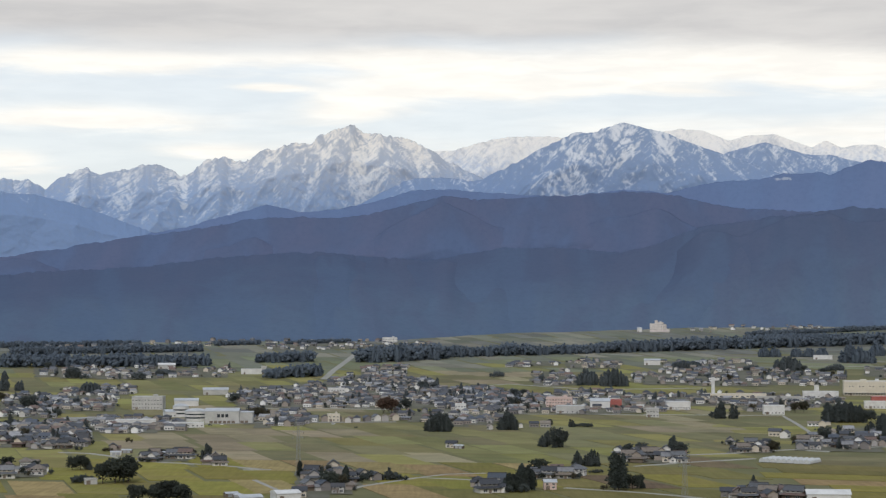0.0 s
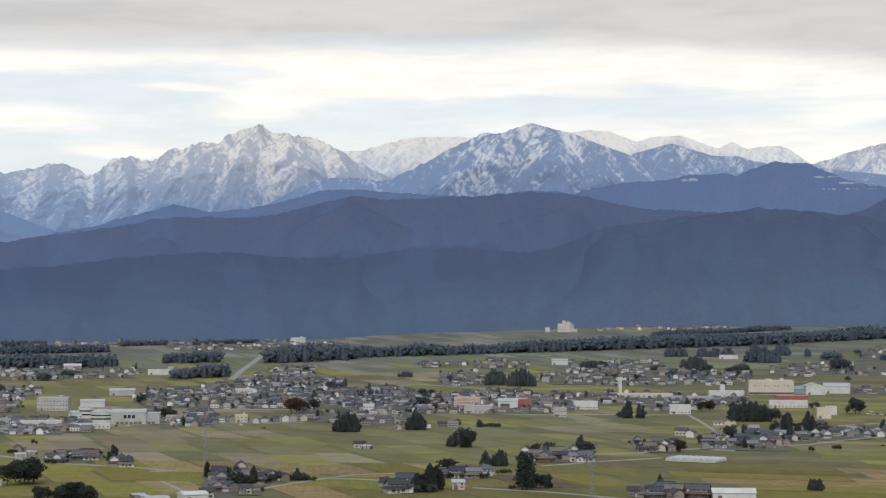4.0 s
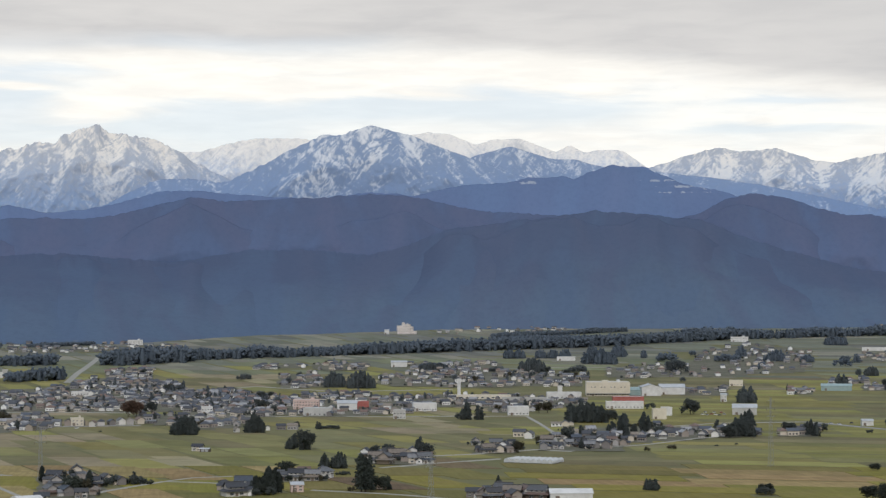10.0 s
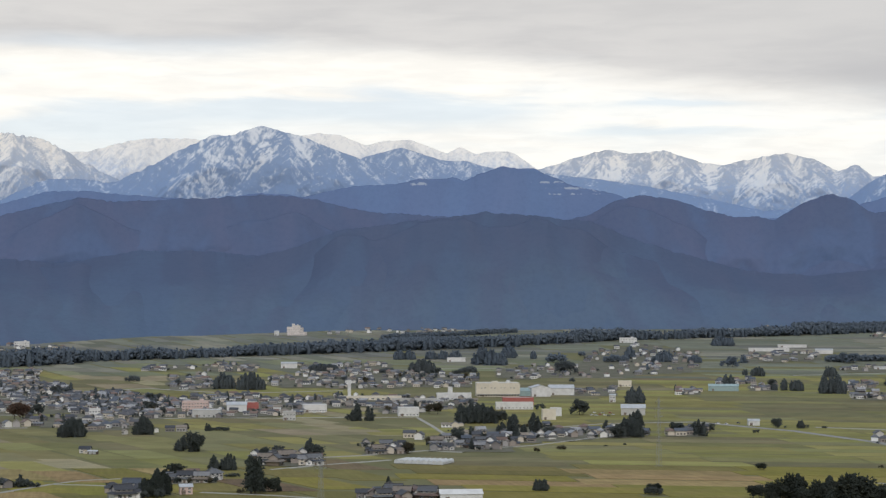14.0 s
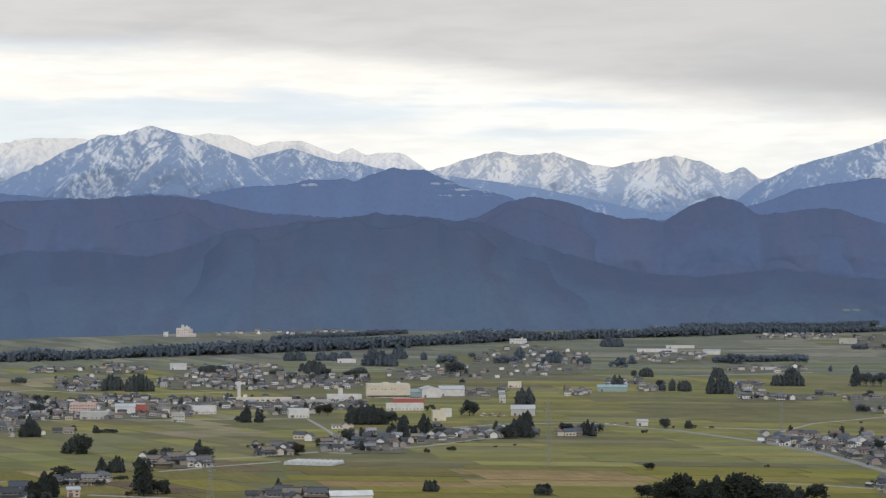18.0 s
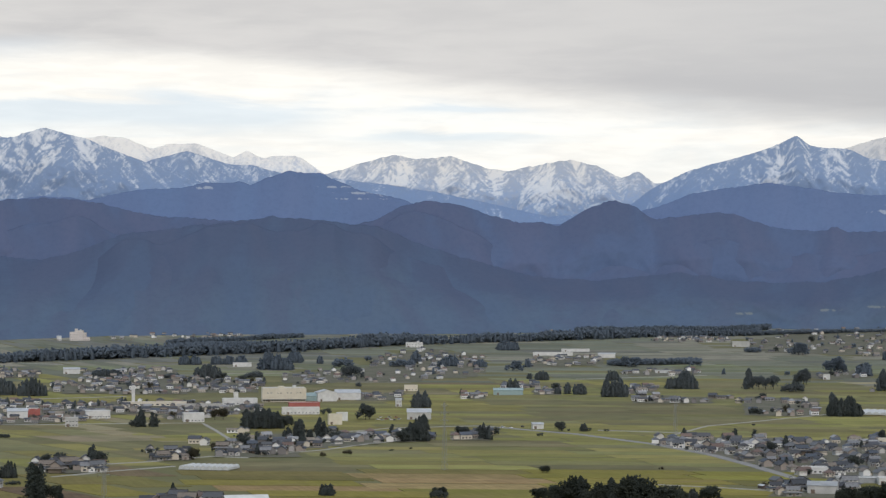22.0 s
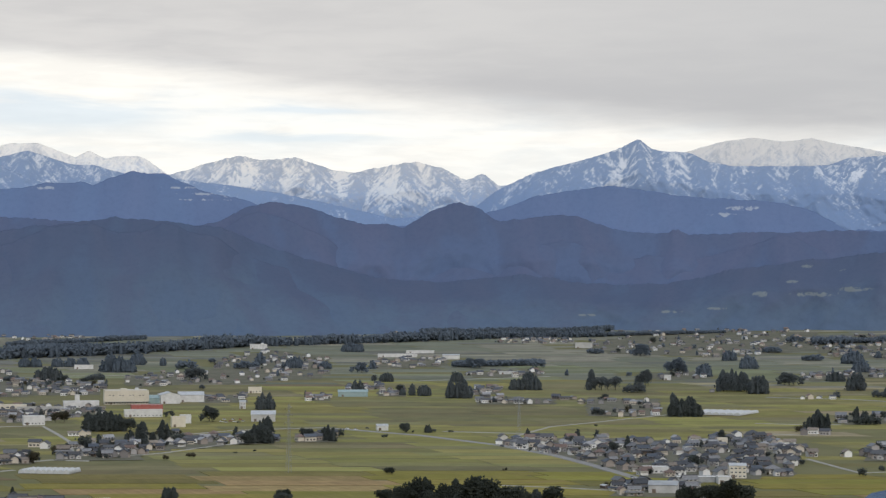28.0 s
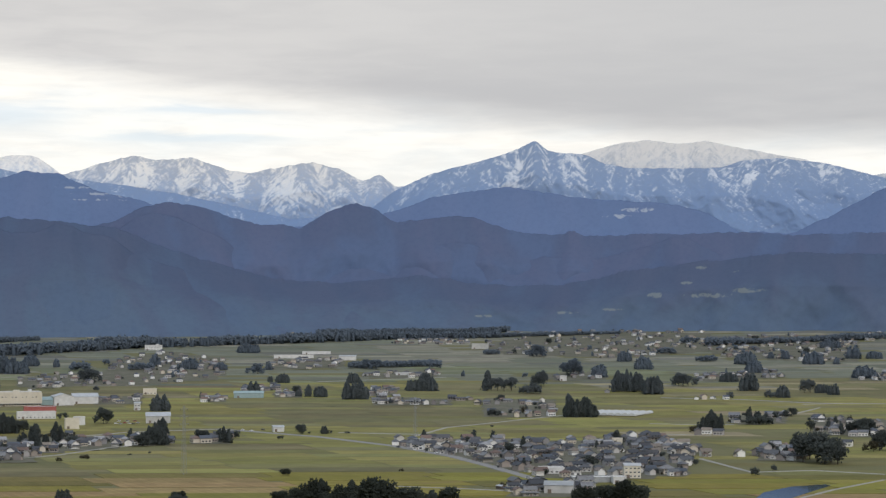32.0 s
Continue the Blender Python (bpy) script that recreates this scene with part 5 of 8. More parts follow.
grove(25.75, 3556, 33, 12, "broad")
grove(18.68, 3603, 42, 19)
grove(29.61, 3395, 23, 20)
grove(31.49, 3847, 44, 20, "broad")
grove(30.84, 3590, 41, 14, "broad")
grove(33.10, 3337, 38, 25)
grove(33.83, 3474, 9, 14)
grove(34.23, 3462, 14, 18)
grove(35.02, 3344, 39, 23)
grove(35.66, 3346, 10, 15)
grove(36.14, 3483, 24, 28)
grove(36.73, 3485, 30, 14)
grove(31.97, 3400, 39, 14, "broad")
grove(35.50, 3742, 43, 17)
belt(0.10, 3240, 6.50, 3400, 21, 60)
belt(6.30, 3395, 12.80, 3590, 24, 60)
belt(12.60, 3600, 15.10, 3715, 25, 60)
belt(14.90, 3720, 22.50, 3935, 22, 60)
belt(22.40, 3940, 26.00, 3990, 17, 60)
belt(8.90, 3640, 11.20, 3700, 12, 60, "broad")
belt(25.80, 3995, 29.50, 4090, 9, 60, "broad")
belt(31.97, 3790, 37.05, 3974, 16, 40, "broad")
belt(20.65, 4047, 26.25, 4135, 14, 60)


def array_mesh(name, co, loops, sizes):
    """A mesh from arrays: points, the faces' corners in a row, and the number of corners of each face."""
    me = bpy.data.meshes.new(name)
    me.vertices.add(len(co))
    me.vertices.foreach_set("co", co.reshape(-1).astype(np.float32))
    me.loops.add(len(loops))
    me.loops.foreach_set("vertex_index", loops.astype(np.int32))
    me.polygons.add(len(sizes))
    me.polygons.foreach_set("loop_start", (np.cumsum(sizes) - sizes).astype(np.int32))
    me.update(calc_edges=True)
    return me


def finish_woods():
    """All the trees too far or too many to tell apart, joined by kind."""
    simple = {}
    for kind, shape, w in (("cedar", "cedar", 0.46), ("dim_cedar", "cedar", 0.46), ("dim_broad", "broad", 0.85), ("hazy_cedar", "cedar", 0.5), ("hazy_broad", "broad", 0.95), ("broad", "broad", 0.85), ("autumn", "broad", 0.9), ("browning", "broad", 0.9), ("shrub", "broad", 1.2)):
        simple[kind] = []
        for k in range(5):
            vs, fs = crown_arrays(shape, 1.0, w, {"shrub": 12, "cedar": 64, "broad": 60, "hazy_cedar": 18, "hazy_broad": 18}.get(kind, 44), 90 + k, 0.18 if kind == "shrub" else 0.16 if kind.startswith("hazy") else 0.115)
            simple[kind].append((np.array(vs), np.array([q for f in fs for q in f]), np.array([len(f) for f in fs])))
    rng = random.Random(8)
    for kind, items in FAR_CROWNS.items():
        vs, loops, sizes, base = [], [], [], 0
        for x, y, h in items:
            v0, f0, n0 = rng.choice(simple[kind])
            a = rng.uniform(0, 6.28)
            v = v0 * h
            vs.append(np.stack([v[:, 0] * math.cos(a) - v[:, 1] * math.sin(a) + x, v[:, 0] * math.sin(a) + v[:, 1] * math.cos(a) + y, v[:, 2] - 0.1 * h + ground_z(math.hypot(x, y))], -1))
            loops.append(f0 + base)
            sizes.append(n0)
            base += len(v)
        me = array_mesh("distant_woods", np.concatenate(vs), np.concatenate(loops), np.concatenate(sizes))
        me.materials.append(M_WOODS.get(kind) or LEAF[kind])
        tagged(new("distant_woods", me), {"cedar": "dark groves of cedar on the plain", "dim_cedar": "grey-green cedar groves farther out on the plain", "dim_broad": "grey-green evergreen groves farther out on the plain", "hazy_cedar": "blue-grey cedar belts below the hills", "hazy_broad": "blue-grey evergreen woods below the hills"}.get(kind, "scattered distant " + kind.replace("broad", "evergreen") + " trees among houses"), "woods", kind="stuff")

# ---- houses and buildings ----


def wall_material(name, *tones, island=False):
    """Plaster and siding: each house picks its own tone; rain streaks and dirt over it."""
    m, t, b = material(name, 0.85)
    r = t.nodes.new("ShaderNodeNewGeometry").outputs["Random Per Island"] if island else object_random(t)
    n = len(tones)
    c = ramp(t, r, *[(i / n, c) for i, c in enumerate(tones)])
    t.nodes[-1].color_ramp.interpolation = "CONSTANT"
    p = world_place(t)
    stretch = t.nodes.new("ShaderNodeMapping")
    stretch.inputs["Scale"].default_value = (1.0, 1.0, 0.25)
    t.links.new(p, stretch.inputs["Vector"])
    dirt = smooth(t, noise_node(t, stretch.outputs[0], 0.9, 4.0, 0.65), 0.5, 0.85, 0.0, 0.3)
    t.links.new(mix_rgb(t, dirt, c, (0.20, 0.185, 0.16)), b.inputs["Base Color"])
    return m


def roof_material(name, *tones, rough=0.65, island=False):
    """Glazed or weathered roof tiles in courses."""
    m, t, b = material(name, rough)
    b.inputs["Specular IOR Level"].default_value = 0.2
    r = t.nodes.new("ShaderNodeNewGeometry").outputs["Random Per Island"] if island else object_random(t)
    n = len(tones)
    c = ramp(t, r, *[(i / n, c) for i, c in enumerate(tones)])
    t.nodes[-1].color_ramp.interpolation = "CONSTANT"
    p = place(t)
    w = t.nodes.new("ShaderNodeTexWave")
    w.bands_direction = "Z"
    w.inputs["Scale"].default_value, w.inputs["Distortion"].default_value = 2.2, 0.4
    t.links.new(p, w.inputs["Vector"])
    stain = smooth(t, noise_node(t, p, 0.5, 4.0, 0.65), 0.4, 0.75, 0.0, 0.5)
    c = mix_rgb(t, stain, c, (0.068, 0.068, 0.070))
    t.links.new(c, b.inputs["Base Color"])
    bump(t, b, w.outputs["Fac"], 0.35, 0.06)
    return m


WALL_TONES = ((0.68, 0.66, 0.63), (0.36, 0.34, 0.33), (0.55, 0.49, 0.41), (0.26, 0.25, 0.25), (0.76, 0.75, 0.735), (0.19, 0.175, 0.17), (0.50, 0.48, 0.46), (0.30, 0.26, 0.23))
ROOF_TONES = ((0.078, 0.082, 0.096), (0.135, 0.14, 0.152), (0.062, 0.066, 0.078), (0.30, 0.30, 0.31), (0.095, 0.095, 0.103), (0.175, 0.18, 0.195), (0.185, 0.13, 0.11), (0.075, 0.08, 0.092), (0.24, 0.205, 0.17), (0.088, 0.10, 0.125))
M_WALL = wall_material("house_wall_plaster", *WALL_TONES)
M_WALLI = wall_material("village_wall_plaster", *WALL_TONES, island=True)
M_TIMBER = wall_material("dark_timber_siding", (0.10, 0.075, 0.06), (0.16, 0.13, 0.10), (0.30, 0.28, 0.25), (0.55, 0.53, 0.49))
M_ROOF = roof_material("house_roof_tiles", (0.052, 0.056, 0.066), (0.092, 0.096, 0.106), (0.044, 0.047, 0.056), (0.20, 0.20, 0.208), (0.064, 0.064, 0.070), (0.125, 0.13, 0.14), (0.15, 0.105, 0.09), (0.054, 0.057, 0.067), (0.19, 0.16, 0.135), (0.066, 0.078, 0.10))
M_ROOFI = roof_material("village_roof_tiles", *ROOF_TONES, island=True)
M_RIDGE = weathered("ridge_tiles", (0.05, 0.05, 0.053), (0.09, 0.09, 0.092), 1.0, 0.6)
M_WHITE = weathered("white_painted_wall", (0.50, 0.49, 0.475), (0.66, 0.65, 0.635), 0.15, 0.7)
M_CREAM = weathered("cream_concrete", (0.54, 0.49, 0.40), (0.64, 0.585, 0.49), 0.12, 0.8)
M_HOTEL = weathered("pinkish_cream_render", (0.56, 0.50, 0.47), (0.66, 0.60, 0.565), 0.12, 0.8)
M_GREY = weathered("grey_concrete", (0.36, 0.355, 0.34), (0.48, 0.47, 0.45), 0.15, 0.85)
M_PINK = weathered("pink_render", (0.50, 0.36, 0.32), (0.58, 0.45, 0.40), 0.15, 0.85)
M_METAL = weathered("pale_metal_roof", (0.38, 0.39, 0.40), (0.52, 0.52, 0.53), 0.2, 0.45, 0.2)
M_STEEL = weathered("grey_metal_roof", (0.27, 0.28, 0.29), (0.38, 0.385, 0.39), 0.2, 0.5, 0.2)
M_RED = weathered("faded_red_paint", (0.30, 0.085, 0.075), (0.38, 0.13, 0.11), 0.2, 0.6)
M_TEAL = weathered("pale_teal_roof", (0.22, 0.30, 0.31), (0.31, 0.39, 0.39), 0.2, 0.5)
M_FRAME = weathered("window_frame", (0.55, 0.55, 0.54), (0.66, 0.66, 0.65), 2.0, 0.5)
M_DOOR = weathered("door_panel", (0.12, 0.09, 0.07), (0.20, 0.16, 0.13), 1.0, 0.6)
M_GLASS, _t, _b = material("window_glass", 0.12)
_b.inputs["Base Color"].default_value = (0.035, 0.042, 0.05, 1)
_b.inputs["Specular IOR Level"].default_value = 0.6
M_FILM = weathered("greenhouse_film", (0.42, 0.43, 0.43), (0.56, 0.56, 0.55), 0.3, 0.35)
M_GALV = weathered("galvanised_steel", (0.26, 0.27, 0.28), (0.36, 0.36, 0.37), 0.5, 0.5, 0.5)


def mesh_of(name, verts, faces, *mats):
    me = bpy.data.meshes.new(name)
    me.from_pydata([tuple(v) for v in verts], [], faces)
    for m in mats:
        me.materials.append(m)
    me.update()
    return me


def box(x0, y0, z0, x1, y1, z1):
    v = [(x0, y0, z0), (x1, y0, z0), (x1, y1, z0), (x0, y1, z0), (x0, y0, z1), (x1, y0, z1), (x1, y1, z1), (x0, y1, z1)]
    f = [(0, 3, 2, 1), (4, 5, 6, 7), (0, 1, 5, 4), (1, 2, 6, 5), (2, 3, 7, 6), (3, 0, 4, 7)]
    return v, f


def joined(*pieces):
    vs, fs = [], []
    for v, f in pieces:
        k = len(vs)
        vs += list(v)
        fs += [tuple(i + k for i in q) for q in f]
    return vs, fs


def gable_walls(w, d, h, rise):
    """Four walls with two pointed gable ends on x = -w/2 and w/2."""
    a, b = w / 2, d / 2
    v = [(-a, -b, -0.3), (a, -b, -0.3), (a, b, -0.3), (-a, b, -0.3), (-a, -b, h), (a, -b, h), (a, b, h), (-a, b, h), (-a, 0, h + rise), (a, 0, h + rise)]
    f = [(0, 1, 5, 4), (1, 2, 6, 9, 5), (2, 3, 7, 6), (3, 0, 4, 8, 7), (0, 3, 2, 1)]
    return v, f


def gable_roof(w, d, h, rise, over=0.7, thick=0.22, cx=0.0, cy=0.0):
    """A pitched roof of two slabs with eaves all round; ridge along x."""
    a, b = w / 2 + over, d / 2 + over
    drop = rise * over / (d / 2)
    prof = [(-b, h - drop), (0, h + rise), (b, h - drop), (b, h - drop + thick), (0, h + rise + thick * 1.2), (-b, h - drop + thick)]
    v = [(x + cx, y + cy, z) for x in (-a, a) for y, z in prof]
    f = [(0, 1, 2, 3, 4, 5), (11, 10, 9, 8, 7, 6)] + [(i, i + 6, (i + 1) % 6 + 6, (i + 1) % 6) for i in range(6)]
    return v, f


def hip_roof(w, d, h, rise, over=0.7, thick=0.2):
    a, b = w / 2 + over, d / 2 + over
    r = max(0.2, w / 2 - d / 2)
    drop = rise * over / (d / 2)
    v = [(-a, -b, h - drop), (a, -b, h - drop), (a, b, h - drop), (-a, b, h - drop), (-a, -b, h - drop + thick), (a, -b, h - drop + thick), (a, b, h - drop + thick), (-a, b, h - drop + thick),
         (-r, 0, h + rise + thick), (r, 0, h + rise + thick)]
    f = [(0, 3, 2, 1), (0, 1, 5, 4), (1, 2, 6, 5), (2, 3, 7, 6), (3, 0, 4, 7), (4, 5, 9, 8), (5, 6, 9), (6, 7, 8, 9), (7, 4, 8)]
    return v, f


def pent_roof(w, d, h, out, top, thick=0.18):
    """A skirt roof round a wall: from w x d at height top to the eaves out metres further at height h."""
    a, b = w / 2, d / 2
    A, B = a + out, b + out
    ring = lambda x, y, z: [(-x, -y, z), (x, -y, z), (x, y, z), (-x, y, z)]
    v = ring(A, B, h) + ring(A, B, h + thick) + ring(a, b, top + thick) + ring(a, b, h)
    f = []
    for k in (0, 4, 8):
        f += [(k + i, k + (i + 1) % 4, k + 4 + (i + 1) % 4, k + 4 + i) for i in range(4)]
    f += [(12 + i, 12 + (i + 1) % 4, (i + 1) % 4, i) for i in range(4)]
    return v, f


def window_mesh(w, h):
    """A sliding window in one piece: a raised frame with a mullion and two set-back panes, facing -y."""
    t = 0.09
    xs, zs = (-w / 2, -w / 2 + t, -t / 2, t / 2, w / 2 - t, w / 2), (0, t, h - t, h)
    v = [(x, -0.07, z) for z in zs for x in xs]
    f, mats = [], []
    at = lambda i, j: j * 6 + i
    for j in range(3):
        for i in range(5):
            q = (at(i, j), at(i + 1, j), at(i + 1, j + 1), at(i, j + 1))
            if j == 1 and i in (1, 3):
                k = len(v)
                v += [(v[n][0], -0.015, v[n][2]) for n in q]
                f += [(q[n], q[(n + 1) % 4], k + (n + 1) % 4, k + n) for n in range(4)] + [(k, k + 1, k + 2, k + 3)]
                mats += [0, 0, 0, 0, 1]
            else:
                f.append(q)
                mats.append(0)
    k = len(v)
    ring = [at(i, 0) for i in range(6)] + [at(5, j) for j in range(1, 4)] + [at(i, 3) for i in range(4, -1, -1)] + [at(0, j) for j in (2, 1)]
    v += [(v[n][0], 0.03, v[n][2]) for n in ring]
    f += [(ring[(n + 1) % len(ring)], ring[n], k + n, k + (n + 1) % len(ring)) for n in range(len(ring))]
    me = mesh_of("window", v, f, M_FRAME, M_GLASS)
    for p, m in zip(me.polygons, mats + [0] * len(ring)):
        p.material_index = m
    return me


WINDOWS = {k: window_mesh(*k) for k in ((1.7, 1.2), (2.6, 1.9), (0.9, 0.9), (3.2, 1.5), (2.2, 1.6))}


def part(name, data, parent, m=None, label=""):
    ob = new(name, data)
    ob.parent = parent
    if m is not None:
        ob.matrix_local = m
    if label:
        ob["label"] = label
    return ob


def windows_on(parent, w, d, z, size, n_front, n_side=0, front_y=None):
    me = WINDOWS[size]
    for i in range(n_front):
        x = (i + 0.5) / n_front * w - w / 2
        part("window", me, parent, pose(x, -(d / 2) - 0.01 if front_y is None else front_y, z))
        if n_front <= 3:
            part("window", me, parent, pose(x, d / 2 + 0.01, z, 0, 0, 180))
    for i in range(n_side):
        y = (i + 0.5) / n_side * d - d / 2
        part("window", me, parent, pose(w / 2 + 0.01, y, z, 0, 0, 90))
        part("window", me, parent, pose(-w / 2 - 0.01, y, z, 0, 0, -90))


def farmhouse():
    h = new("house")
    tagged(h, "large old farmhouse with dark tiled hipped roofs", "house")
    part("lower_wall", mesh_of("lower_wall", *box(-7, -5, -0.3, 7, 5, 3.1), M_TIMBER), h)
    part("lower_roof", mesh_of("lower_roof", *pent_roof(11.2, 7.2, 2.9, 2.9, 4.1), M_ROOF), h)
    part("upper_wall", mesh_of("upper_wall", *gable_walls(11, 7, 6.1, 2.2), M_WALL), h)
    part("roof", mesh_of("roof", *gable_roof(11, 7, 6.1, 2.4, 1.0), M_ROOF), h)
    part("ridge", mesh_of("ridge", *box(-6.6, -0.3, 8.6, 6.6, 0.3, 9.1), M_RIDGE), h)
    windows_on(h, 10, 7, 4.6, (1.7, 1.2), 3)
    windows_on(h, 13, 10, 0.6, (2.6, 1.9), 2, 1)
    part("door", mesh_of("door", *box(-0.9, -5.06, -0.1, 0.9, -4.98, 2.1), M_DOOR), h)
    return h


def gable_house():
    h = new("house")
    tagged(h, "two-storey house with plastered walls and gabled tile roof", "house")
    part("wall", mesh_of("wall", *gable_walls(9.5, 7.6, 5.0, 2.2), M_WALL), h)
    part("roof", mesh_of("roof", *gable_roof(9.5, 7.6, 5.0, 2.3, 0.95), M_ROOF), h)
    part("porch_wall", mesh_of("porch_wall", *box(-4.2, -5.6, -0.3, 0.5, -3.75, 2.7), M_WALL), h)
    part("porch_roof", mesh_of("porch_roof", [(-4.7, -6.1, 2.6), (1.0, -6.1, 2.6), (1.0, -3.7, 3.5), (-4.7, -3.7, 3.5), (-4.7, -6.1, 2.78), (1.0, -6.1, 2.78), (1.0, -3.7, 3.68), (-4.7, -3.7, 3.68)],
                                box(0, 0, 0, 1, 1, 1)[1], M_ROOF), h)
    windows_on(h, 9, 7.6, 3.3, (1.7, 1.2), 2, 1)
    part("window", WINDOWS[2.6, 1.9], h, pose(2.7, -3.81, 0.5))
    part("window", WINDOWS[1.7, 1.2], h, pose(-2.6, -5.61, 0.9))
    part("door", mesh_of("door", *box(-0.6, -5.66, -0.1, 0.3, -5.58, 2.0), M_DOOR), h)
    return h


def hip_house():
    h = new("house")
    tagged(h, "two-storey family house with hipped slate roof", "house")
    part("wall", mesh_of("wall", *box(-5.2, -4, -0.3, 5.2, 4, 5.0), M_WALL), h)
    part("roof", mesh_of("roof", *hip_roof(10.4, 8, 5.0, 2.4, 0.95), M_ROOF), h)
    part("band", mesh_of("band", *pent_roof(10.4, 8.0, 2.75, 0.5, 2.95, 0.1), M_ROOF), h)
    windows_on(h, 10, 8, 3.3, (1.7, 1.2), 3, 1)
    windows_on(h, 10, 8, 0.6, (2.2, 1.6), 2)
    return h


def wing_house():
    h = new("house")
    tagged(h, "house with crossing gabled wings and dark roof tiles", "house")
    part("wall", mesh_of("wall", *gable_walls(11, 7, 4.8, 2.1), M_WALL), h)
    part("roof", mesh_of("roof", *gable_roof(11, 7, 4.8, 2.2, 0.95), M_ROOF), h)
    turn = pose(2.6, -4.2, 0, 0, 0, 90)
    part("wing_wall", mesh_of("wing_wall", *gable_walls(6, 5, 2.9, 1.4), M_WALL), h, turn)
    part("wing_roof", mesh_of("wing_roof", *gable_roof(6, 5, 2.9, 1.5), M_ROOF), h, turn)
    windows_on(h, 10, 7, 3.2, (1.7, 1.2), 2, 1)
    part("window", WINDOWS[2.2, 1.6], h, pose(-2.8, -3.51, 0.6))
    part("window", WINDOWS[1.7, 1.2], h, pose(2.6, -7.21, 0.9))
    return h


def storehouse():
    h = new("storehouse")
    tagged(h, "small white-plastered storehouse with tiled gable roof", "storehouse")
    part("wall", mesh_of("wall", *gable_walls(7, 5, 4.2, 1.5), M_WALL), h)
    part("roof", mesh_of("roof", *gable_roof(7, 5, 4.2, 1.6, 0.5), M_ROOF), h)
    part("door", mesh_of("door", *box(-1, -2.56, -0.1, 1, -2.48, 2.3), M_DOOR), h)
    part("window", WINDOWS[0.9, 0.9], h, pose(0, -2.51, 3.0))
    return h


def shed():
    h = new("shed")
    tagged(h, "low farm shed with pale corrugated metal roof", "shed")
    part("wall", mesh_of("wall", *gable_walls(10, 6, 2.8, 0.9), M_TIMBER), h)
    part("roof", mesh_of("roof", *gable_roof(10, 6, 2.8, 1.0, 0.4, 0.1), M_METAL), h)
    part("shutter", mesh_of("shutter", *box(-3.5, -3.06, -0.1, -0.2, -2.98, 2.4), M_STEEL), h)
    part("shutter", mesh_of("shutter", *box(0.4, -3.06, -0.1, 3.7, -2.98, 2.4), M_STEEL), h)
    return h


KINDS = [farmhouse, gable_house, hip_house, wing_house, storehouse, shed]
FIRST, HOUSE_COUNT = {}, {}
FAR_HOUSES = []


LOTS = []


def settle(x, y, turn, kind, scale=1.0, group="houses of the village"):
    """Note a lot for one building of a kind; build_houses() stands the nearest singly."""
    TAKEN.append((x, y, 5.6 * scale))
    LOTS.append((math.hypot(x, y), x, y, turn, kind, scale, group))


def build_houses():
    LOTS.sort()
    for n, (d, x, y, turn, kind, scale, group) in enumerate(LOTS):
        if n >= 300:
            FAR_HOUSES.append((x, y, turn, kind, scale))
            continue
        m = Matrix.LocRotScale((x, y, ground_z(d) + 0.15), Euler((0, 0, turn)), None)
        if kind not in FIRST:
            ob = FIRST[kind] = KINDS[kind]()
            ob.matrix_basis = m
        else:
            ob = copy_thing(FIRST[kind], m)
        ob.scale = (scale,) * 3
        ob["group"] = group


CELLS = {}
SEEN = [0]


def free(x, y, r):
    """Whether a place is clear of what stands already; looks only at the cells round it."""
    for a, b, c in TAKEN[SEEN[0]:]:
        CELLS.setdefault((int(a // 60), int(b // 60)), []).append((a, b, c))
    SEEN[0] = len(TAKEN)
    i, j = int(x // 60), int(y // 60)
    return all((x - a) ** 2 + (y - b) ** 2 > (r + c) ** 2 for p in (i - 1, i, i + 1) for q in (j - 1, j, j + 1) for a, b, c in CELLS.get((p, q), ()))


def village(count, axis, mix, *corners, group="houses of the village", gardens=0.5, gap=1.0):
    """Houses inside corners of bearing and distance, roughly in line with the lanes; gardens: trees per house."""
    rnd = random.Random(int(corners[0][0] * 313 + corners[0][1]))
    c = [tuple(spot(b, d)[:2]) for b, d in corners]
    x0, x1 = min(p[0] for p in c), max(p[0] for p in c)
    y0, y1 = min(p[1] for p in c), max(p[1] for p in c)
    made = 0
    count = round(count * 1.35)
    for _ in range(count * 30):
        x, y = rnd.uniform(x0, x1), rnd.uniform(y0, y1)
        if made >= count:
            break
        if not inside(x, y, c) or not free(x, y, 3.7 * gap):
            continue
        turn = -radians(axis) + rnd.choice((0, 0, 0, math.pi / 2, math.pi / 2, math.pi)) + rnd.gauss(0, 0.07)
        settle(x, y, turn, rnd.choice(mix), rnd.uniform(0.64, 0.94), group)
        made += 1
        for _g in range(int(gardens * 1.5 + rnd.random())):
            a = rnd.uniform(0, 6.28)
            k = rnd.random()
            tree(x + rnd.uniform(6, 10) * math.cos(a), y + rnd.uniform(6, 10) * math.sin(a), rnd.uniform(2.2, 5.0) if k < 0.88 else rnd.uniform(7, 12), "cedar" if k > 0.92 else rnd.choice(("broad", "broad", "shrub", "shrub", "browning")), rnd, "garden trees")


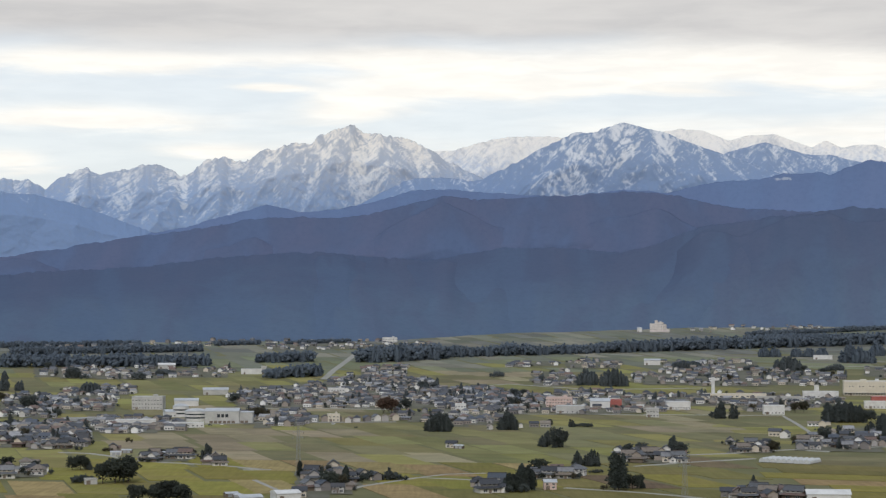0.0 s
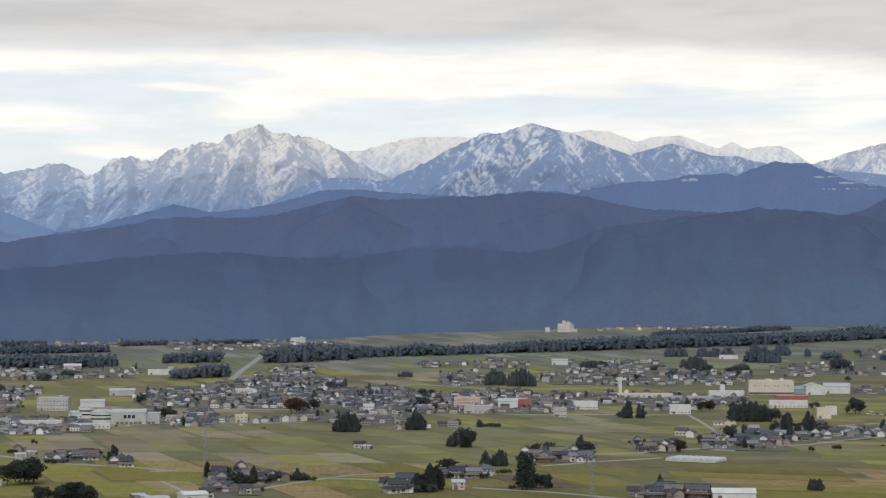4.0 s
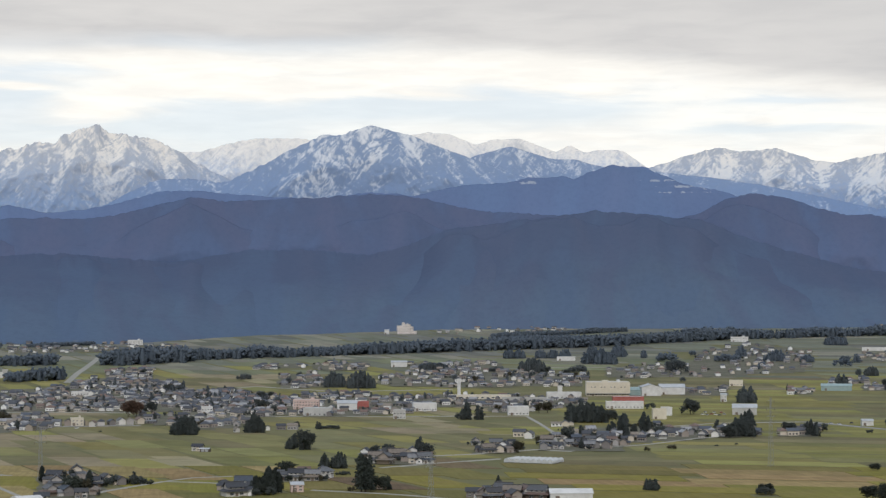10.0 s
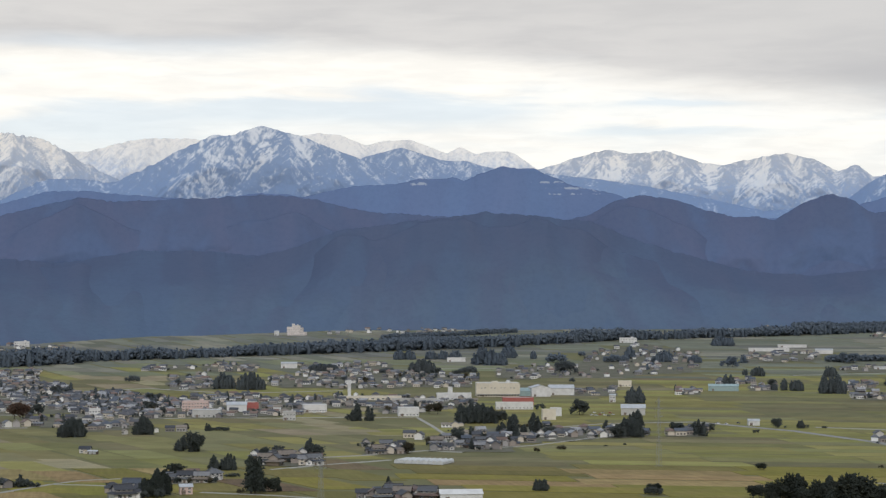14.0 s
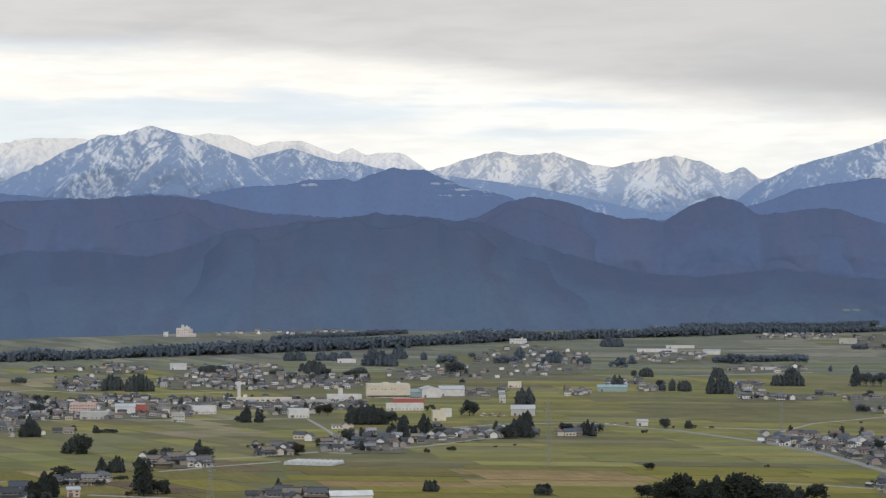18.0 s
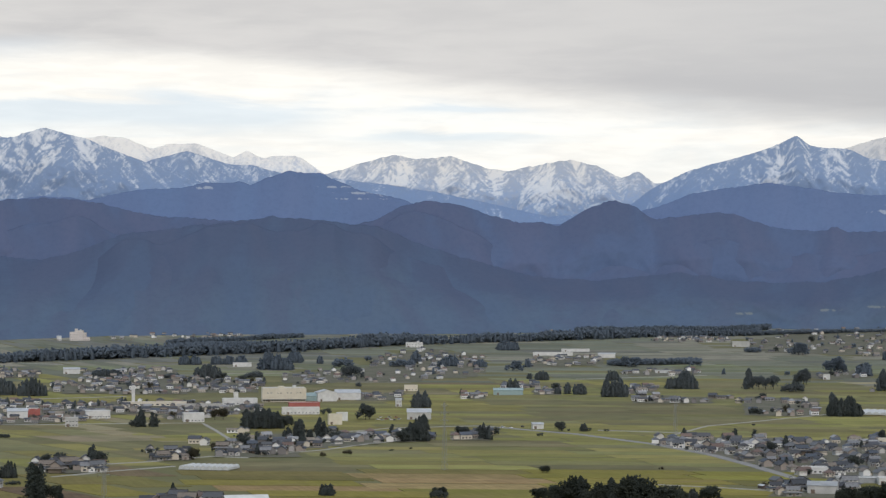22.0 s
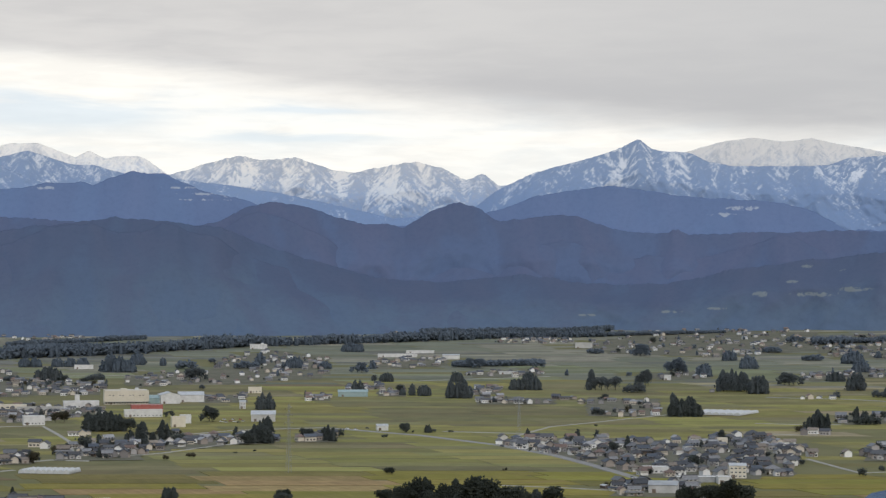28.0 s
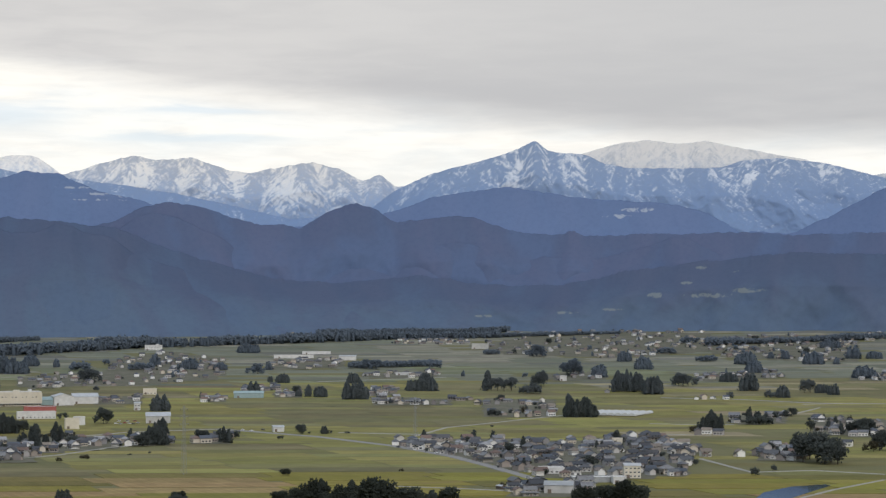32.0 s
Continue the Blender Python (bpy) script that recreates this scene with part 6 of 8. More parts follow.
def finish_villages():
    """Houses too far to walk up to, joined into the town's walls, roofs and windows."""
    walls, roofs, panes = [], [], []
    for x, y, turn, kind, s in FAR_HOUSES:
        w, d, h, rise = ((12, 8, 5.0, 2.8), (9.5, 7.6, 4.7, 2.3), (10.4, 8, 4.7, 2.4), (11, 7, 4.6, 2.2), (7, 5, 3.8, 1.7), (12, 7, 3.0, 1.3))[kind]
        m = Matrix.LocRotScale((x, y, ground_z(math.hypot(x, y)) + 0.1), Euler((0, 0, turn)), (s, s, s))
        put = lambda g: ([m @ Vector(v) for v in g[0]], g[1])
        if kind == 2:
            walls.append(put(box(-w / 2, -d / 2, -0.3, w / 2, d / 2, h)))
            roofs.append(put(hip_roof(w, d, h, rise)))
        else:
            walls.append(put(gable_walls(w, d, h, rise - 0.1)))
            roofs.append(put(gable_roof(w, d, h, rise)))
        if kind == 0:
            roofs.append(put(pent_roof(w, d, 2.9, 2.0, 3.6)))
        for k in range(3):
            q = (k - 1) * w * 0.3
            for z in (0.9, 3.5):
                if z + 1.3 < h:
                    panes.append(put(box(q - 0.9, -d / 2 - 0.05, z, q + 0.9, -d / 2 + 0.05, z + 1.3)))
                    panes.append(put(box(q - 0.9, d / 2 - 0.05, z, q + 0.9, d / 2 + 0.05, z + 1.3)))
    town = new("distant_houses")
    tagged(town, "crowded distant houses with grey tiled roofs", "houses", kind="stuff")
    for name, pieces, mat in (("wall", walls, M_WALLI), ("roof", roofs, M_ROOFI), ("window", panes, M_GLASS)):
        if pieces:
            part(name, mesh_of(name, *joined(*pieces), mat), town)


def block(b, d, w, deep, h, turn, mat, label, category="building", roof="flat", roof_mat=None, rows_=0, cols=0, rise=None, size=(1.7, 1.2)):
    """A larger building; turn: degrees its long front is turned from facing the viewpoint."""
    q = spot(b, d)
    top = new(category.replace(" ", "_"))
    tagged(top, label, category)
    top.matrix_world = Matrix.LocRotScale((q.x, q.y, q.z + 0.1), Euler((0, 0, -radians(b) + radians(turn))), None)
    TAKEN.append((q.x, q.y, 0.5 * deep + 2))
    for k in range(-2, 3):
        o = top.matrix_world @ Vector((k * w / 5, 0, 0))
        TAKEN.append((o.x, o.y, min(w / 5, deep) * 0.6 + 3))
    roof_mat = roof_mat or M_METAL
    if roof == "gable":
        rise = rise or deep * 0.16
        part("wall", mesh_of("wall", *gable_walls(w, deep, h, rise), mat), top)
        part("roof", mesh_of("roof", *gable_roof(w, deep, h, rise, 0.5, 0.2), roof_mat), top)
    elif roof == "end":           # the gable end faces the front
        rise = rise or w * 0.14
        part("wall", mesh_of("wall", *gable_walls(deep, w, h, rise), mat), top, pose(0, 0, 0, 0, 0, 90))
        part("roof", mesh_of("roof", *gable_roof(deep, w, h, rise, 0.5, 0.2), roof_mat), top, pose(0, 0, 0, 0, 0, 90))
    elif roof == "arch":
        part("wall", mesh_of("wall", *box(-w / 2, -deep / 2, -0.3, w / 2, deep / 2, h), mat), top)
        n, rise = 10, rise or deep * 0.12
        prof = [(-deep / 2 - 0.4 + (deep + 0.8) * i / n, h + rise * math.sin(math.pi * i / n)) for i in range(n + 1)]
        v = [(x, y, z + o) for x in (-w / 2 - 0.4, w / 2 + 0.4) for o in (0.0, 0.2) for y, z in prof]
        m = n + 1
        f = [(i, i + 1, 2 * m + i + 1, 2 * m + i) for i in range(n)] + [(m + i, 3 * m + i, 3 * m + i + 1, m + i + 1) for i in range(n)]
        f += [(i, m + i, m + i + 1, i + 1) for i in range(n)] + [(2 * m + i, 2 * m + i + 1, 3 * m + i + 1, 3 * m + i) for i in range(n)]
        f += [tuple(range(n + 1)), tuple(2 * m + i for i in range(n + 1))]
        part("roof", mesh_of("roof", v, f, roof_mat), top)
    else:
        part("wall", mesh_of("wall", *box(-w / 2, -deep / 2, -0.3, w / 2, deep / 2, h), mat), top)
        par = joined(box(-w / 2 - 0.2, -deep / 2 - 0.2, h, w / 2 + 0.2, -deep / 2 + 0.3, h + 0.7), box(-w / 2 - 0.2, deep / 2 - 0.3, h, w / 2 + 0.2, deep / 2 + 0.2, h + 0.7),
                     box(-w / 2 - 0.2, -deep / 2 + 0.3, h, -w / 2 + 0.3, deep / 2 - 0.3, h + 0.7), box(w / 2 - 0.3, -deep / 2 + 0.3, h, w / 2 + 0.2, deep / 2 - 0.3, h + 0.7))
        part("parapet", mesh_of("parapet", *par, mat), top)
        part("roof", mesh_of("roof", *box(-w / 2 + 0.3, -deep / 2 + 0.3, h, w / 2 - 0.3, deep / 2 - 0.3, h + 0.15), roof_mat), top)
        if rows_ >= 2:
            part("stair_head", mesh_of("stair_head", *box(w * 0.16, -2, h, w * 0.30, 3, h + 2.6), mat), top)
    me = WINDOWS[size]
    for r in range(rows_):
        for k in range(cols):
            part("window", me, top, pose((k + 0.5) / cols * w - w / 2, -deep / 2 - 0.01, 0.9 + r * (h - 0.6) / max(1, rows_)))
    part("door", mesh_of("door", *box(-w * 0.38, -deep / 2 - 0.08, -0.1, -w * 0.38 + 2.6, -deep / 2, 2.6), M_DOOR), top)
    return top


def stand(b, d, turn, name, label, category, w, deep):
    """An Empty at the base of a larger building, facing the viewpoint; its ground is kept free of houses."""
    q = spot(b, d)
    top = new(name)
    tagged(top, label, category)
    top.matrix_world = Matrix.LocRotScale((q.x, q.y, q.z + 0.1), Euler((0, 0, -radians(b) + radians(turn))), None)
    for k in range(-2, 3):
        o = top.matrix_world @ Vector((k * w / 5, 0, 0))
        TAKEN.append((o.x, o.y, min(w / 5, deep) * 0.6 + 3))
    return top


def drum_hall(b, d, w, deep, h, label):
    """A hall with a bowed front in bands of wall and dark glass under a shallow domed roof."""
    top = stand(b, d, 0, "hall", label, "hall", w, deep)
    n = 28
    ring = lambda k, z: [(w / 2 * k * math.cos(i / n * 6.2832), deep / 2 * k * math.sin(i / n * 6.2832), z) for i in range(n)]
    tube = lambda rings: ([p for r in rings for p in r], [(a * n + i, a * n + (i + 1) % n, a * n + n + (i + 1) % n, a * n + n + i) for a in range(len(rings) - 1) for i in range(n)])
    for z0, z1, k, mat, name in ((-0.3, 0.26 * h, 1.0, M_WHITE, "wall"), (0.26 * h, 0.42 * h, 0.965, M_GLASS, "window"), (0.42 * h, 0.62 * h, 1.0, M_WHITE, "wall"),
                                 (0.62 * h, 0.76 * h, 0.965, M_GLASS, "window"), (0.76 * h, h, 1.0, M_WHITE, "wall")):
        part(name, mesh_of(name, *tube([ring(0.9, z0), ring(k, z0), ring(k, z1), ring(0.9, z1)]), mat), top)
    v, f = tube([ring(1.03, h), ring(1.03, h + 0.35), ring(0.8, h + 0.16 * h), ring(0.45, h + 0.26 * h), ring(0.02, h + 0.3 * h)])
    part("roof", mesh_of("roof", v, f, M_METAL), top)


def grey_works(b, d, w, h):
    """A broad concrete works: a taller middle with three square windows, a lower wing, loading doors along the foot."""
    top = stand(b, d, -4, "factory", "broad grey concrete works with three square windows and dark loading doors", "factory", w, 30)
    cut = w * 0.22
    part("wall", mesh_of("wall", *box(-w / 2, -13, -0.3, cut, 13, h), M_GREY), top)
    part("wing_wall", mesh_of("wing_wall", *box(cut + 0.003, -11, -0.3, w / 2, 11, h * 0.86), M_GREY), top)
    part("roof", mesh_of("roof", *gable_roof(w * 0.72, 26, h, 2.2, 0.3, 0.3, cx=(cut - w / 2) / 2), M_METAL), top)
    part("wing_roof", mesh_of("wing_roof", *box(cut, -11.4, h * 0.86, w / 2 + 0.4, 11.4, h * 0.86 + 0.5), M_METAL), top)
    for k in range(3):
        x = -w * 0.24 + k * w * 0.085
        part("window", mesh_of("window", *box(x, -13.08, h * 0.48, x + w * 0.062, -12.9, h * 0.76), M_GLASS), top)
    for k in range(9):
        x = -w * 0.40 + k * w * 0.092
        y = -13 if x < cut - 4 else -11
        part("loading_door", mesh_of("loading_door", *box(x, y - 0.08, -0.1, x + w * 0.07, y + 0.1, h * 0.2), M_DOOR), top)
    part("coping", mesh_of("coping", *box(-w / 2 - 0.15, -13.2, h - 0.7, cut + 0.15, -13.003, h + 0.15), M_METAL), top)


def stepped_hotel(b, d, w, h):
    """A cream hotel of stacked blocks with a roof house and a low annexe."""
    top = stand(b, d, -8, "hotel", "pinkish cream hotel with stepped roofs and window rows", "hotel", w, 22)
    for x0, x1, y, z, name in ((-0.5, -0.16, 7, 0.86, "side_block"), (-0.16, 0.32, 9, 1.0, "main_block"), (0.32, 0.5, 6, 0.78, "side_block"), (0.5, 0.72, 5, 0.32, "annexe")):
        p = part(name, mesh_of(name, *box(x0 * w + 0.003, -y, -0.3, x1 * w, y, z * h), M_HOTEL), top)
        part("roof", mesh_of("roof", *box(x0 * w, -y - 0.3, z * h, x1 * w, y + 0.3, z * h + 0.5), M_GREY), top)
        n = max(2, round((x1 - x0) * w / 4))
        for r in range(max(1, int(z * h / 3.4))):
            for k in range(n):
                part("window", WINDOWS[1.7, 1.2], top, pose((x0 + (x1 - x0) * (k + 0.5) / n) * w, -y - 0.01, 1.0 + r * 3.3))
    part("roof_house", mesh_of("roof_house", *box(-0.2 * w, -4, h * 0.86 + 0.5, -0.04 * w, 4, h * 1.2), M_HOTEL), top)
    part("roof_tank", mesh_of("roof_tank", *box(0.1 * w, -3, h + 0.5, 0.18 * w, 3, h + 2.6), M_WHITE), top)


def greenhouse(b, d, spans, wide, length, turn):
    """A row of film tunnels side by side on steel hoops."""
    q = spot(b, d)
    top = new("greenhouse")
    tagged(top, "row of whitish plastic film greenhouse tunnels beside fields", "greenhouse")
    top.matrix_world = Matrix.LocRotScale((q.x, q.y, q.z + 0.1), Euler((0, 0, -radians(b) + radians(turn))), None)
    TAKEN.append((q.x, q.y, spans * wide * 0.5))
    n = 10
    prof = [(wide / 2 * math.cos(math.pi * (1 - i / n)) * 0.97, 0.9 + 2.2 * math.sin(math.pi * i / n)) for i in range(n + 1)]
    prof = [(prof[0][0], 0.0)] + prof + [(prof[-1][0], 0.0)]
    m = len(prof)
    v = [(x, y, z) for y in (-length / 2, length / 2) for x, z in prof]
    f = [(i, i + 1, m + i + 1, m + i) for i in range(m - 1)] + [tuple(range(m))[::-1], tuple(range(m, 2 * m))]
    film = mesh_of("tunnel", v, f, M_FILM)
    hoops = []
    for k in range(int(length / 4) + 1):
        y = -length / 2 + k * 4
        for i in range(m - 1):
            (xa, za), (xb, zb) = prof[i], prof[i + 1]
            hoops.append(([(xa, y - 0.04, za + 0.03), (xb, y - 0.04, zb + 0.03), (xb, y + 0.04, zb + 0.03), (xa, y + 0.04, za + 0.03)], [(0, 1, 2, 3)]))
    ribs = mesh_of("hoops", *joined(*hoops), M_GALV)
    for s in range(spans):
        t = part("tunnel", film, top, pose((s - (spans - 1) / 2) * wide, 0, 0))
        part("hoops", ribs, t)
    return top


def strut(a, b, r):
    a, b = Vector(a), Vector(b)
    ax = (b - a).normalized()
    s = ax.orthogonal().normalized() * r
    t = ax.cross(s)
    v = [p + o for p in (a, b) for o in (s, t, -s, -t)]
    return [tuple(q) for q in v], [(i, (i + 1) % 4, 4 + (i + 1) % 4, 4 + i) for i in range(4)]


def pylon(b, d, h, turn=25):
    """A lattice power pylon with three pairs of arms."""
    q = spot(b, d)
    top = new("power_pylon")
    tagged(top, "grey steel lattice power pylon standing in fields", "pylon", "line of pylons")
    top.matrix_world = Matrix.LocRotScale((q.x, q.y, q.z), Euler((0, 0, radians(turn))), None)
    half = lambda z: 1.1 * (1 - z / h) + 0.45
    for sx, sy in ((-1, -1), (1, -1), (1, 1), (-1, 1)):
        part("leg", mesh_of("leg", *strut((sx * half(0), sy * half(0), -0.5), (sx * half(h), sy * half(h), h), 0.07), M_GALV), top)
    pieces = []
    z = 0.0
    while z < h - 2:
        z2 = min(h, z + 2.4 * half(z) * 0.8 + 0.8)
        a, c = half(z), half(z2)
        for (x0, y0), (x1, y1) in (((-1, -1), (1, -1)), ((1, -1), (1, 1)), ((1, 1), (-1, 1)), ((-1, 1), (-1, -1))):
            pieces += [strut((x0 * a, y0 * a, z), (x1 * c, y1 * c, z2), 0.04), strut((x1 * a, y1 * a, z), (x0 * c, y0 * c, z2), 0.04)]
        z = z2
    part("bracing", mesh_of("bracing", *joined(*pieces), M_GALV), top)
    for k in range(3):
        z = h * (0.72 + 0.11 * k)
        for s in (-1, 1):
            tip = (s * (4.4 - 0.5 * k), 0, z + 0.4)
            e = half(z)
            part("arm", mesh_of("arm", *joined(strut((s * e, -e, z), tip, 0.07), strut((s * e, e, z), tip, 0.07), strut((s * e, 0, z + 1.5), tip, 0.07)), M_GALV), top)
            part("insulator", mesh_of("insulator", *strut((tip[0], 0, tip[2]), (tip[0], 0, tip[2] - 1.6), 0.13), M_DOOR), top)
    return top


def ribbed_factory(b, d, w, deep, h, turn):
    """A tall cream works with ribs up its front and plant rooms on the roof."""
    top = block(b, d, w, deep, h, turn, M_CREAM, "large cream factory with ribbed facade and roof plant rooms", "factory", rows_=1, cols=16, size=(2.2, 1.6))
    n = 13
    for k in range(n + 1):
        x = -w / 2 + w * k / n
        part("rib", mesh_of("rib", *box(x - 0.8, -deep / 2 - 1.3, 3.2, x + 0.8, -deep / 2, h - 0.6), M_CREAM), top)
    for k in range(n):
        x = -w / 2 + w * (k + 0.5) / n
        if k % 3:
            part("window", WINDOWS[1.7, 1.2], top, pose(x, -deep / 2 - 0.01, h * 0.62))
    part("plant_room", mesh_of("plant_room", *box(-w * 0.12, -4, h, w * 0.02, 5, h + 2.4), M_CREAM), top)
    part("plant_room", mesh_of("plant_room", *box(w * 0.22, -3, h, w * 0.3, 4, h + 3.0), M_WHITE), top)
    part("canopy", mesh_of("canopy", *box(-w / 2, -deep / 2 - 2.5, 2.7, w / 2, -deep / 2, 3.1), M_STEEL), top)
    return top


CAR_PAINT = [weathered("car_paint_" + n, a, c, 0.4, 0.3) for n, a, c in (("white", (0.68, 0.68, 0.67), (0.76, 0.76, 0.75)), ("silver", (0.42, 0.43, 0.44), (0.5, 0.5, 0.51)),
             ("dark", (0.05, 0.052, 0.06), (0.08, 0.08, 0.085)), ("red", (0.30, 0.06, 0.05), (0.36, 0.08, 0.07)))]
M_TYRE = weathered("tyre_rubber", (0.02, 0.02, 0.02), (0.035, 0.035, 0.035), 3.0, 0.9)


def cars_parts():
    """Shared meshes of a small car: hull, cabin, glass band and wheel."""
    prof = [(-1.9, 0.35), (1.9, 0.35), (1.95, 0.75), (1.2, 0.92), (-1.85, 0.95), (-1.95, 0.6)]
    hull_v = [(x, y, z) for y in (-0.78, 0.78) for x, z in prof]
    hull_f = [(0, 1, 2, 3, 4, 5), (11, 10, 9, 8, 7, 6)] + [(i, i + 6, (i + 1) % 6 + 6, (i + 1) % 6) for i in range(6)]
    cab = [(-1.7, 0.93), (1.0, 0.92), (0.35, 1.5), (-1.45, 1.52)]
    cab_v = [(x, y * (0.9 if z > 1 else 1), z) for y in (-0.74, 0.74) for x, z in cab]
    cab_f = [(0, 1, 2, 3), (7, 6, 5, 4)] + [(i, i + 4, (i + 1) % 4 + 4, (i + 1) % 4) for i in range(4)]
    roof_v, roof_f = box(-1.4, -0.62, 1.5, 0.3, 0.62, 1.56)
    n = 10
    wheel_v = [(0.31 * math.cos(6.2832 * i / n), y, 0.31 + 0.31 * math.sin(6.2832 * i / n)) for y in (-0.1, 0.1) for i in range(n)]
    wheel_f = [tuple(range(n)), tuple(range(2 * n - 1, n - 1, -1))] + [(i, i + n, (i + 1) % n + n, (i + 1) % n) for i in range(n)]
    return (hull_v, hull_f), (cab_v, cab_f), (roof_v, roof_f), mesh_of("wheel", wheel_v, wheel_f, M_TYRE)


CAR_HULL, CAR_CAB, CAR_ROOF, CAR_WHEEL = cars_parts()


def car(b, d, turn, paint):
    """A parked car; turn: degrees from lying across the view."""
    q = spot(b, d)
    top = new("car")
    tagged(top, ("white", "silver-grey", "dark", "red")[paint] + " small car parked on open ground", "car", "parked cars")
    top.matrix_world = Matrix.LocRotScale((q.x, q.y, q.z + 0.26), Euler((0, 0, -radians(b) + radians(turn))), None)
    part("body", mesh_of("body", *CAR_HULL, CAR_PAINT[paint]), top)
    part("glasshouse", mesh_of("glasshouse", *CAR_CAB, M_GLASS), top)
    part("roof", mesh_of("roof", *CAR_ROOF, CAR_PAINT[paint]), top)
    for x in (-1.2, 1.25):
        for y in (-0.72, 0.72):
            part("wheel", CAR_WHEEL, top, pose(x, y, 0))


settle(-296, 1372, 0.21, 4, 0.76, "farmstead houses")
settle(-291, 1399, 1.78, 4, 0.85, "farmstead houses")
settle(-281, 1381, 0.55, 4, 0.93, "farmstead houses")
settle(-297, 1354, 1.79, 4, 0.76, "farmstead houses")
settle(-301, 1418, 1.78, 2, 0.98, "farmstead houses")
settle(-298, 1336, 0.22, 0, 1.0, "farmstead houses")
settle(-255, 1532, 0.16, 5, 0.84, "farmstead houses")
settle(-250, 1555, -0.10, 5, 0.78, "farmstead houses")
settle(-265, 1578, 1.74, 3, 0.86, "farmstead houses")
settle(-223, 1478, 0.50, 0, 0.79, "farmstead houses")
settle(-221, 1499, 1.72, 5, 0.77, "farmstead houses")
settle(-206, 1499, 0.14, 0, 0.84, "farmstead houses")
settle(-204, 1532, 0.13, 3, 0.89, "farmstead houses")
settle(-196, 1499, -0.13, 0, 0.9, "farmstead houses")
settle(-218, 1532, 1.45, 5, 0.76, "farmstead houses")
settle(-173, 1447, 1.69, 0, 0.86, "farmstead houses")
settle(-163, 1437, 0.11, 0, 0.78, "farmstead houses")
settle(-170, 1468, 1.69, 0, 0.85, "farmstead houses")
settle(-93, 1328, -0.19, 4, 0.82, "farmstead houses")
settle(-86, 1311, 1.64, 0, 0.9, "farmstead houses")
settle(-78, 1336, 1.37, 3, 0.83, "farmstead houses")
settle(-68, 1320, 0.05, 1, 0.95, "farmstead houses")
settle(-77, 1381, 1.63, 0, 0.99, "farmstead houses")
settle(-86, 1249, -1.15, 0, 0.84, "farmstead houses")
settle(-76, 1249, -1.16, 3, 0.93, "farmstead houses")
settle(-66, 1234, 0.05, 1, 0.79, "farmstead houses")
settle(-88, 1206, 0.07, 1, 0.86, "farmstead houses")
settle(-66, 1354, -1.17, 3, 0.81, "farmstead houses")
settle(-55, 1336, -1.18, 3, 0.87, "farmstead houses")
settle(-45, 1320, -1.19, 1, 0.76, "farmstead houses")
settle(24, 1249, 0.33, 4, 0.87, "farmstead houses")
settle(32, 1272, 1.55, 4, 0.98, "farmstead houses")
settle(36, 1234, -0.29, 4, 0.94, "farmstead houses")
settle(40, 1256, -0.03, 4, 0.97, "farmstead houses")
settle(28, 1234, 0.33, 0, 0.99, "farmstead houses")
settle(66, 1363, 0.30, 3, 0.81, "farmstead houses")
settle(73, 1349, 0.30, 3, 0.77, "farmstead houses")
settle(80, 1341, 1.51, 2, 0.84, "farmstead houses")
settle(93, 1354, -0.33, 2, 0.99, "farmstead houses")
settle(93, 1381, 1.50, 3, 0.83, "farmstead houses")
settle(80, 1381, -0.06, 3, 0.76, "farmstead houses")
settle(140, 1483, -0.09, 0, 0.91, "farmstead houses")
settle(146, 1468, 1.21, 0, 0.98, "farmstead houses")
settle(157, 1499, 0.24, 0, 1.0, "farmstead houses")
settle(167, 1521, -1.33, 3, 0.96, "farmstead houses")
settle(169, 1468, -0.11, 3, 0.97, "farmstead houses")
settle(175, 1468, 0.23, 0, 0.93, "farmstead houses")
settle(174, 1532, 1.46, 0, 0.92, "farmstead houses")
settle(155, 1532, -0.10, 0, 0.8, "farmstead houses")
settle(137, 1532, 1.22, 0, 0.82, "farmstead houses")
settle(232, 1567, -0.15, 4, 0.88, "farmstead houses")
settle(238, 1561, 0.20, 0, 0.87, "farmstead houses")
settle(253, 1615, -0.16, 0, 0.88, "farmstead houses")
settle(257, 1596, 1.15, 0, 0.81, "farmstead houses")
settle(260, 1572, -0.16, 3, 0.82, "farmstead houses")
settle(249, 1567, 1.41, 3, 0.84, "farmstead houses")
settle(290, 1596, 1.39, 3, 0.84, "farmstead houses")
settle(301, 1596, 0.16, 3, 0.82, "farmstead houses")
settle(317, 1627, 0.16, 1, 0.78, "farmstead houses")
settle(325, 1615, 0.15, 0, 0.79, "farmstead houses")
settle(334, 1603, -1.43, 1, 0.83, "farmstead houses")
settle(342, 1596, 1.36, 1, 0.96, "farmstead houses")
settle(358, 1627, 1.09, 4, 0.96, "farmstead houses")
settle(334, 1680, -0.20, 1, 0.82, "farmstead houses")
settle(352, 1721, -0.20, 1, 0.93, "farmstead houses")
settle(358, 1693, -1.43, 4, 0.94, "farmstead houses")
settle(377, 1721, -1.44, 1, 0.78, "farmstead houses")
settle(348, 1765, 1.38, 0, 0.78, "farmstead houses")
settle(370, 1795, 0.15, 0, 0.8, "farmstead houses")
settle(377, 1680, -0.48, 4, 0.81, "farmstead houses")
settle(316, 1653, 1.38, 4, 0.82, "farmstead houses")
settle(357, 1892, -0.19, 5, 0.96, "farmstead houses")
settle(362, 1876, 1.38, 3, 0.96, "farmstead houses")
settle(296, 1750, -0.43, 3, 0.99, "farmstead houses")
settle(301, 1728, 1.14, 3, 0.96, "farmstead houses")
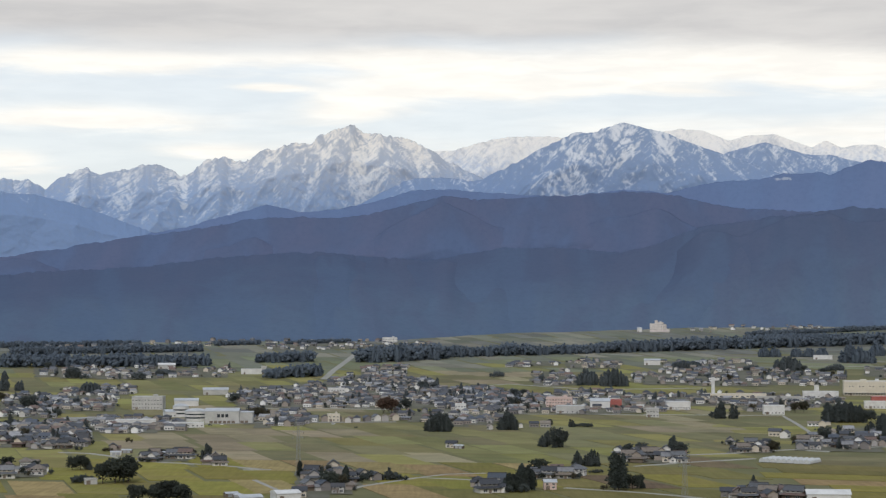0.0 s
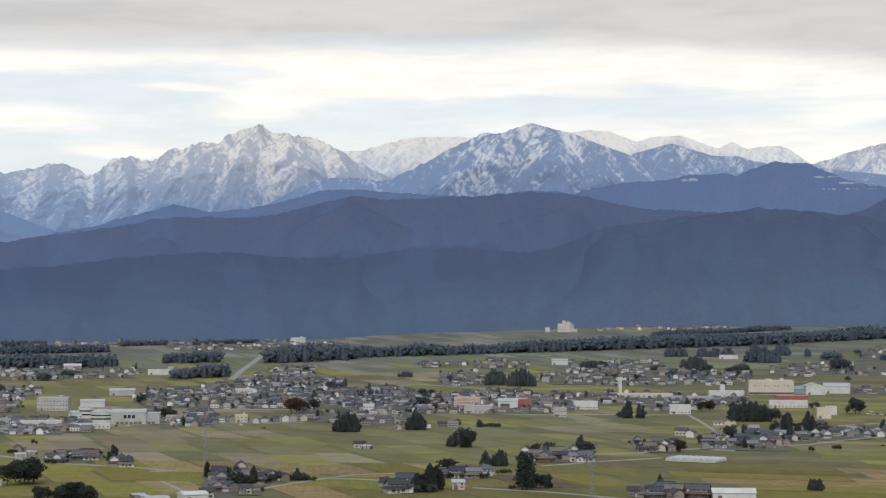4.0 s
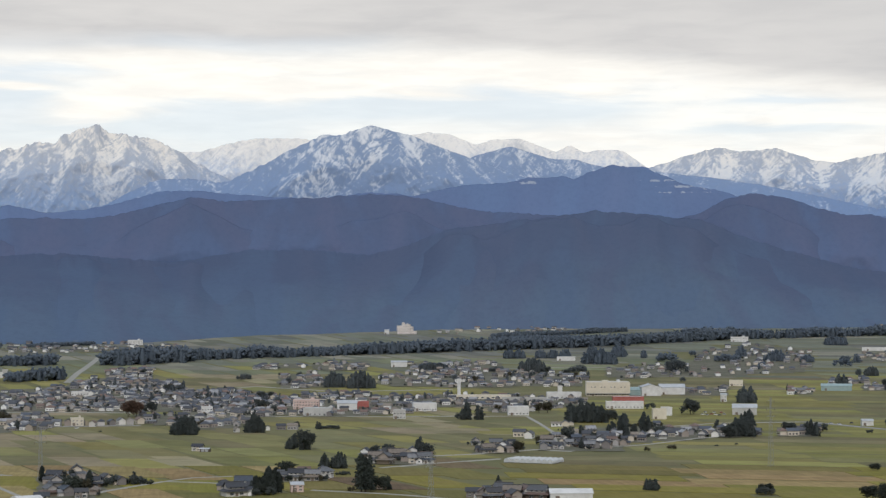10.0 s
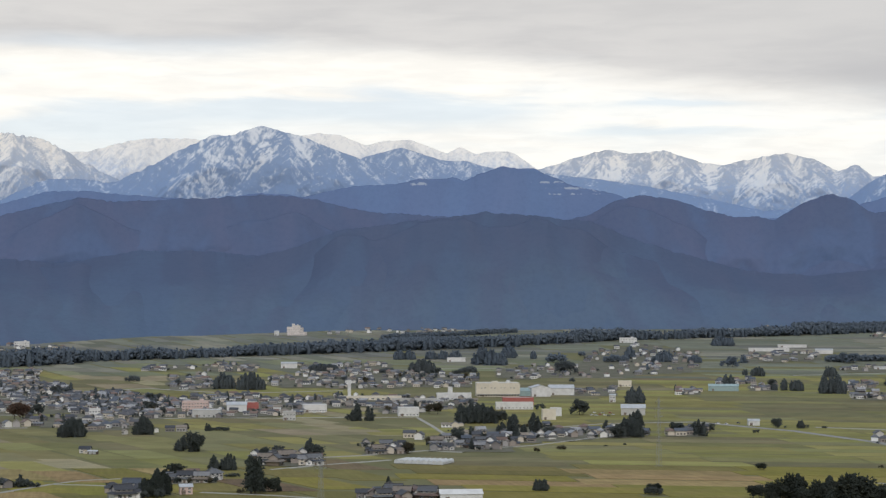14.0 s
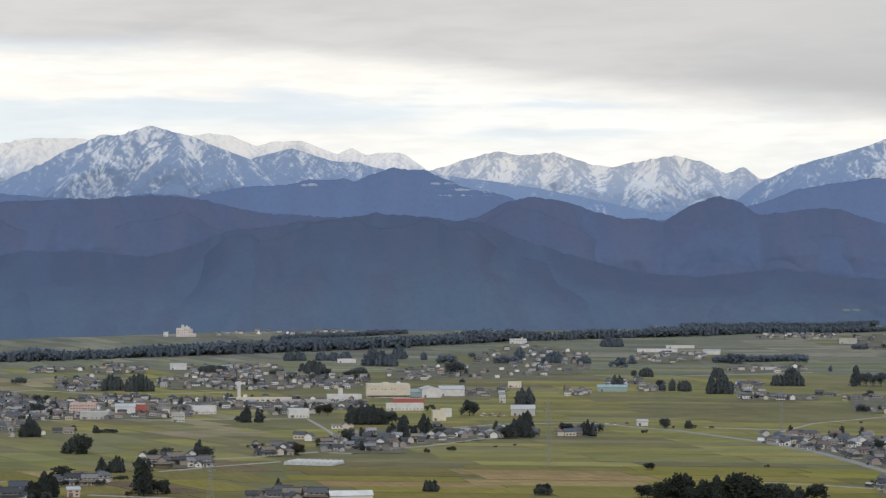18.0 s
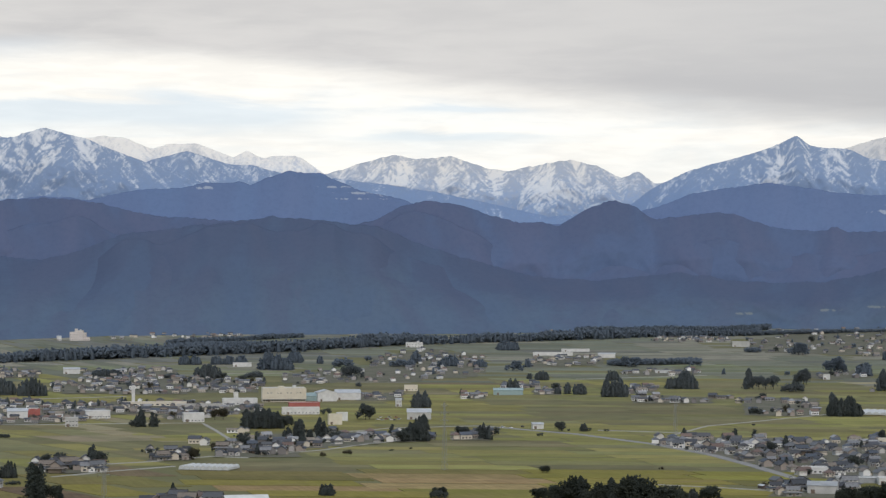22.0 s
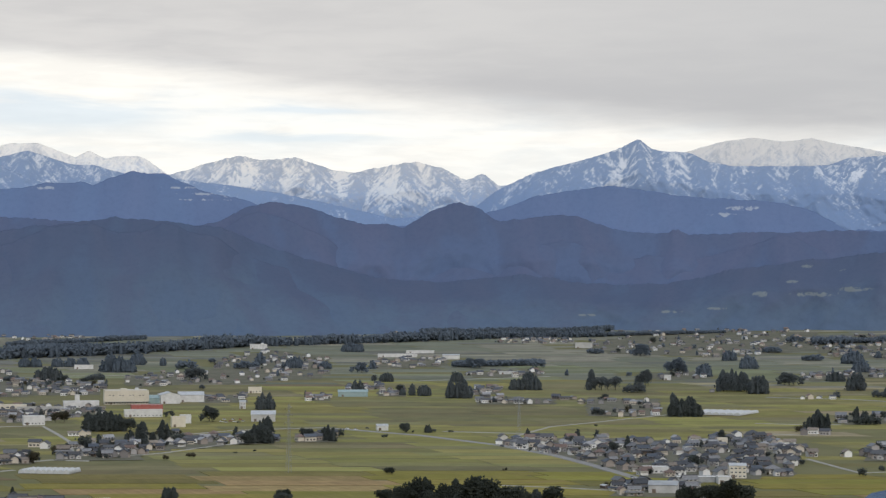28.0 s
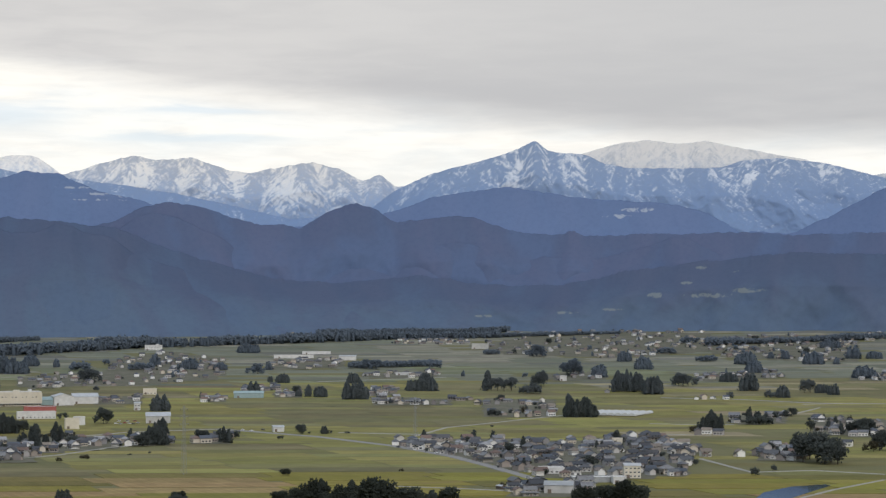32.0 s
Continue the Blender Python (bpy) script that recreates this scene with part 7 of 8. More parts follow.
settle(374, 1909, 1.38, 5, 0.76, "farmstead houses")
settle(180, 1199, 1.42, 0, 0.81, "farmstead houses")
settle(185, 1192, 0.19, 0, 0.82, "farmstead houses")
settle(195, 1213, -0.42, 0, 0.93, "farmstead houses")
settle(197, 1185, -1.39, 3, 0.93, "farmstead houses")
settle(194, 1227, 1.15, 0, 0.88, "farmstead houses")
settle(207, 1199, -1.39, 0, 0.91, "farmstead houses")
settle(213, 1192, -0.44, 0, 0.96, "farmstead houses")
settle(65, 1859, 1.54, 4, 0.76, "farmstead houses")
settle(74, 1867, 1.53, 4, 0.77, "farmstead houses")
settle(87, 1876, -0.05, 3, 0.81, "farmstead houses")
settle(98, 1876, -0.31, 3, 0.86, "farmstead houses")
settle(44, 1843, -1.25, 4, 0.83, "farmstead houses")
settle(-129, 1963, -0.20, 1, 0.88, "new houses in a row")
settle(-118, 1963, 1.63, 1, 0.91, "new houses in a row")
settle(-106, 1971, -1.17, 1, 0.81, "new houses in a row")
settle(-93, 1945, 1.36, 1, 0.82, "new houses in a row")
settle(-86, 1963, 1.61, 2, 0.86, "new houses in a row")
settle(-76, 1963, -1.18, 1, 0.83, "new houses in a row")
settle(-67, 1972, -1.19, 1, 0.93, "new houses in a row")
settle(-58, 1972, 1.60, 1, 0.95, "new houses in a row")
settle(-49, 1981, -1.20, 1, 0.94, "new houses in a row")
settle(-130, 1206, 0.46, 5, 0.81, "farmstead houses")
settle(-123, 1192, -1.12, 5, 0.9, "farmstead houses")
settle(175, 1206, -0.14, 3, 0.84, "farmstead houses")
settle(7, 1615, -0.27, 3, 0.78, "farmstead houses")
settle(13, 1603, -0.27, 5, 0.79, "farmstead houses")
settle(347, 1636, 1.10, 0, 0.9, "farmstead houses")
settle(358, 1645, -0.21, 0, 0.77, "farmstead houses")
settle(364, 1629, 1.35, 3, 0.81, "farmstead houses")
settle(382, 1678, 1.35, 4, 0.99, "farmstead houses")
settle(391, 1674, -0.49, 4, 0.99, "farmstead houses")
settle(415, 1741, 1.34, 0, 0.79, "farmstead houses")
settle(416, 1708, -1.46, 0, 0.9, "farmstead houses")
settle(432, 1733, -0.24, 4, 0.87, "farmstead houses")
settle(442, 1729, -1.47, 3, 0.91, "farmstead houses")
settle(456, 1755, 1.32, 4, 0.93, "farmstead houses")
settle(458, 1721, 1.05, 0, 0.79, "farmstead houses")
settle(449, 1810, -0.24, 2, 0.82, "farmstead houses")
settle(498, 1805, -0.27, 2, 0.82, "farmstead houses")
settle(494, 1738, 1.29, 3, 0.83, "farmstead houses")
settle(512, 1764, 0.07, 1, 0.93, "farmstead houses")
settle(514, 1746, -0.55, 0, 0.8, "farmstead houses")
settle(536, 1736, -1.52, 2, 0.92, "farmstead houses")
settle(544, 1732, 0.04, 3, 0.98, "farmstead houses")
settle(557, 1744, 0.04, 1, 0.86, "farmstead houses")
settle(367, 1723, -0.21, 3, 0.87, "farmstead houses")
settle(386, 1754, 0.13, 2, 0.78, "farmstead houses")
settle(478, 1729, -1.49, 2, 0.81, "farmstead houses")
settle(477, 1763, 1.31, 2, 0.79, "farmstead houses")
settle(475, 1816, 1.05, 2, 0.93, "farmstead houses")
settle(915, 1379, -1.81, 2, 0.91, "farmstead houses")
settle(908, 1355, -0.85, 3, 0.99, "farmstead houses")
settle(904, 1336, 0.71, 1, 0.79, "farmstead houses")
settle(912, 1333, 0.71, 2, 0.78, "farmstead houses")
settle(929, 1345, 0.97, 0, 0.93, "farmstead houses")
settle(978, 1439, 0.71, 3, 0.85, "farmstead houses")
settle(978, 1454, -0.24, 0, 0.8, "farmstead houses")
settle(955, 1434, -1.81, 3, 0.97, "farmstead houses")
settle(971, 1411, -0.86, 3, 0.86, "farmstead houses")
settle(918, 1392, 0.73, 1, 0.87, "farmstead houses")
settle(898, 1387, -1.80, 1, 0.83, "farmstead houses")
settle(1252, 1776, -1.84, 0, 0.98, "farmstead houses")
settle(1252, 1755, 0.69, 3, 0.81, "farmstead houses")
settle(1284, 1782, 0.68, 4, 0.99, "farmstead houses")
settle(1259, 1731, 0.94, 2, 0.87, "farmstead houses")
settle(1153, 1564, -0.64, 3, 0.86, "farmstead houses")
settle(1172, 1574, -1.86, 2, 0.98, "farmstead houses")
settle(1201, 1599, 0.93, 0, 0.9, "farmstead houses")
settle(1144, 1568, -0.63, 2, 0.8, "farmstead houses")
settle(1197, 1659, -0.62, 4, 0.97, "farmstead houses")
settle(1264, 1708, -1.86, 3, 0.94, "farmstead houses")
settle(1273, 1703, 0.67, 0, 0.79, "farmstead houses")
settle(1163, 1626, -0.27, 2, 0.89, "farmstead houses")
settle(1031, 1430, 0.95, 3, 0.97, "farmstead houses")
settle(1053, 1452, -0.89, 3, 0.86, "farmstead houses")
settle(1190, 1849, -0.57, 0, 0.94, "farmstead houses")
settle(1194, 1815, -0.58, 0, 0.96, "farmstead houses")
settle(1186, 1787, -1.81, 3, 0.84, "farmstead houses")
settle(1212, 1795, 0.72, 4, 0.88, "farmstead houses")
settle(1247, 1865, -0.59, 0, 0.83, "farmstead houses")
settle(1034, 1656, -0.82, 3, 0.87, "farmstead houses")
settle(1035, 1636, -0.83, 3, 0.89, "farmstead houses")
settle(1017, 1645, 1.02, 3, 0.99, "farmstead houses")
settle(885, 1481, -0.54, 2, 0.82, "farmstead houses")
settle(872, 1442, -0.81, 3, 0.84, "farmstead houses")
settle(864, 1416, 0.76, 3, 0.89, "farmstead houses")
settle(891, 1448, 1.02, 1, 0.9, "farmstead houses")
settle(872, 1399, -0.21, 1, 0.88, "farmstead houses")
settle(919, 1546, -0.19, 2, 0.85, "farmstead houses")
settle(919, 1529, -1.76, 1, 0.84, "farmstead houses")
settle(920, 1512, -0.55, 3, 0.94, "farmstead houses")
settle(1059, 2209, -0.71, 1, 0.78, "farmstead houses")
settle(1071, 2204, 1.12, 1, 0.84, "farmstead houses")
settle(1103, 2238, -0.72, 5, 0.92, "farmstead houses")
settle(1100, 2191, -0.12, 1, 0.95, "farmstead houses")
settle(1112, 2185, -0.12, 5, 0.93, "farmstead houses")
settle(1142, 2219, 1.10, 1, 0.81, "farmstead houses")
settle(986, 2044, -0.71, 1, 0.92, "farmstead houses")
settle(989, 2020, -1.68, 5, 0.85, "farmstead houses")
settle(1002, 1981, -1.69, 3, 0.81, "farmstead houses")
settle(1020, 1995, -0.12, 4, 0.95, "farmstead houses")
settle(1034, 1988, -0.13, 1, 0.92, "farmstead houses")
settle(990, 1987, 1.11, 3, 0.84, "farmstead houses")
settle(1021, 2063, -1.68, 4, 0.79, "farmstead houses")
settle(1075, 2060, -0.48, 5, 0.81, "farmstead houses")
settle(946, 2297, -0.39, 0, 0.83, "farmstead houses")
settle(950, 2283, -0.05, 5, 0.96, "farmstead houses")
settle(963, 2289, -0.05, 0, 0.8, "farmstead houses")
settle(962, 2253, 0.91, 3, 0.79, "farmstead houses")
settle(983, 2280, -0.06, 5, 0.79, "farmstead houses")
settle(978, 2246, -0.67, 0, 0.99, "farmstead houses")
settle(989, 2241, -1.64, 3, 0.92, "farmstead houses")
settle(999, 2237, 1.15, 3, 0.79, "farmstead houses")
settle(1015, 2242, 0.88, 5, 1.0, "farmstead houses")
settle(1057, 2308, -0.69, 0, 0.85, "farmstead houses")
settle(1062, 2293, -0.43, 5, 1.0, "farmstead houses")
settle(1077, 2299, -1.66, 5, 0.95, "farmstead houses")
settle(1049, 2214, 0.87, 0, 0.87, "farmstead houses")
settle(1354, 2399, -1.74, 3, 0.84, "farmstead houses")
settle(1378, 2414, -0.78, 1, 0.93, "farmstead houses")
settle(1387, 2409, -0.78, 1, 0.86, "farmstead houses")
settle(1347, 2182, 1.02, 5, 0.77, "farmstead houses")
settle(1355, 2178, -1.78, 1, 0.95, "farmstead houses")
settle(1372, 2182, 0.75, 5, 0.79, "farmstead houses")
settle(1381, 2165, -0.22, 1, 0.77, "farmstead houses")
settle(1311, 2354, 1.06, 5, 0.98, "farmstead houses")
settle(691, 1632, 1.17, 2, 0.77, "housing estate homes")
settle(693, 1615, -0.06, 2, 0.82, "housing estate homes")
settle(703, 1619, -0.41, 3, 0.85, "housing estate homes")
settle(713, 1622, 0.89, 2, 0.92, "housing estate homes")
settle(687, 1570, -0.67, 1, 0.93, "housing estate homes")
settle(708, 1592, -0.42, 3, 0.88, "housing estate homes")
settle(720, 1603, 0.89, 2, 0.98, "housing estate homes")
settle(694, 1552, -1.64, 1, 0.81, "housing estate homes")
settle(709, 1560, 1.14, 3, 1.0, "housing estate homes")
settle(732, 1656, -0.42, 1, 0.92, "housing estate homes")
settle(746, 1649, -0.43, 0, 0.93, "housing estate homes")
settle(712, 1673, -1.62, 1, 0.91, "housing estate homes")
grey_works(-6.20, 1956, 46.8, 11.8)
drum_hall(-7.16, 1986, 22.9, 20.6, 9.7, "white hall with bowed banded front and pale domed roof")
drum_hall(-7.60, 2052, 16.6, 15.4, 10.6, "smaller white hall with bowed banded front")
block(-8.52, 2190, 34, 20, 13.3, -10, M_GREY, "grey three-storey school building with window rows", "school", rows_=3, cols=10)
block(-7.92, 2054, 11, 18, 5.3, 10, M_WHITE, "low white wing beside bow-fronted halls", "hall", roof="arch", rows_=1, cols=3)
block(-7.44, 2245, 27, 20, 5.8, 0, M_WHITE, "white low hall with pale metal roof", "hall", roof="arch")
block(-6.60, 2452, 31, 20, 5.7, 0, M_GREY, "sports hall with wide white curved roof", "hall", roof="arch")
block(-8.01, 2998, 26, 22, 5.2, 0, M_GREY, "hall with bright white shallow roof", "hall", roof="arch", roof_mat=M_WHITE)
block(-5.57, 2866, 30, 18, 6.6, 0, M_WHITE, "white warehouse with flat roof beside trees", "warehouse")
block(-5.21, 2865, 8, 12, 10.7, 0, M_GREY, "small grey block building beside trees", )
block(3.39, 2212, 29, 18, 10.2, -4, M_PINK, "pink three-storey apartment block with window rows", "apartments", rows_=3, cols=9)
block(3.72, 2105, 30, 22, 7.3, -4, M_GREY, "grey low factory with flat roof", "factory", rows_=1, cols=6)
block(4.57, 2195, 22, 18, 7.6, 0, M_WHITE, "white warehouse with shallow gabled roof", "warehouse", roof="gable")
block(6.82, 2183, 26, 20, 7.5, 4, M_WHITE, "white metal-clad warehouse with window strip", "warehouse", rows_=1, cols=9)
block(9.55, 2109, 22, 18, 8.5, 4, M_WHITE, "white two-storey workshop with flat roof", "workshop", rows_=1, cols=6)
block(6.09, 2046, 13, 14, 8.3, 0, M_GREY, "grey plastered three-storey building", rows_=2, cols=4)
stepped_hotel(6.26, 3862, 31.2, 18.9)
block(5.72, 3861, 9, 8, 7.8, 0, M_WHITE, "small white house near the hotel", "house", roof="gable", rows_=1, cols=2)
block(6.08, 3069, 25, 18, 7.1, 0, M_WHITE, "pale arched hall near the town", "hall", roof="arch")
block(10.95, 3215, 30, 14, 5.6, 0, M_WHITE, "long white low building among groves", "building")
block(-1.55, 3600, 27, 14, 8.3, 0, M_WHITE, "white four-storey building at the foot of the hills", rows_=2, cols=6)
block(8.44, 2395, 76, 16, 4.1, 0, M_CREAM, "long cream shop row beside the main road", "shops", rows_=1, cols=12, size=(3.2, 1.5))
block(10.88, 2408, 42, 20, 6.9, 3, M_WHITE, "white low factory with flat pale roof", "factory", rows_=1, cols=8)
block(10.77, 2483, 6, 9, 10.0, 0, M_WHITE, "slim white tower block beside factories", "tower")
block(9.73, 2359, 54, 12, 3.4, 0, M_GREY, "low grey market hall with pale roof", "shops")
block(-4.58, 1196, 15, 14, 3.8, 18, M_WHITE, "shed with gleaming white arched roof", "shed", roof="arch", roof_mat=M_WHITE)
block(-5.64, 1184, 14, 12, 2.7, 18, M_GREY, "farm shed with pale roof", "shed", roof="arch")
block(11.07, 1208, 26, 14, 4.2, 6, M_WHITE, "long barn with white metal roof", "barn", roof="gable", roof_mat=M_WHITE)
block(-10.16, 1312, 8, 8, 3.0, 5, M_GREY, "grey concrete farm shed beneath trees", "shed")
block(3.11, 1258, 8, 9, 4.7, 5, M_PINK, "small pinkish two-storey house with flat roof", "house", roof="gable", rows_=2, cols=2)
block(5.03, 2216, 13, 14, 7.7, 0, M_RED, "dark red brick store in the town", "store")
block(-8.89, 1933, 39, 16, 4.5, 0, M_WHITE, "row of pale low shops beside the road", "shops", rows_=1, cols=9)
block(-10.33, 2003, 46, 14, 2.3, 0, M_STEEL, "low grey sheds in a row", "shed")
block(-7.44, 1891, 33, 14, 3.8, 0, M_WHITE, "pale low shops with flat roofs", "shops", rows_=1, cols=8)
block(-3.11, 2443, 21, 14, 7.0, 0, M_WHITE, "pale two-storey public building", rows_=2, cols=6)
block(0.51, 2130, 12, 12, 7.4, 0, M_WHITE, "white three-storey block in the town", rows_=2, cols=4)
block(-3.19, 1966, 12, 10, 6.8, 5, M_CREAM, "cream two-storey house with flat roof", "house", rows_=2, cols=3)
ribbed_factory(12.14, 2469, 53, 34, 16.4, 4)
block(13.37, 2472, 24, 26, 10.7, 10, M_WHITE, "white warehouse with broad gable front", "warehouse", roof="end")
block(12.80, 2475, 26, 22, 6.4, 4, M_TEAL, "low workshop with pale teal metal roof", "workshop", roof="gable", roof_mat=M_TEAL)
block(14.00, 2501, 32, 24, 8.6, 4, M_WHITE, "white low warehouse with flat roof", "warehouse", roof="gable")
block(12.74, 2307, 36, 20, 8.0, 4, M_RED, "red-fronted shop with flat roof", "shop", rows_=1, cols=6)
block(12.64, 2228, 42, 14, 7.1, 4, M_WHITE, "long white garage with dark openings", "garage", rows_=1, cols=10)
block(13.64, 2050, 14, 12, 10.0, 6, M_CREAM, "cream block building with blank walls", )
block(13.85, 2113, 11, 12, 7.9, 6, M_WHITE, "pale building behind a cream block", )
block(16.09, 2139, 26, 22, 7.4, 0, M_GREY, "hall with broad pale hipped roof", "hall", roof="gable", roof_mat=M_METAL)
block(15.49, 2364, 7, 8, 8.2, 5, M_WHITE, "small white tower house", "house", roof="gable", rows_=2, cols=2)
block(18.69, 2593, 39, 16, 6.0, 0, M_TEAL, "low workshop with pale teal roof", "workshop", roof="gable", roof_mat=M_TEAL)
block(19.54, 1978, 11, 9, 4.6, 10, M_WHITE, "white and blue roadside store", "store", roof="gable")
block(27.48, 1465, 18, 12, 4.2, 6, M_WHITE, "white single-storey clinic with flat roof", "clinic", rows_=1, cols=5)
block(29.82, 1429, 12, 9, 9.1, 8, M_CREAM, "cream three-storey apartment house", "apartments", roof="gable", rows_=3, cols=4)
block(28.70, 1394, 31, 13, 3.2, 8, M_STEEL, "long open shed with white flat roof", "shed", roof_mat=M_WHITE)
block(29.44, 1382, 9, 12, 4.4, 8, M_WHITE, "white store with flat roof", "store")
block(27.72, 1310, 19, 14, 5.3, -5, M_GREY, "broad farm building with grey gabled roof", "barn", roof="gable", roof_mat=M_STEEL)
block(29.41, 1802, 9, 8, 4.2, 0, M_CREAM, "cream farm store with flat roof", "store")
block(19.99, 3475, 70, 18, 5.0, 0, M_WHITE, "long white factory roof", "factory")
block(20.65, 3572, 51, 16, 4.1, 0, M_WHITE, "long white distant sheds", "shed")
block(21.55, 3419, 30, 14, 6.9, 0, M_WHITE, "white hall on the plain", "hall", roof="arch")
block(25.42, 3697, 32, 16, 9.6, 0, M_GREY, "grey hall with white roof", "hall", roof_mat=M_WHITE)
block(27.84, 2947, 10, 9, 6.8, 0, M_WHITE, "small white block beside fields", )
block(23.28, 3072, 35, 10, 3.5, 0, M_FILM, "low white shed roof among fields", "shed")
block(20.78, 4150, 25, 12, 8.8, 0, M_WHITE, "white building on the lower hillside", ).location.z += 20
block(15.95, 3678, 32, 14, 8.5, 0, M_WHITE, "white three-storey building among distant houses", rows_=2, cols=6)
block(15.85, 2672, 18, 14, 6.9, 0, M_CREAM, "cream low office building", "office", rows_=1, cols=4)
block(23.61, 1772, 7, 9, 4.1, 0, M_GREY, "grey farm shed beside the road", "shed", roof="gable")
greenhouse(10.01, 1490, 9, 4.4, 24, -22)
greenhouse(29.40, 2276, 8, 8.2, 70, -18)
pylon(-4.21, 1366, 35)
pylon(7.01, 1201, 28)
pylon(16.83, 1465, 51)
pylon(23.53, 1901, 38)
block(7.83, 2392, 4, 4, 24, 0, M_WHITE, "slim white water tower beside the town", "tower")
car(14.89, 2117, 0, 0)
car(15.02, 2107, 8, 1)
car(15.14, 2125, -5, 3)
car(15.27, 2115, 0, 0)
car(15.38, 2105, 8, 2)
car(15.51, 2123, -5, 1)
car(14.97, 2155, 0, 0)
car(15.22, 2153, 8, 1)
car(15.43, 2152, -5, 3)
car(18.53, 1990, -10, 0)
car(18.77, 1980, -10, 0)
car(19.11, 1997, -8, 2)
car(24.14, 1666, -50, 0)
car(23.04, 1736, -45, 2)
car(26.82, 1415, 0, 1)
car(27.23, 1406, 0, 2)
car(28.08, 1379, 10, 0)
car(27.64, 1378, 5, 2)
car(-7.92, 1885, 0, 0)
car(-7.63, 1876, 5, 1)
car(-7.08, 1924, 0, 0)
car(-6.76, 1906, 0, 2)
car(-6.43, 1913, 0, 0)
car(6.82, 2153, 0, 0)
car(7.07, 2154, 0, 1)
car(-3.19, 1913, 0, 0)
water_corners = [tuple(spot(b, d)[:2]) for b, d in ((33.33, 1276), (33.60, 1325), (34.37, 1371), (35.35, 1393), (35.48, 1384), (34.68, 1313), (34.21, 1272))]
pool = slab_mesh("water", water_corners if sum(water_corners[i - 1][0] * water_corners[i][1] - water_corners[i][0] * water_corners[i - 1][1] for i in range(len(water_corners))) > 0 else water_corners[::-1], 0.2, 0.4)
pool.materials.append(M_WATER)
tagged(new("water", pool), "still grey-blue farm pond with grassy edge", "pond", kind="structure")
village(70, 16, (0, 0, 1, 2, 3, 3, 4), (-12.70, 1957), (-10.97, 1962), (-10.17, 1856), (-10.33, 1642), (-11.60, 1624), (-12.70, 1668), group="old village houses", gardens=0.6)
village(45, 16, (0, 0, 1, 2, 3, 3, 4), (-12.71, 2441), (-11.45, 2476), (-10.94, 2325), (-11.13, 2053), (-12.71, 2083), group="town houses")
village(34, 16, (1, 1, 2, 2, 3, 5), (-11.76, 2392), (-10.65, 2449), (-9.46, 2443), (-9.53, 2157), (-10.81, 2164), group="town houses")
village(22, 16, (1, 1, 2, 2, 3, 5), (-10.97, 2561), (-9.06, 2619), (-8.89, 2462), (-10.81, 2429), group="town houses")
village(42, 16, (1, 2, 5, 5, 3), (-10.65, 2032), (-9.53, 2062), (-7.44, 1988), (-7.44, 1826), (-9.53, 1805), (-10.57, 1874), group="town houses", gardens=0.2)
village(60, 14, (1, 1, 2, 2, 3, 5), (-6.30, 2429), (-5.16, 2604), (-3.69, 2647), (-3.69, 2193), (-5.81, 2199), (-6.30, 2323), group="town houses")
village(40, 14, (1, 1, 2, 2, 3, 5), (-5.65, 2139), (-4.01, 2116), (-3.85, 1914), (-5.32, 1867), (-5.81, 1955), group="town houses", gardens=0.3)
village(175, 14, (1, 1, 2, 2, 3, 5), (-3.69, 2647), (-2.70, 2836), (-0.40, 2738), (0.26, 2418), (-0.07, 2189), (-1.55, 2170), (-3.69, 2193), group="town houses", gardens=0.7, gap=0.78)
village(140, 14, (1, 1, 2, 2, 3, 5), (-0.40, 2529), (1.25, 2552), (2.90, 2399), (2.90, 2094), (1.58, 2074), (-0.07, 2130), group="town houses", gardens=0.7, gap=0.78)
village(26, 14, (1, 1, 2, 2, 3, 5), (-1.55, 2131), (0.26, 2130), (1.75, 2036), (1.58, 1911), (0.26, 1876), (-1.38, 1999), group="town houses")
village(70, 14, (1, 2, 5, 5, 3), (2.73, 2420), (4.38, 2511), (6.34, 2429), (6.50, 2142), (4.54, 2079), (2.90, 2094), group="town houses", gardens=0.6, gap=0.82)
village(24, 14, (1, 2, 5, 5, 3), (2.73, 2885), (3.72, 2937), (4.05, 2624), (2.57, 2599), group="town houses")
village(110, 14, (1, 1, 2, 2, 3, 5), (5.52, 2842), (7.48, 2997), (10.05, 2957), (11.64, 2867), (11.32, 2654), (8.44, 2616), (5.68, 2652), group="town houses", gardens=0.7, gap=0.82)
village(75, 14, (1, 2, 5, 5, 3), (6.17, 2429), (7.63, 2478), (9.73, 2444), (11.48, 2412), (11.48, 2287), (9.89, 2159), (8.92, 2134), (8.28, 2269), (6.33, 2201), group="town houses", gardens=0.6, gap=0.82)
village(34, 14, (1, 1, 2, 2, 3, 5), (-2.37, 3010), (-1.06, 3061), (-1.05, 2786), (-2.21, 2739), group="town houses")
village(12, 14, (1, 2, 5, 5, 3), (1.91, 3113), (3.31, 3141), (3.31, 3037), (1.91, 3010), group="town houses", gardens=0.2)
village(20, 14, (1, 2, 5, 5, 3), (3.56, 3141), (5.20, 3196), (5.20, 2990), (3.72, 2987), group="town houses")
village(30, 14, (1, 2, 5, 5, 3), (6.34, 3147), (8.93, 3207), (9.09, 2978), (6.50, 2943), group="town houses")
village(60, 14, (1, 1, 2, 2, 3, 5), (-11.77, 3015), (-9.22, 3028), (-5.98, 2992), (-6.30, 2796), (-9.54, 2761), (-11.77, 2820), group="town houses", gardens=0.4, gap=1.6)
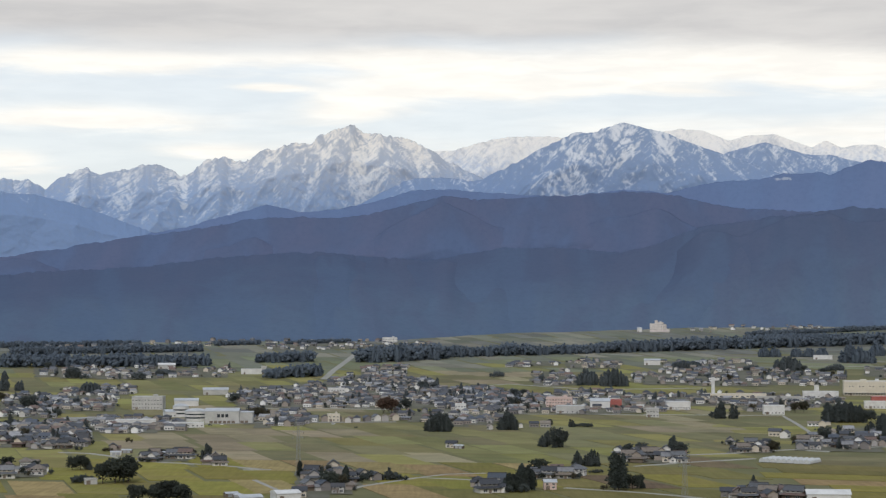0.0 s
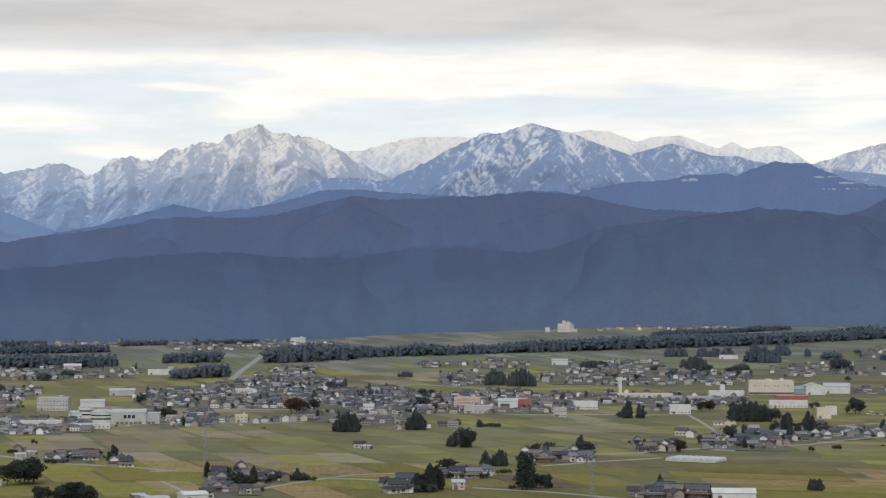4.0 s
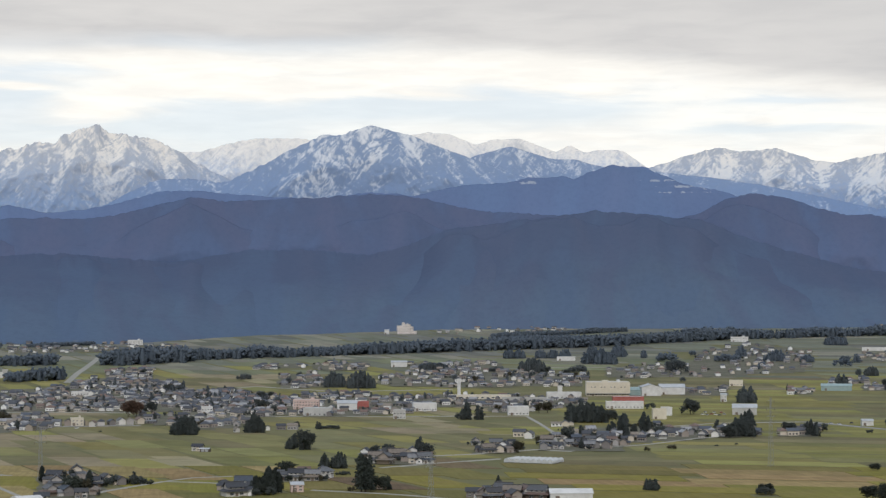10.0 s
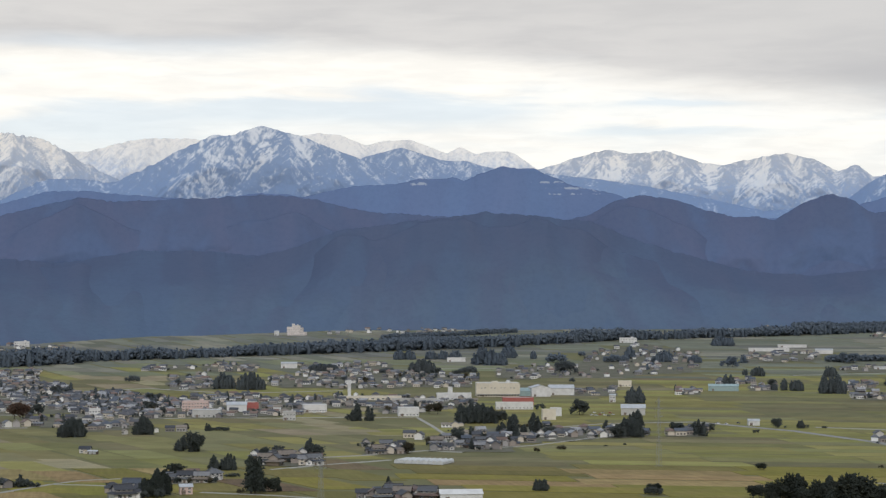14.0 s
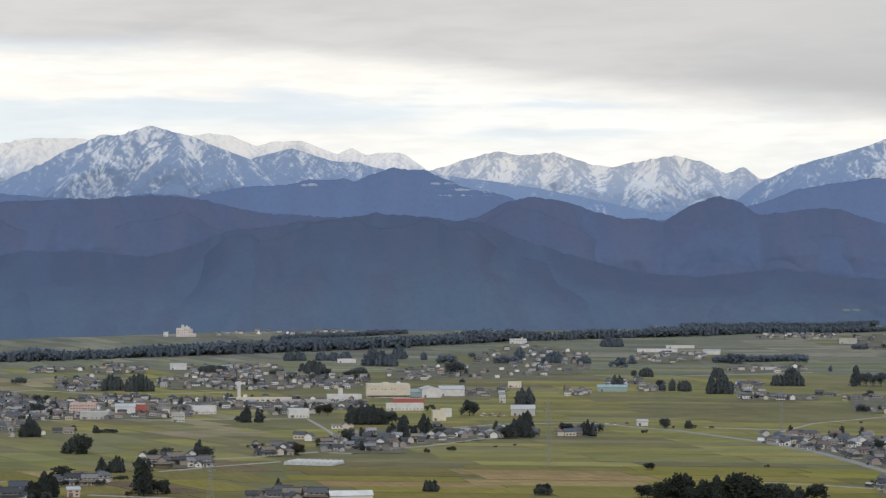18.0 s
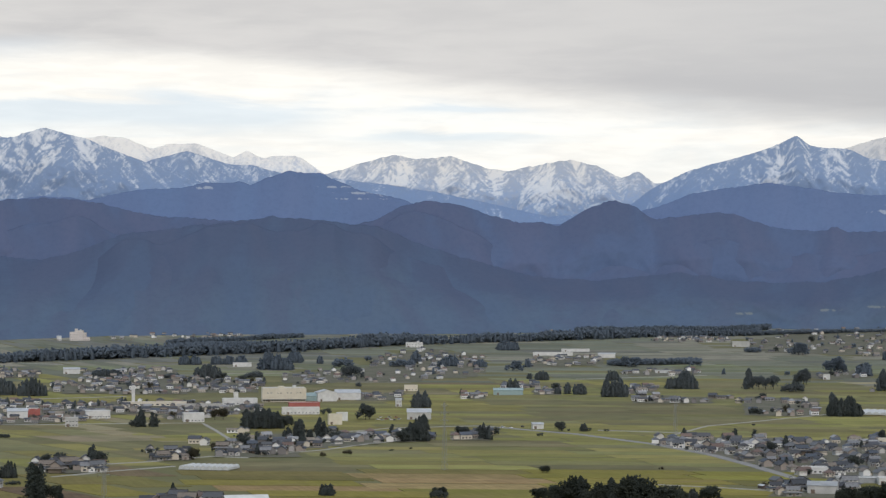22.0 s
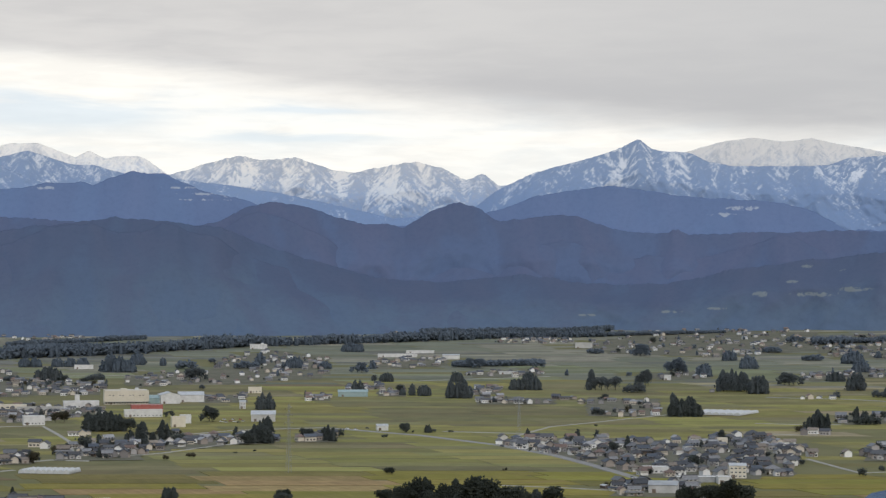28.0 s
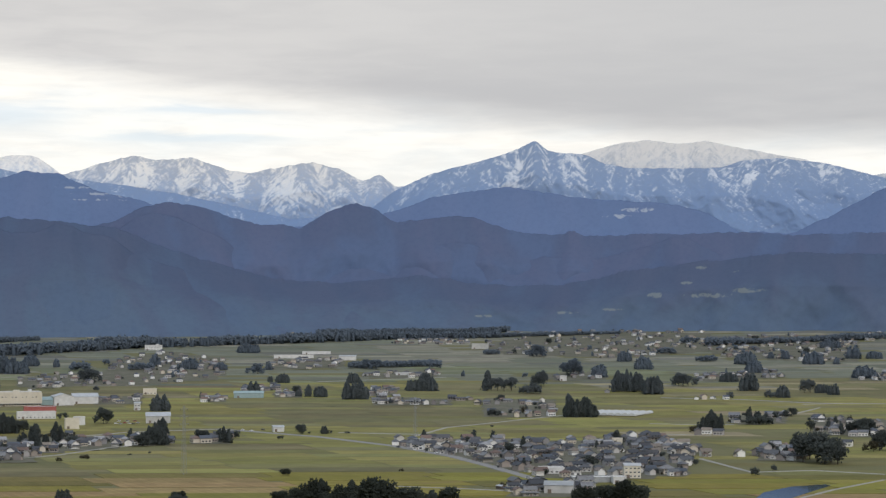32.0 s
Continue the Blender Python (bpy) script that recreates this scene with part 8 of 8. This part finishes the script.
village(40, 14, (1, 1, 2, 2, 3, 5), (-5.33, 3521), (-0.40, 3600), (-0.23, 3461), (-5.00, 3410), group="town houses", gardens=0.2, gap=1.6)
village(26, 14, (1, 1, 2, 2, 3, 5), (-11.77, 3539), (-5.82, 3661), (-5.82, 3522), (-11.45, 3429), group="town houses", gardens=0.4, gap=1.8)
village(22, 14, (1, 1, 2, 2, 3, 5), (9.09, 3983), (12.12, 4135), (12.28, 4048), (9.42, 3868), group="town houses", gardens=0.2, gap=1.2)
village(12, 14, (1, 2, 5, 5, 3), (-5.66, 3689), (-4.59, 3731), (-4.59, 3645), (-5.66, 3605), group="town houses", gardens=0.2, gap=1.2)
village(135, 4, (1, 2, 3, 0, 2, 1, 3), (22.79, 1788), (23.94, 1850), (26.25, 1868), (27.89, 1822), (30.50, 1912), (31.67, 1728), (31.39, 1453), (29.85, 1420), (27.23, 1425), (24.60, 1647), group="housing estate homes", gardens=0.35, gap=0.92)
village(10, 4, (0, 3, 5, 1), (25.92, 1359), (27.23, 1378), (28.87, 1354), (28.70, 1287), (26.24, 1276), group="farmstead houses", gardens=0.3)
village(24, 4, (1, 1, 2, 2, 3, 5), (31.65, 3083), (33.91, 3195), (34.22, 3042), (31.81, 2932), group="town houses", gap=1.3)
village(28, 4, (1, 2, 5, 5, 3), (19.17, 3395), (21.31, 3474), (21.47, 3257), (19.34, 3181), group="town houses", gardens=0.2, gap=1.2)
village(14, 4, (1, 1, 2, 2, 3, 5), (21.96, 3098), (24.11, 3175), (24.19, 3020), (22.13, 2996), group="town houses", gardens=0.4, gap=1.2)
village(10, 4, (1, 1, 2, 2, 3, 5), (18.52, 2805), (19.50, 2826), (19.50, 2730), (18.52, 2709), group="town houses", gardens=0.3, gap=1.2)
village(90, 4, (1, 1, 2, 2, 3, 5), (25.09, 3783), (27.07, 4046), (29.53, 4137), (32.14, 4110), (32.14, 3649), (29.53, 3477), (26.25, 3556), group="town houses", gardens=0.7, gap=1.1)
village(90, 4, (1, 1, 2, 2, 3, 5), (32.14, 3963), (34.39, 4084), (36.30, 3972), (36.29, 3416), (34.39, 3408), (32.30, 3510), group="town houses", gardens=0.7, gap=1.3)
village(12, 4, (0, 0, 1, 2, 3, 3, 4), (36.05, 3101), (37.05, 3158), (37.04, 2982), (36.13, 2977), group="town houses", gap=1.2)
village(60, 4, (1, 1, 2, 2, 3, 5), (14.64, 3407), (16.41, 3649), (18.03, 3452), (17.87, 2979), (14.80, 2843), group="town houses", gap=1.3)
village(24, 4, (1, 1, 2, 2, 3, 5), (12.10, 3054), (14.80, 3194), (14.80, 2891), (12.26, 2785), group="town houses", gardens=0.4, gap=1.3)
village(14, 4, (1, 2, 5, 5, 3), (14.00, 2590), (15.53, 2627), (15.61, 2471), (14.16, 2478), group="town houses", gardens=0.2)
village(8, 4, (1, 1, 2, 2, 3, 5), (19.42, 2707), (20.24, 2728), (20.24, 2589), (19.50, 2590), group="town houses", gardens=0.4)
village(8, 4, (1, 1, 2, 2, 3, 5), (17.38, 2597), (18.03, 2617), (18.04, 2505), (17.38, 2507), group="town houses", gardens=0.4)
village(10, 4, (1, 1, 2, 2, 3, 5), (27.23, 3099), (29.04, 3154), (29.12, 2975), (27.40, 2946), group="town houses", gardens=0.4, gap=1.2)
village(14, 4, (1, 1, 2, 2, 3, 5), (21.96, 2749), (22.95, 2772), (22.95, 2631), (22.05, 2608), group="town houses", gardens=0.3, gap=1.4)
village(16, 4, (1, 1, 2, 2, 3, 5), (17.70, 4228), (19.33, 4378), (19.50, 4256), (17.87, 4108), group="town houses", gardens=0.2, gap=1.2)
village(18, 4, (1, 1, 2, 2, 3, 5), (35.51, 4028), (37.05, 4119), (37.05, 3888), (35.66, 3828), group="town houses", gap=1.3)
village(9, 10, (0, 0, 1, 2, 3, 3, 4), (11.64, 1897), (13.53, 1952), (14.97, 1892), (14.97, 1751), (13.54, 1717), (11.64, 1649), group="farmstead houses", gardens=2.6, gap=0.9)
village(4, 10, (0, 0, 1, 2, 3, 3, 4), (15.13, 1925), (16.42, 1954), (16.42, 1789), (15.13, 1780), group="farmstead houses", gardens=2.6, gap=0.9)
village(3, 10, (0, 0, 1, 2, 3, 3, 4), (17.06, 1916), (18.12, 1929), (18.12, 1798), (17.07, 1802), group="farmstead houses", gardens=2.6, gap=0.9)
village(5, 10, (0, 0, 1, 2, 3, 3, 4), (33.41, 1779), (34.77, 1772), (34.77, 1611), (33.41, 1604), group="farmstead houses", gardens=2.6, gap=0.9)
village(8, 10, (0, 0, 1, 2, 3, 3, 4), (35.02, 2251), (37.04, 2225), (37.03, 1922), (35.01, 1951), group="farmstead houses", gardens=2.6, gap=0.9)
village(6, 10, (0, 0, 1, 2, 3, 3, 4), (25.51, 2573), (27.64, 2542), (27.64, 2221), (25.59, 2219), group="farmstead houses", gardens=2.6, gap=0.9)
village(4, 10, (0, 0, 1, 2, 3, 3, 4), (22.29, 2585), (24.60, 2561), (24.60, 2428), (22.29, 2429), group="farmstead houses", gardens=2.6, gap=0.9)
village(4, 10, (0, 0, 1, 2, 3, 3, 4), (32.61, 2268), (34.25, 2277), (34.25, 2129), (32.77, 2102), group="farmstead houses", gardens=2.6, gap=0.9)
village(5, 10, (0, 0, 1, 2, 3, 3, 4), (-4.34, 1389), (-2.70, 1387), (-2.37, 1321), (-2.86, 1214), (-4.17, 1195), group="farmstead houses", gardens=2.6, gap=0.9)
village(5, 10, (0, 0, 1, 2, 3, 3, 4), (5.11, 1573), (6.98, 1561), (6.90, 1468), (5.19, 1463), group="farmstead houses", gardens=2.6, gap=0.9)
village(3, 10, (0, 0, 1, 2, 3, 3, 4), (8.28, 1677), (9.48, 1663), (9.48, 1576), (8.27, 1571), group="farmstead houses", gardens=2.6, gap=0.9)
village(9, 10, (0, 0, 1, 2, 3, 3, 4), (10.20, 1808), (12.70, 1824), (12.70, 1618), (10.20, 1604), group="farmstead houses", gardens=2.6, gap=0.9)
village(4, 10, (0, 0, 1, 2, 3, 3, 4), (-8.73, 1585), (-7.35, 1568), (-7.35, 1490), (-8.72, 1485), group="farmstead houses", gardens=2.6, gap=0.9)
village(4, 10, (0, 0, 1, 2, 3, 3, 4), (-12.70, 1468), (-11.44, 1462), (-11.44, 1381), (-12.69, 1370), group="farmstead houses", gardens=2.6, gap=0.9)
village(3, 10, (0, 0, 1, 2, 3, 3, 4), (2.57, 1400), (4.04, 1393), (4.04, 1331), (2.57, 1329), group="farmstead houses", gardens=2.6, gap=0.9)
village(3, 10, (0, 0, 1, 2, 3, 3, 4), (8.43, 1262), (10.19, 1254), (10.19, 1204), (8.43, 1198), group="farmstead houses", gardens=2.6, gap=0.9)
village(3, 10, (0, 0, 1, 2, 3, 3, 4), (0.92, 1295), (1.91, 1288), (1.91, 1235), (0.92, 1234), group="farmstead houses", gardens=2.6, gap=0.9)
village(30, 14, (1, 2, 5, 5, 3), (-7.45, 3609), (-4.35, 3745), (-1.39, 3714), (-1.39, 3600), (-4.35, 3603), (-7.28, 3497), group="town houses", gardens=0.3, gap=1.5)
village(22, 14, (1, 2, 5, 5, 3), (7.15, 3921), (10.06, 4160), (10.38, 4073), (7.48, 3835), group="town houses", gardens=0.3, gap=1.3)
village(30, 4, (1, 2, 5, 5, 3), (16.89, 4080), (19.99, 4166), (22.95, 4195), (22.95, 4075), (19.99, 4047), group="town houses", gardens=0.3, gap=1.5)
village(40, 4, (1, 2, 5, 5, 3), (24.93, 4105), (27.89, 4256), (31.98, 4259), (31.98, 4110), (27.89, 4076), group="town houses", gardens=0.3, gap=1.5)
village(26, 4, (1, 2, 5, 5, 3), (22.95, 3928), (25.09, 3957), (25.09, 3811), (22.95, 3783), group="town houses", gardens=0.3, gap=1.5)

build_houses()
finish_villages()
plant_trees()
finish_woods()
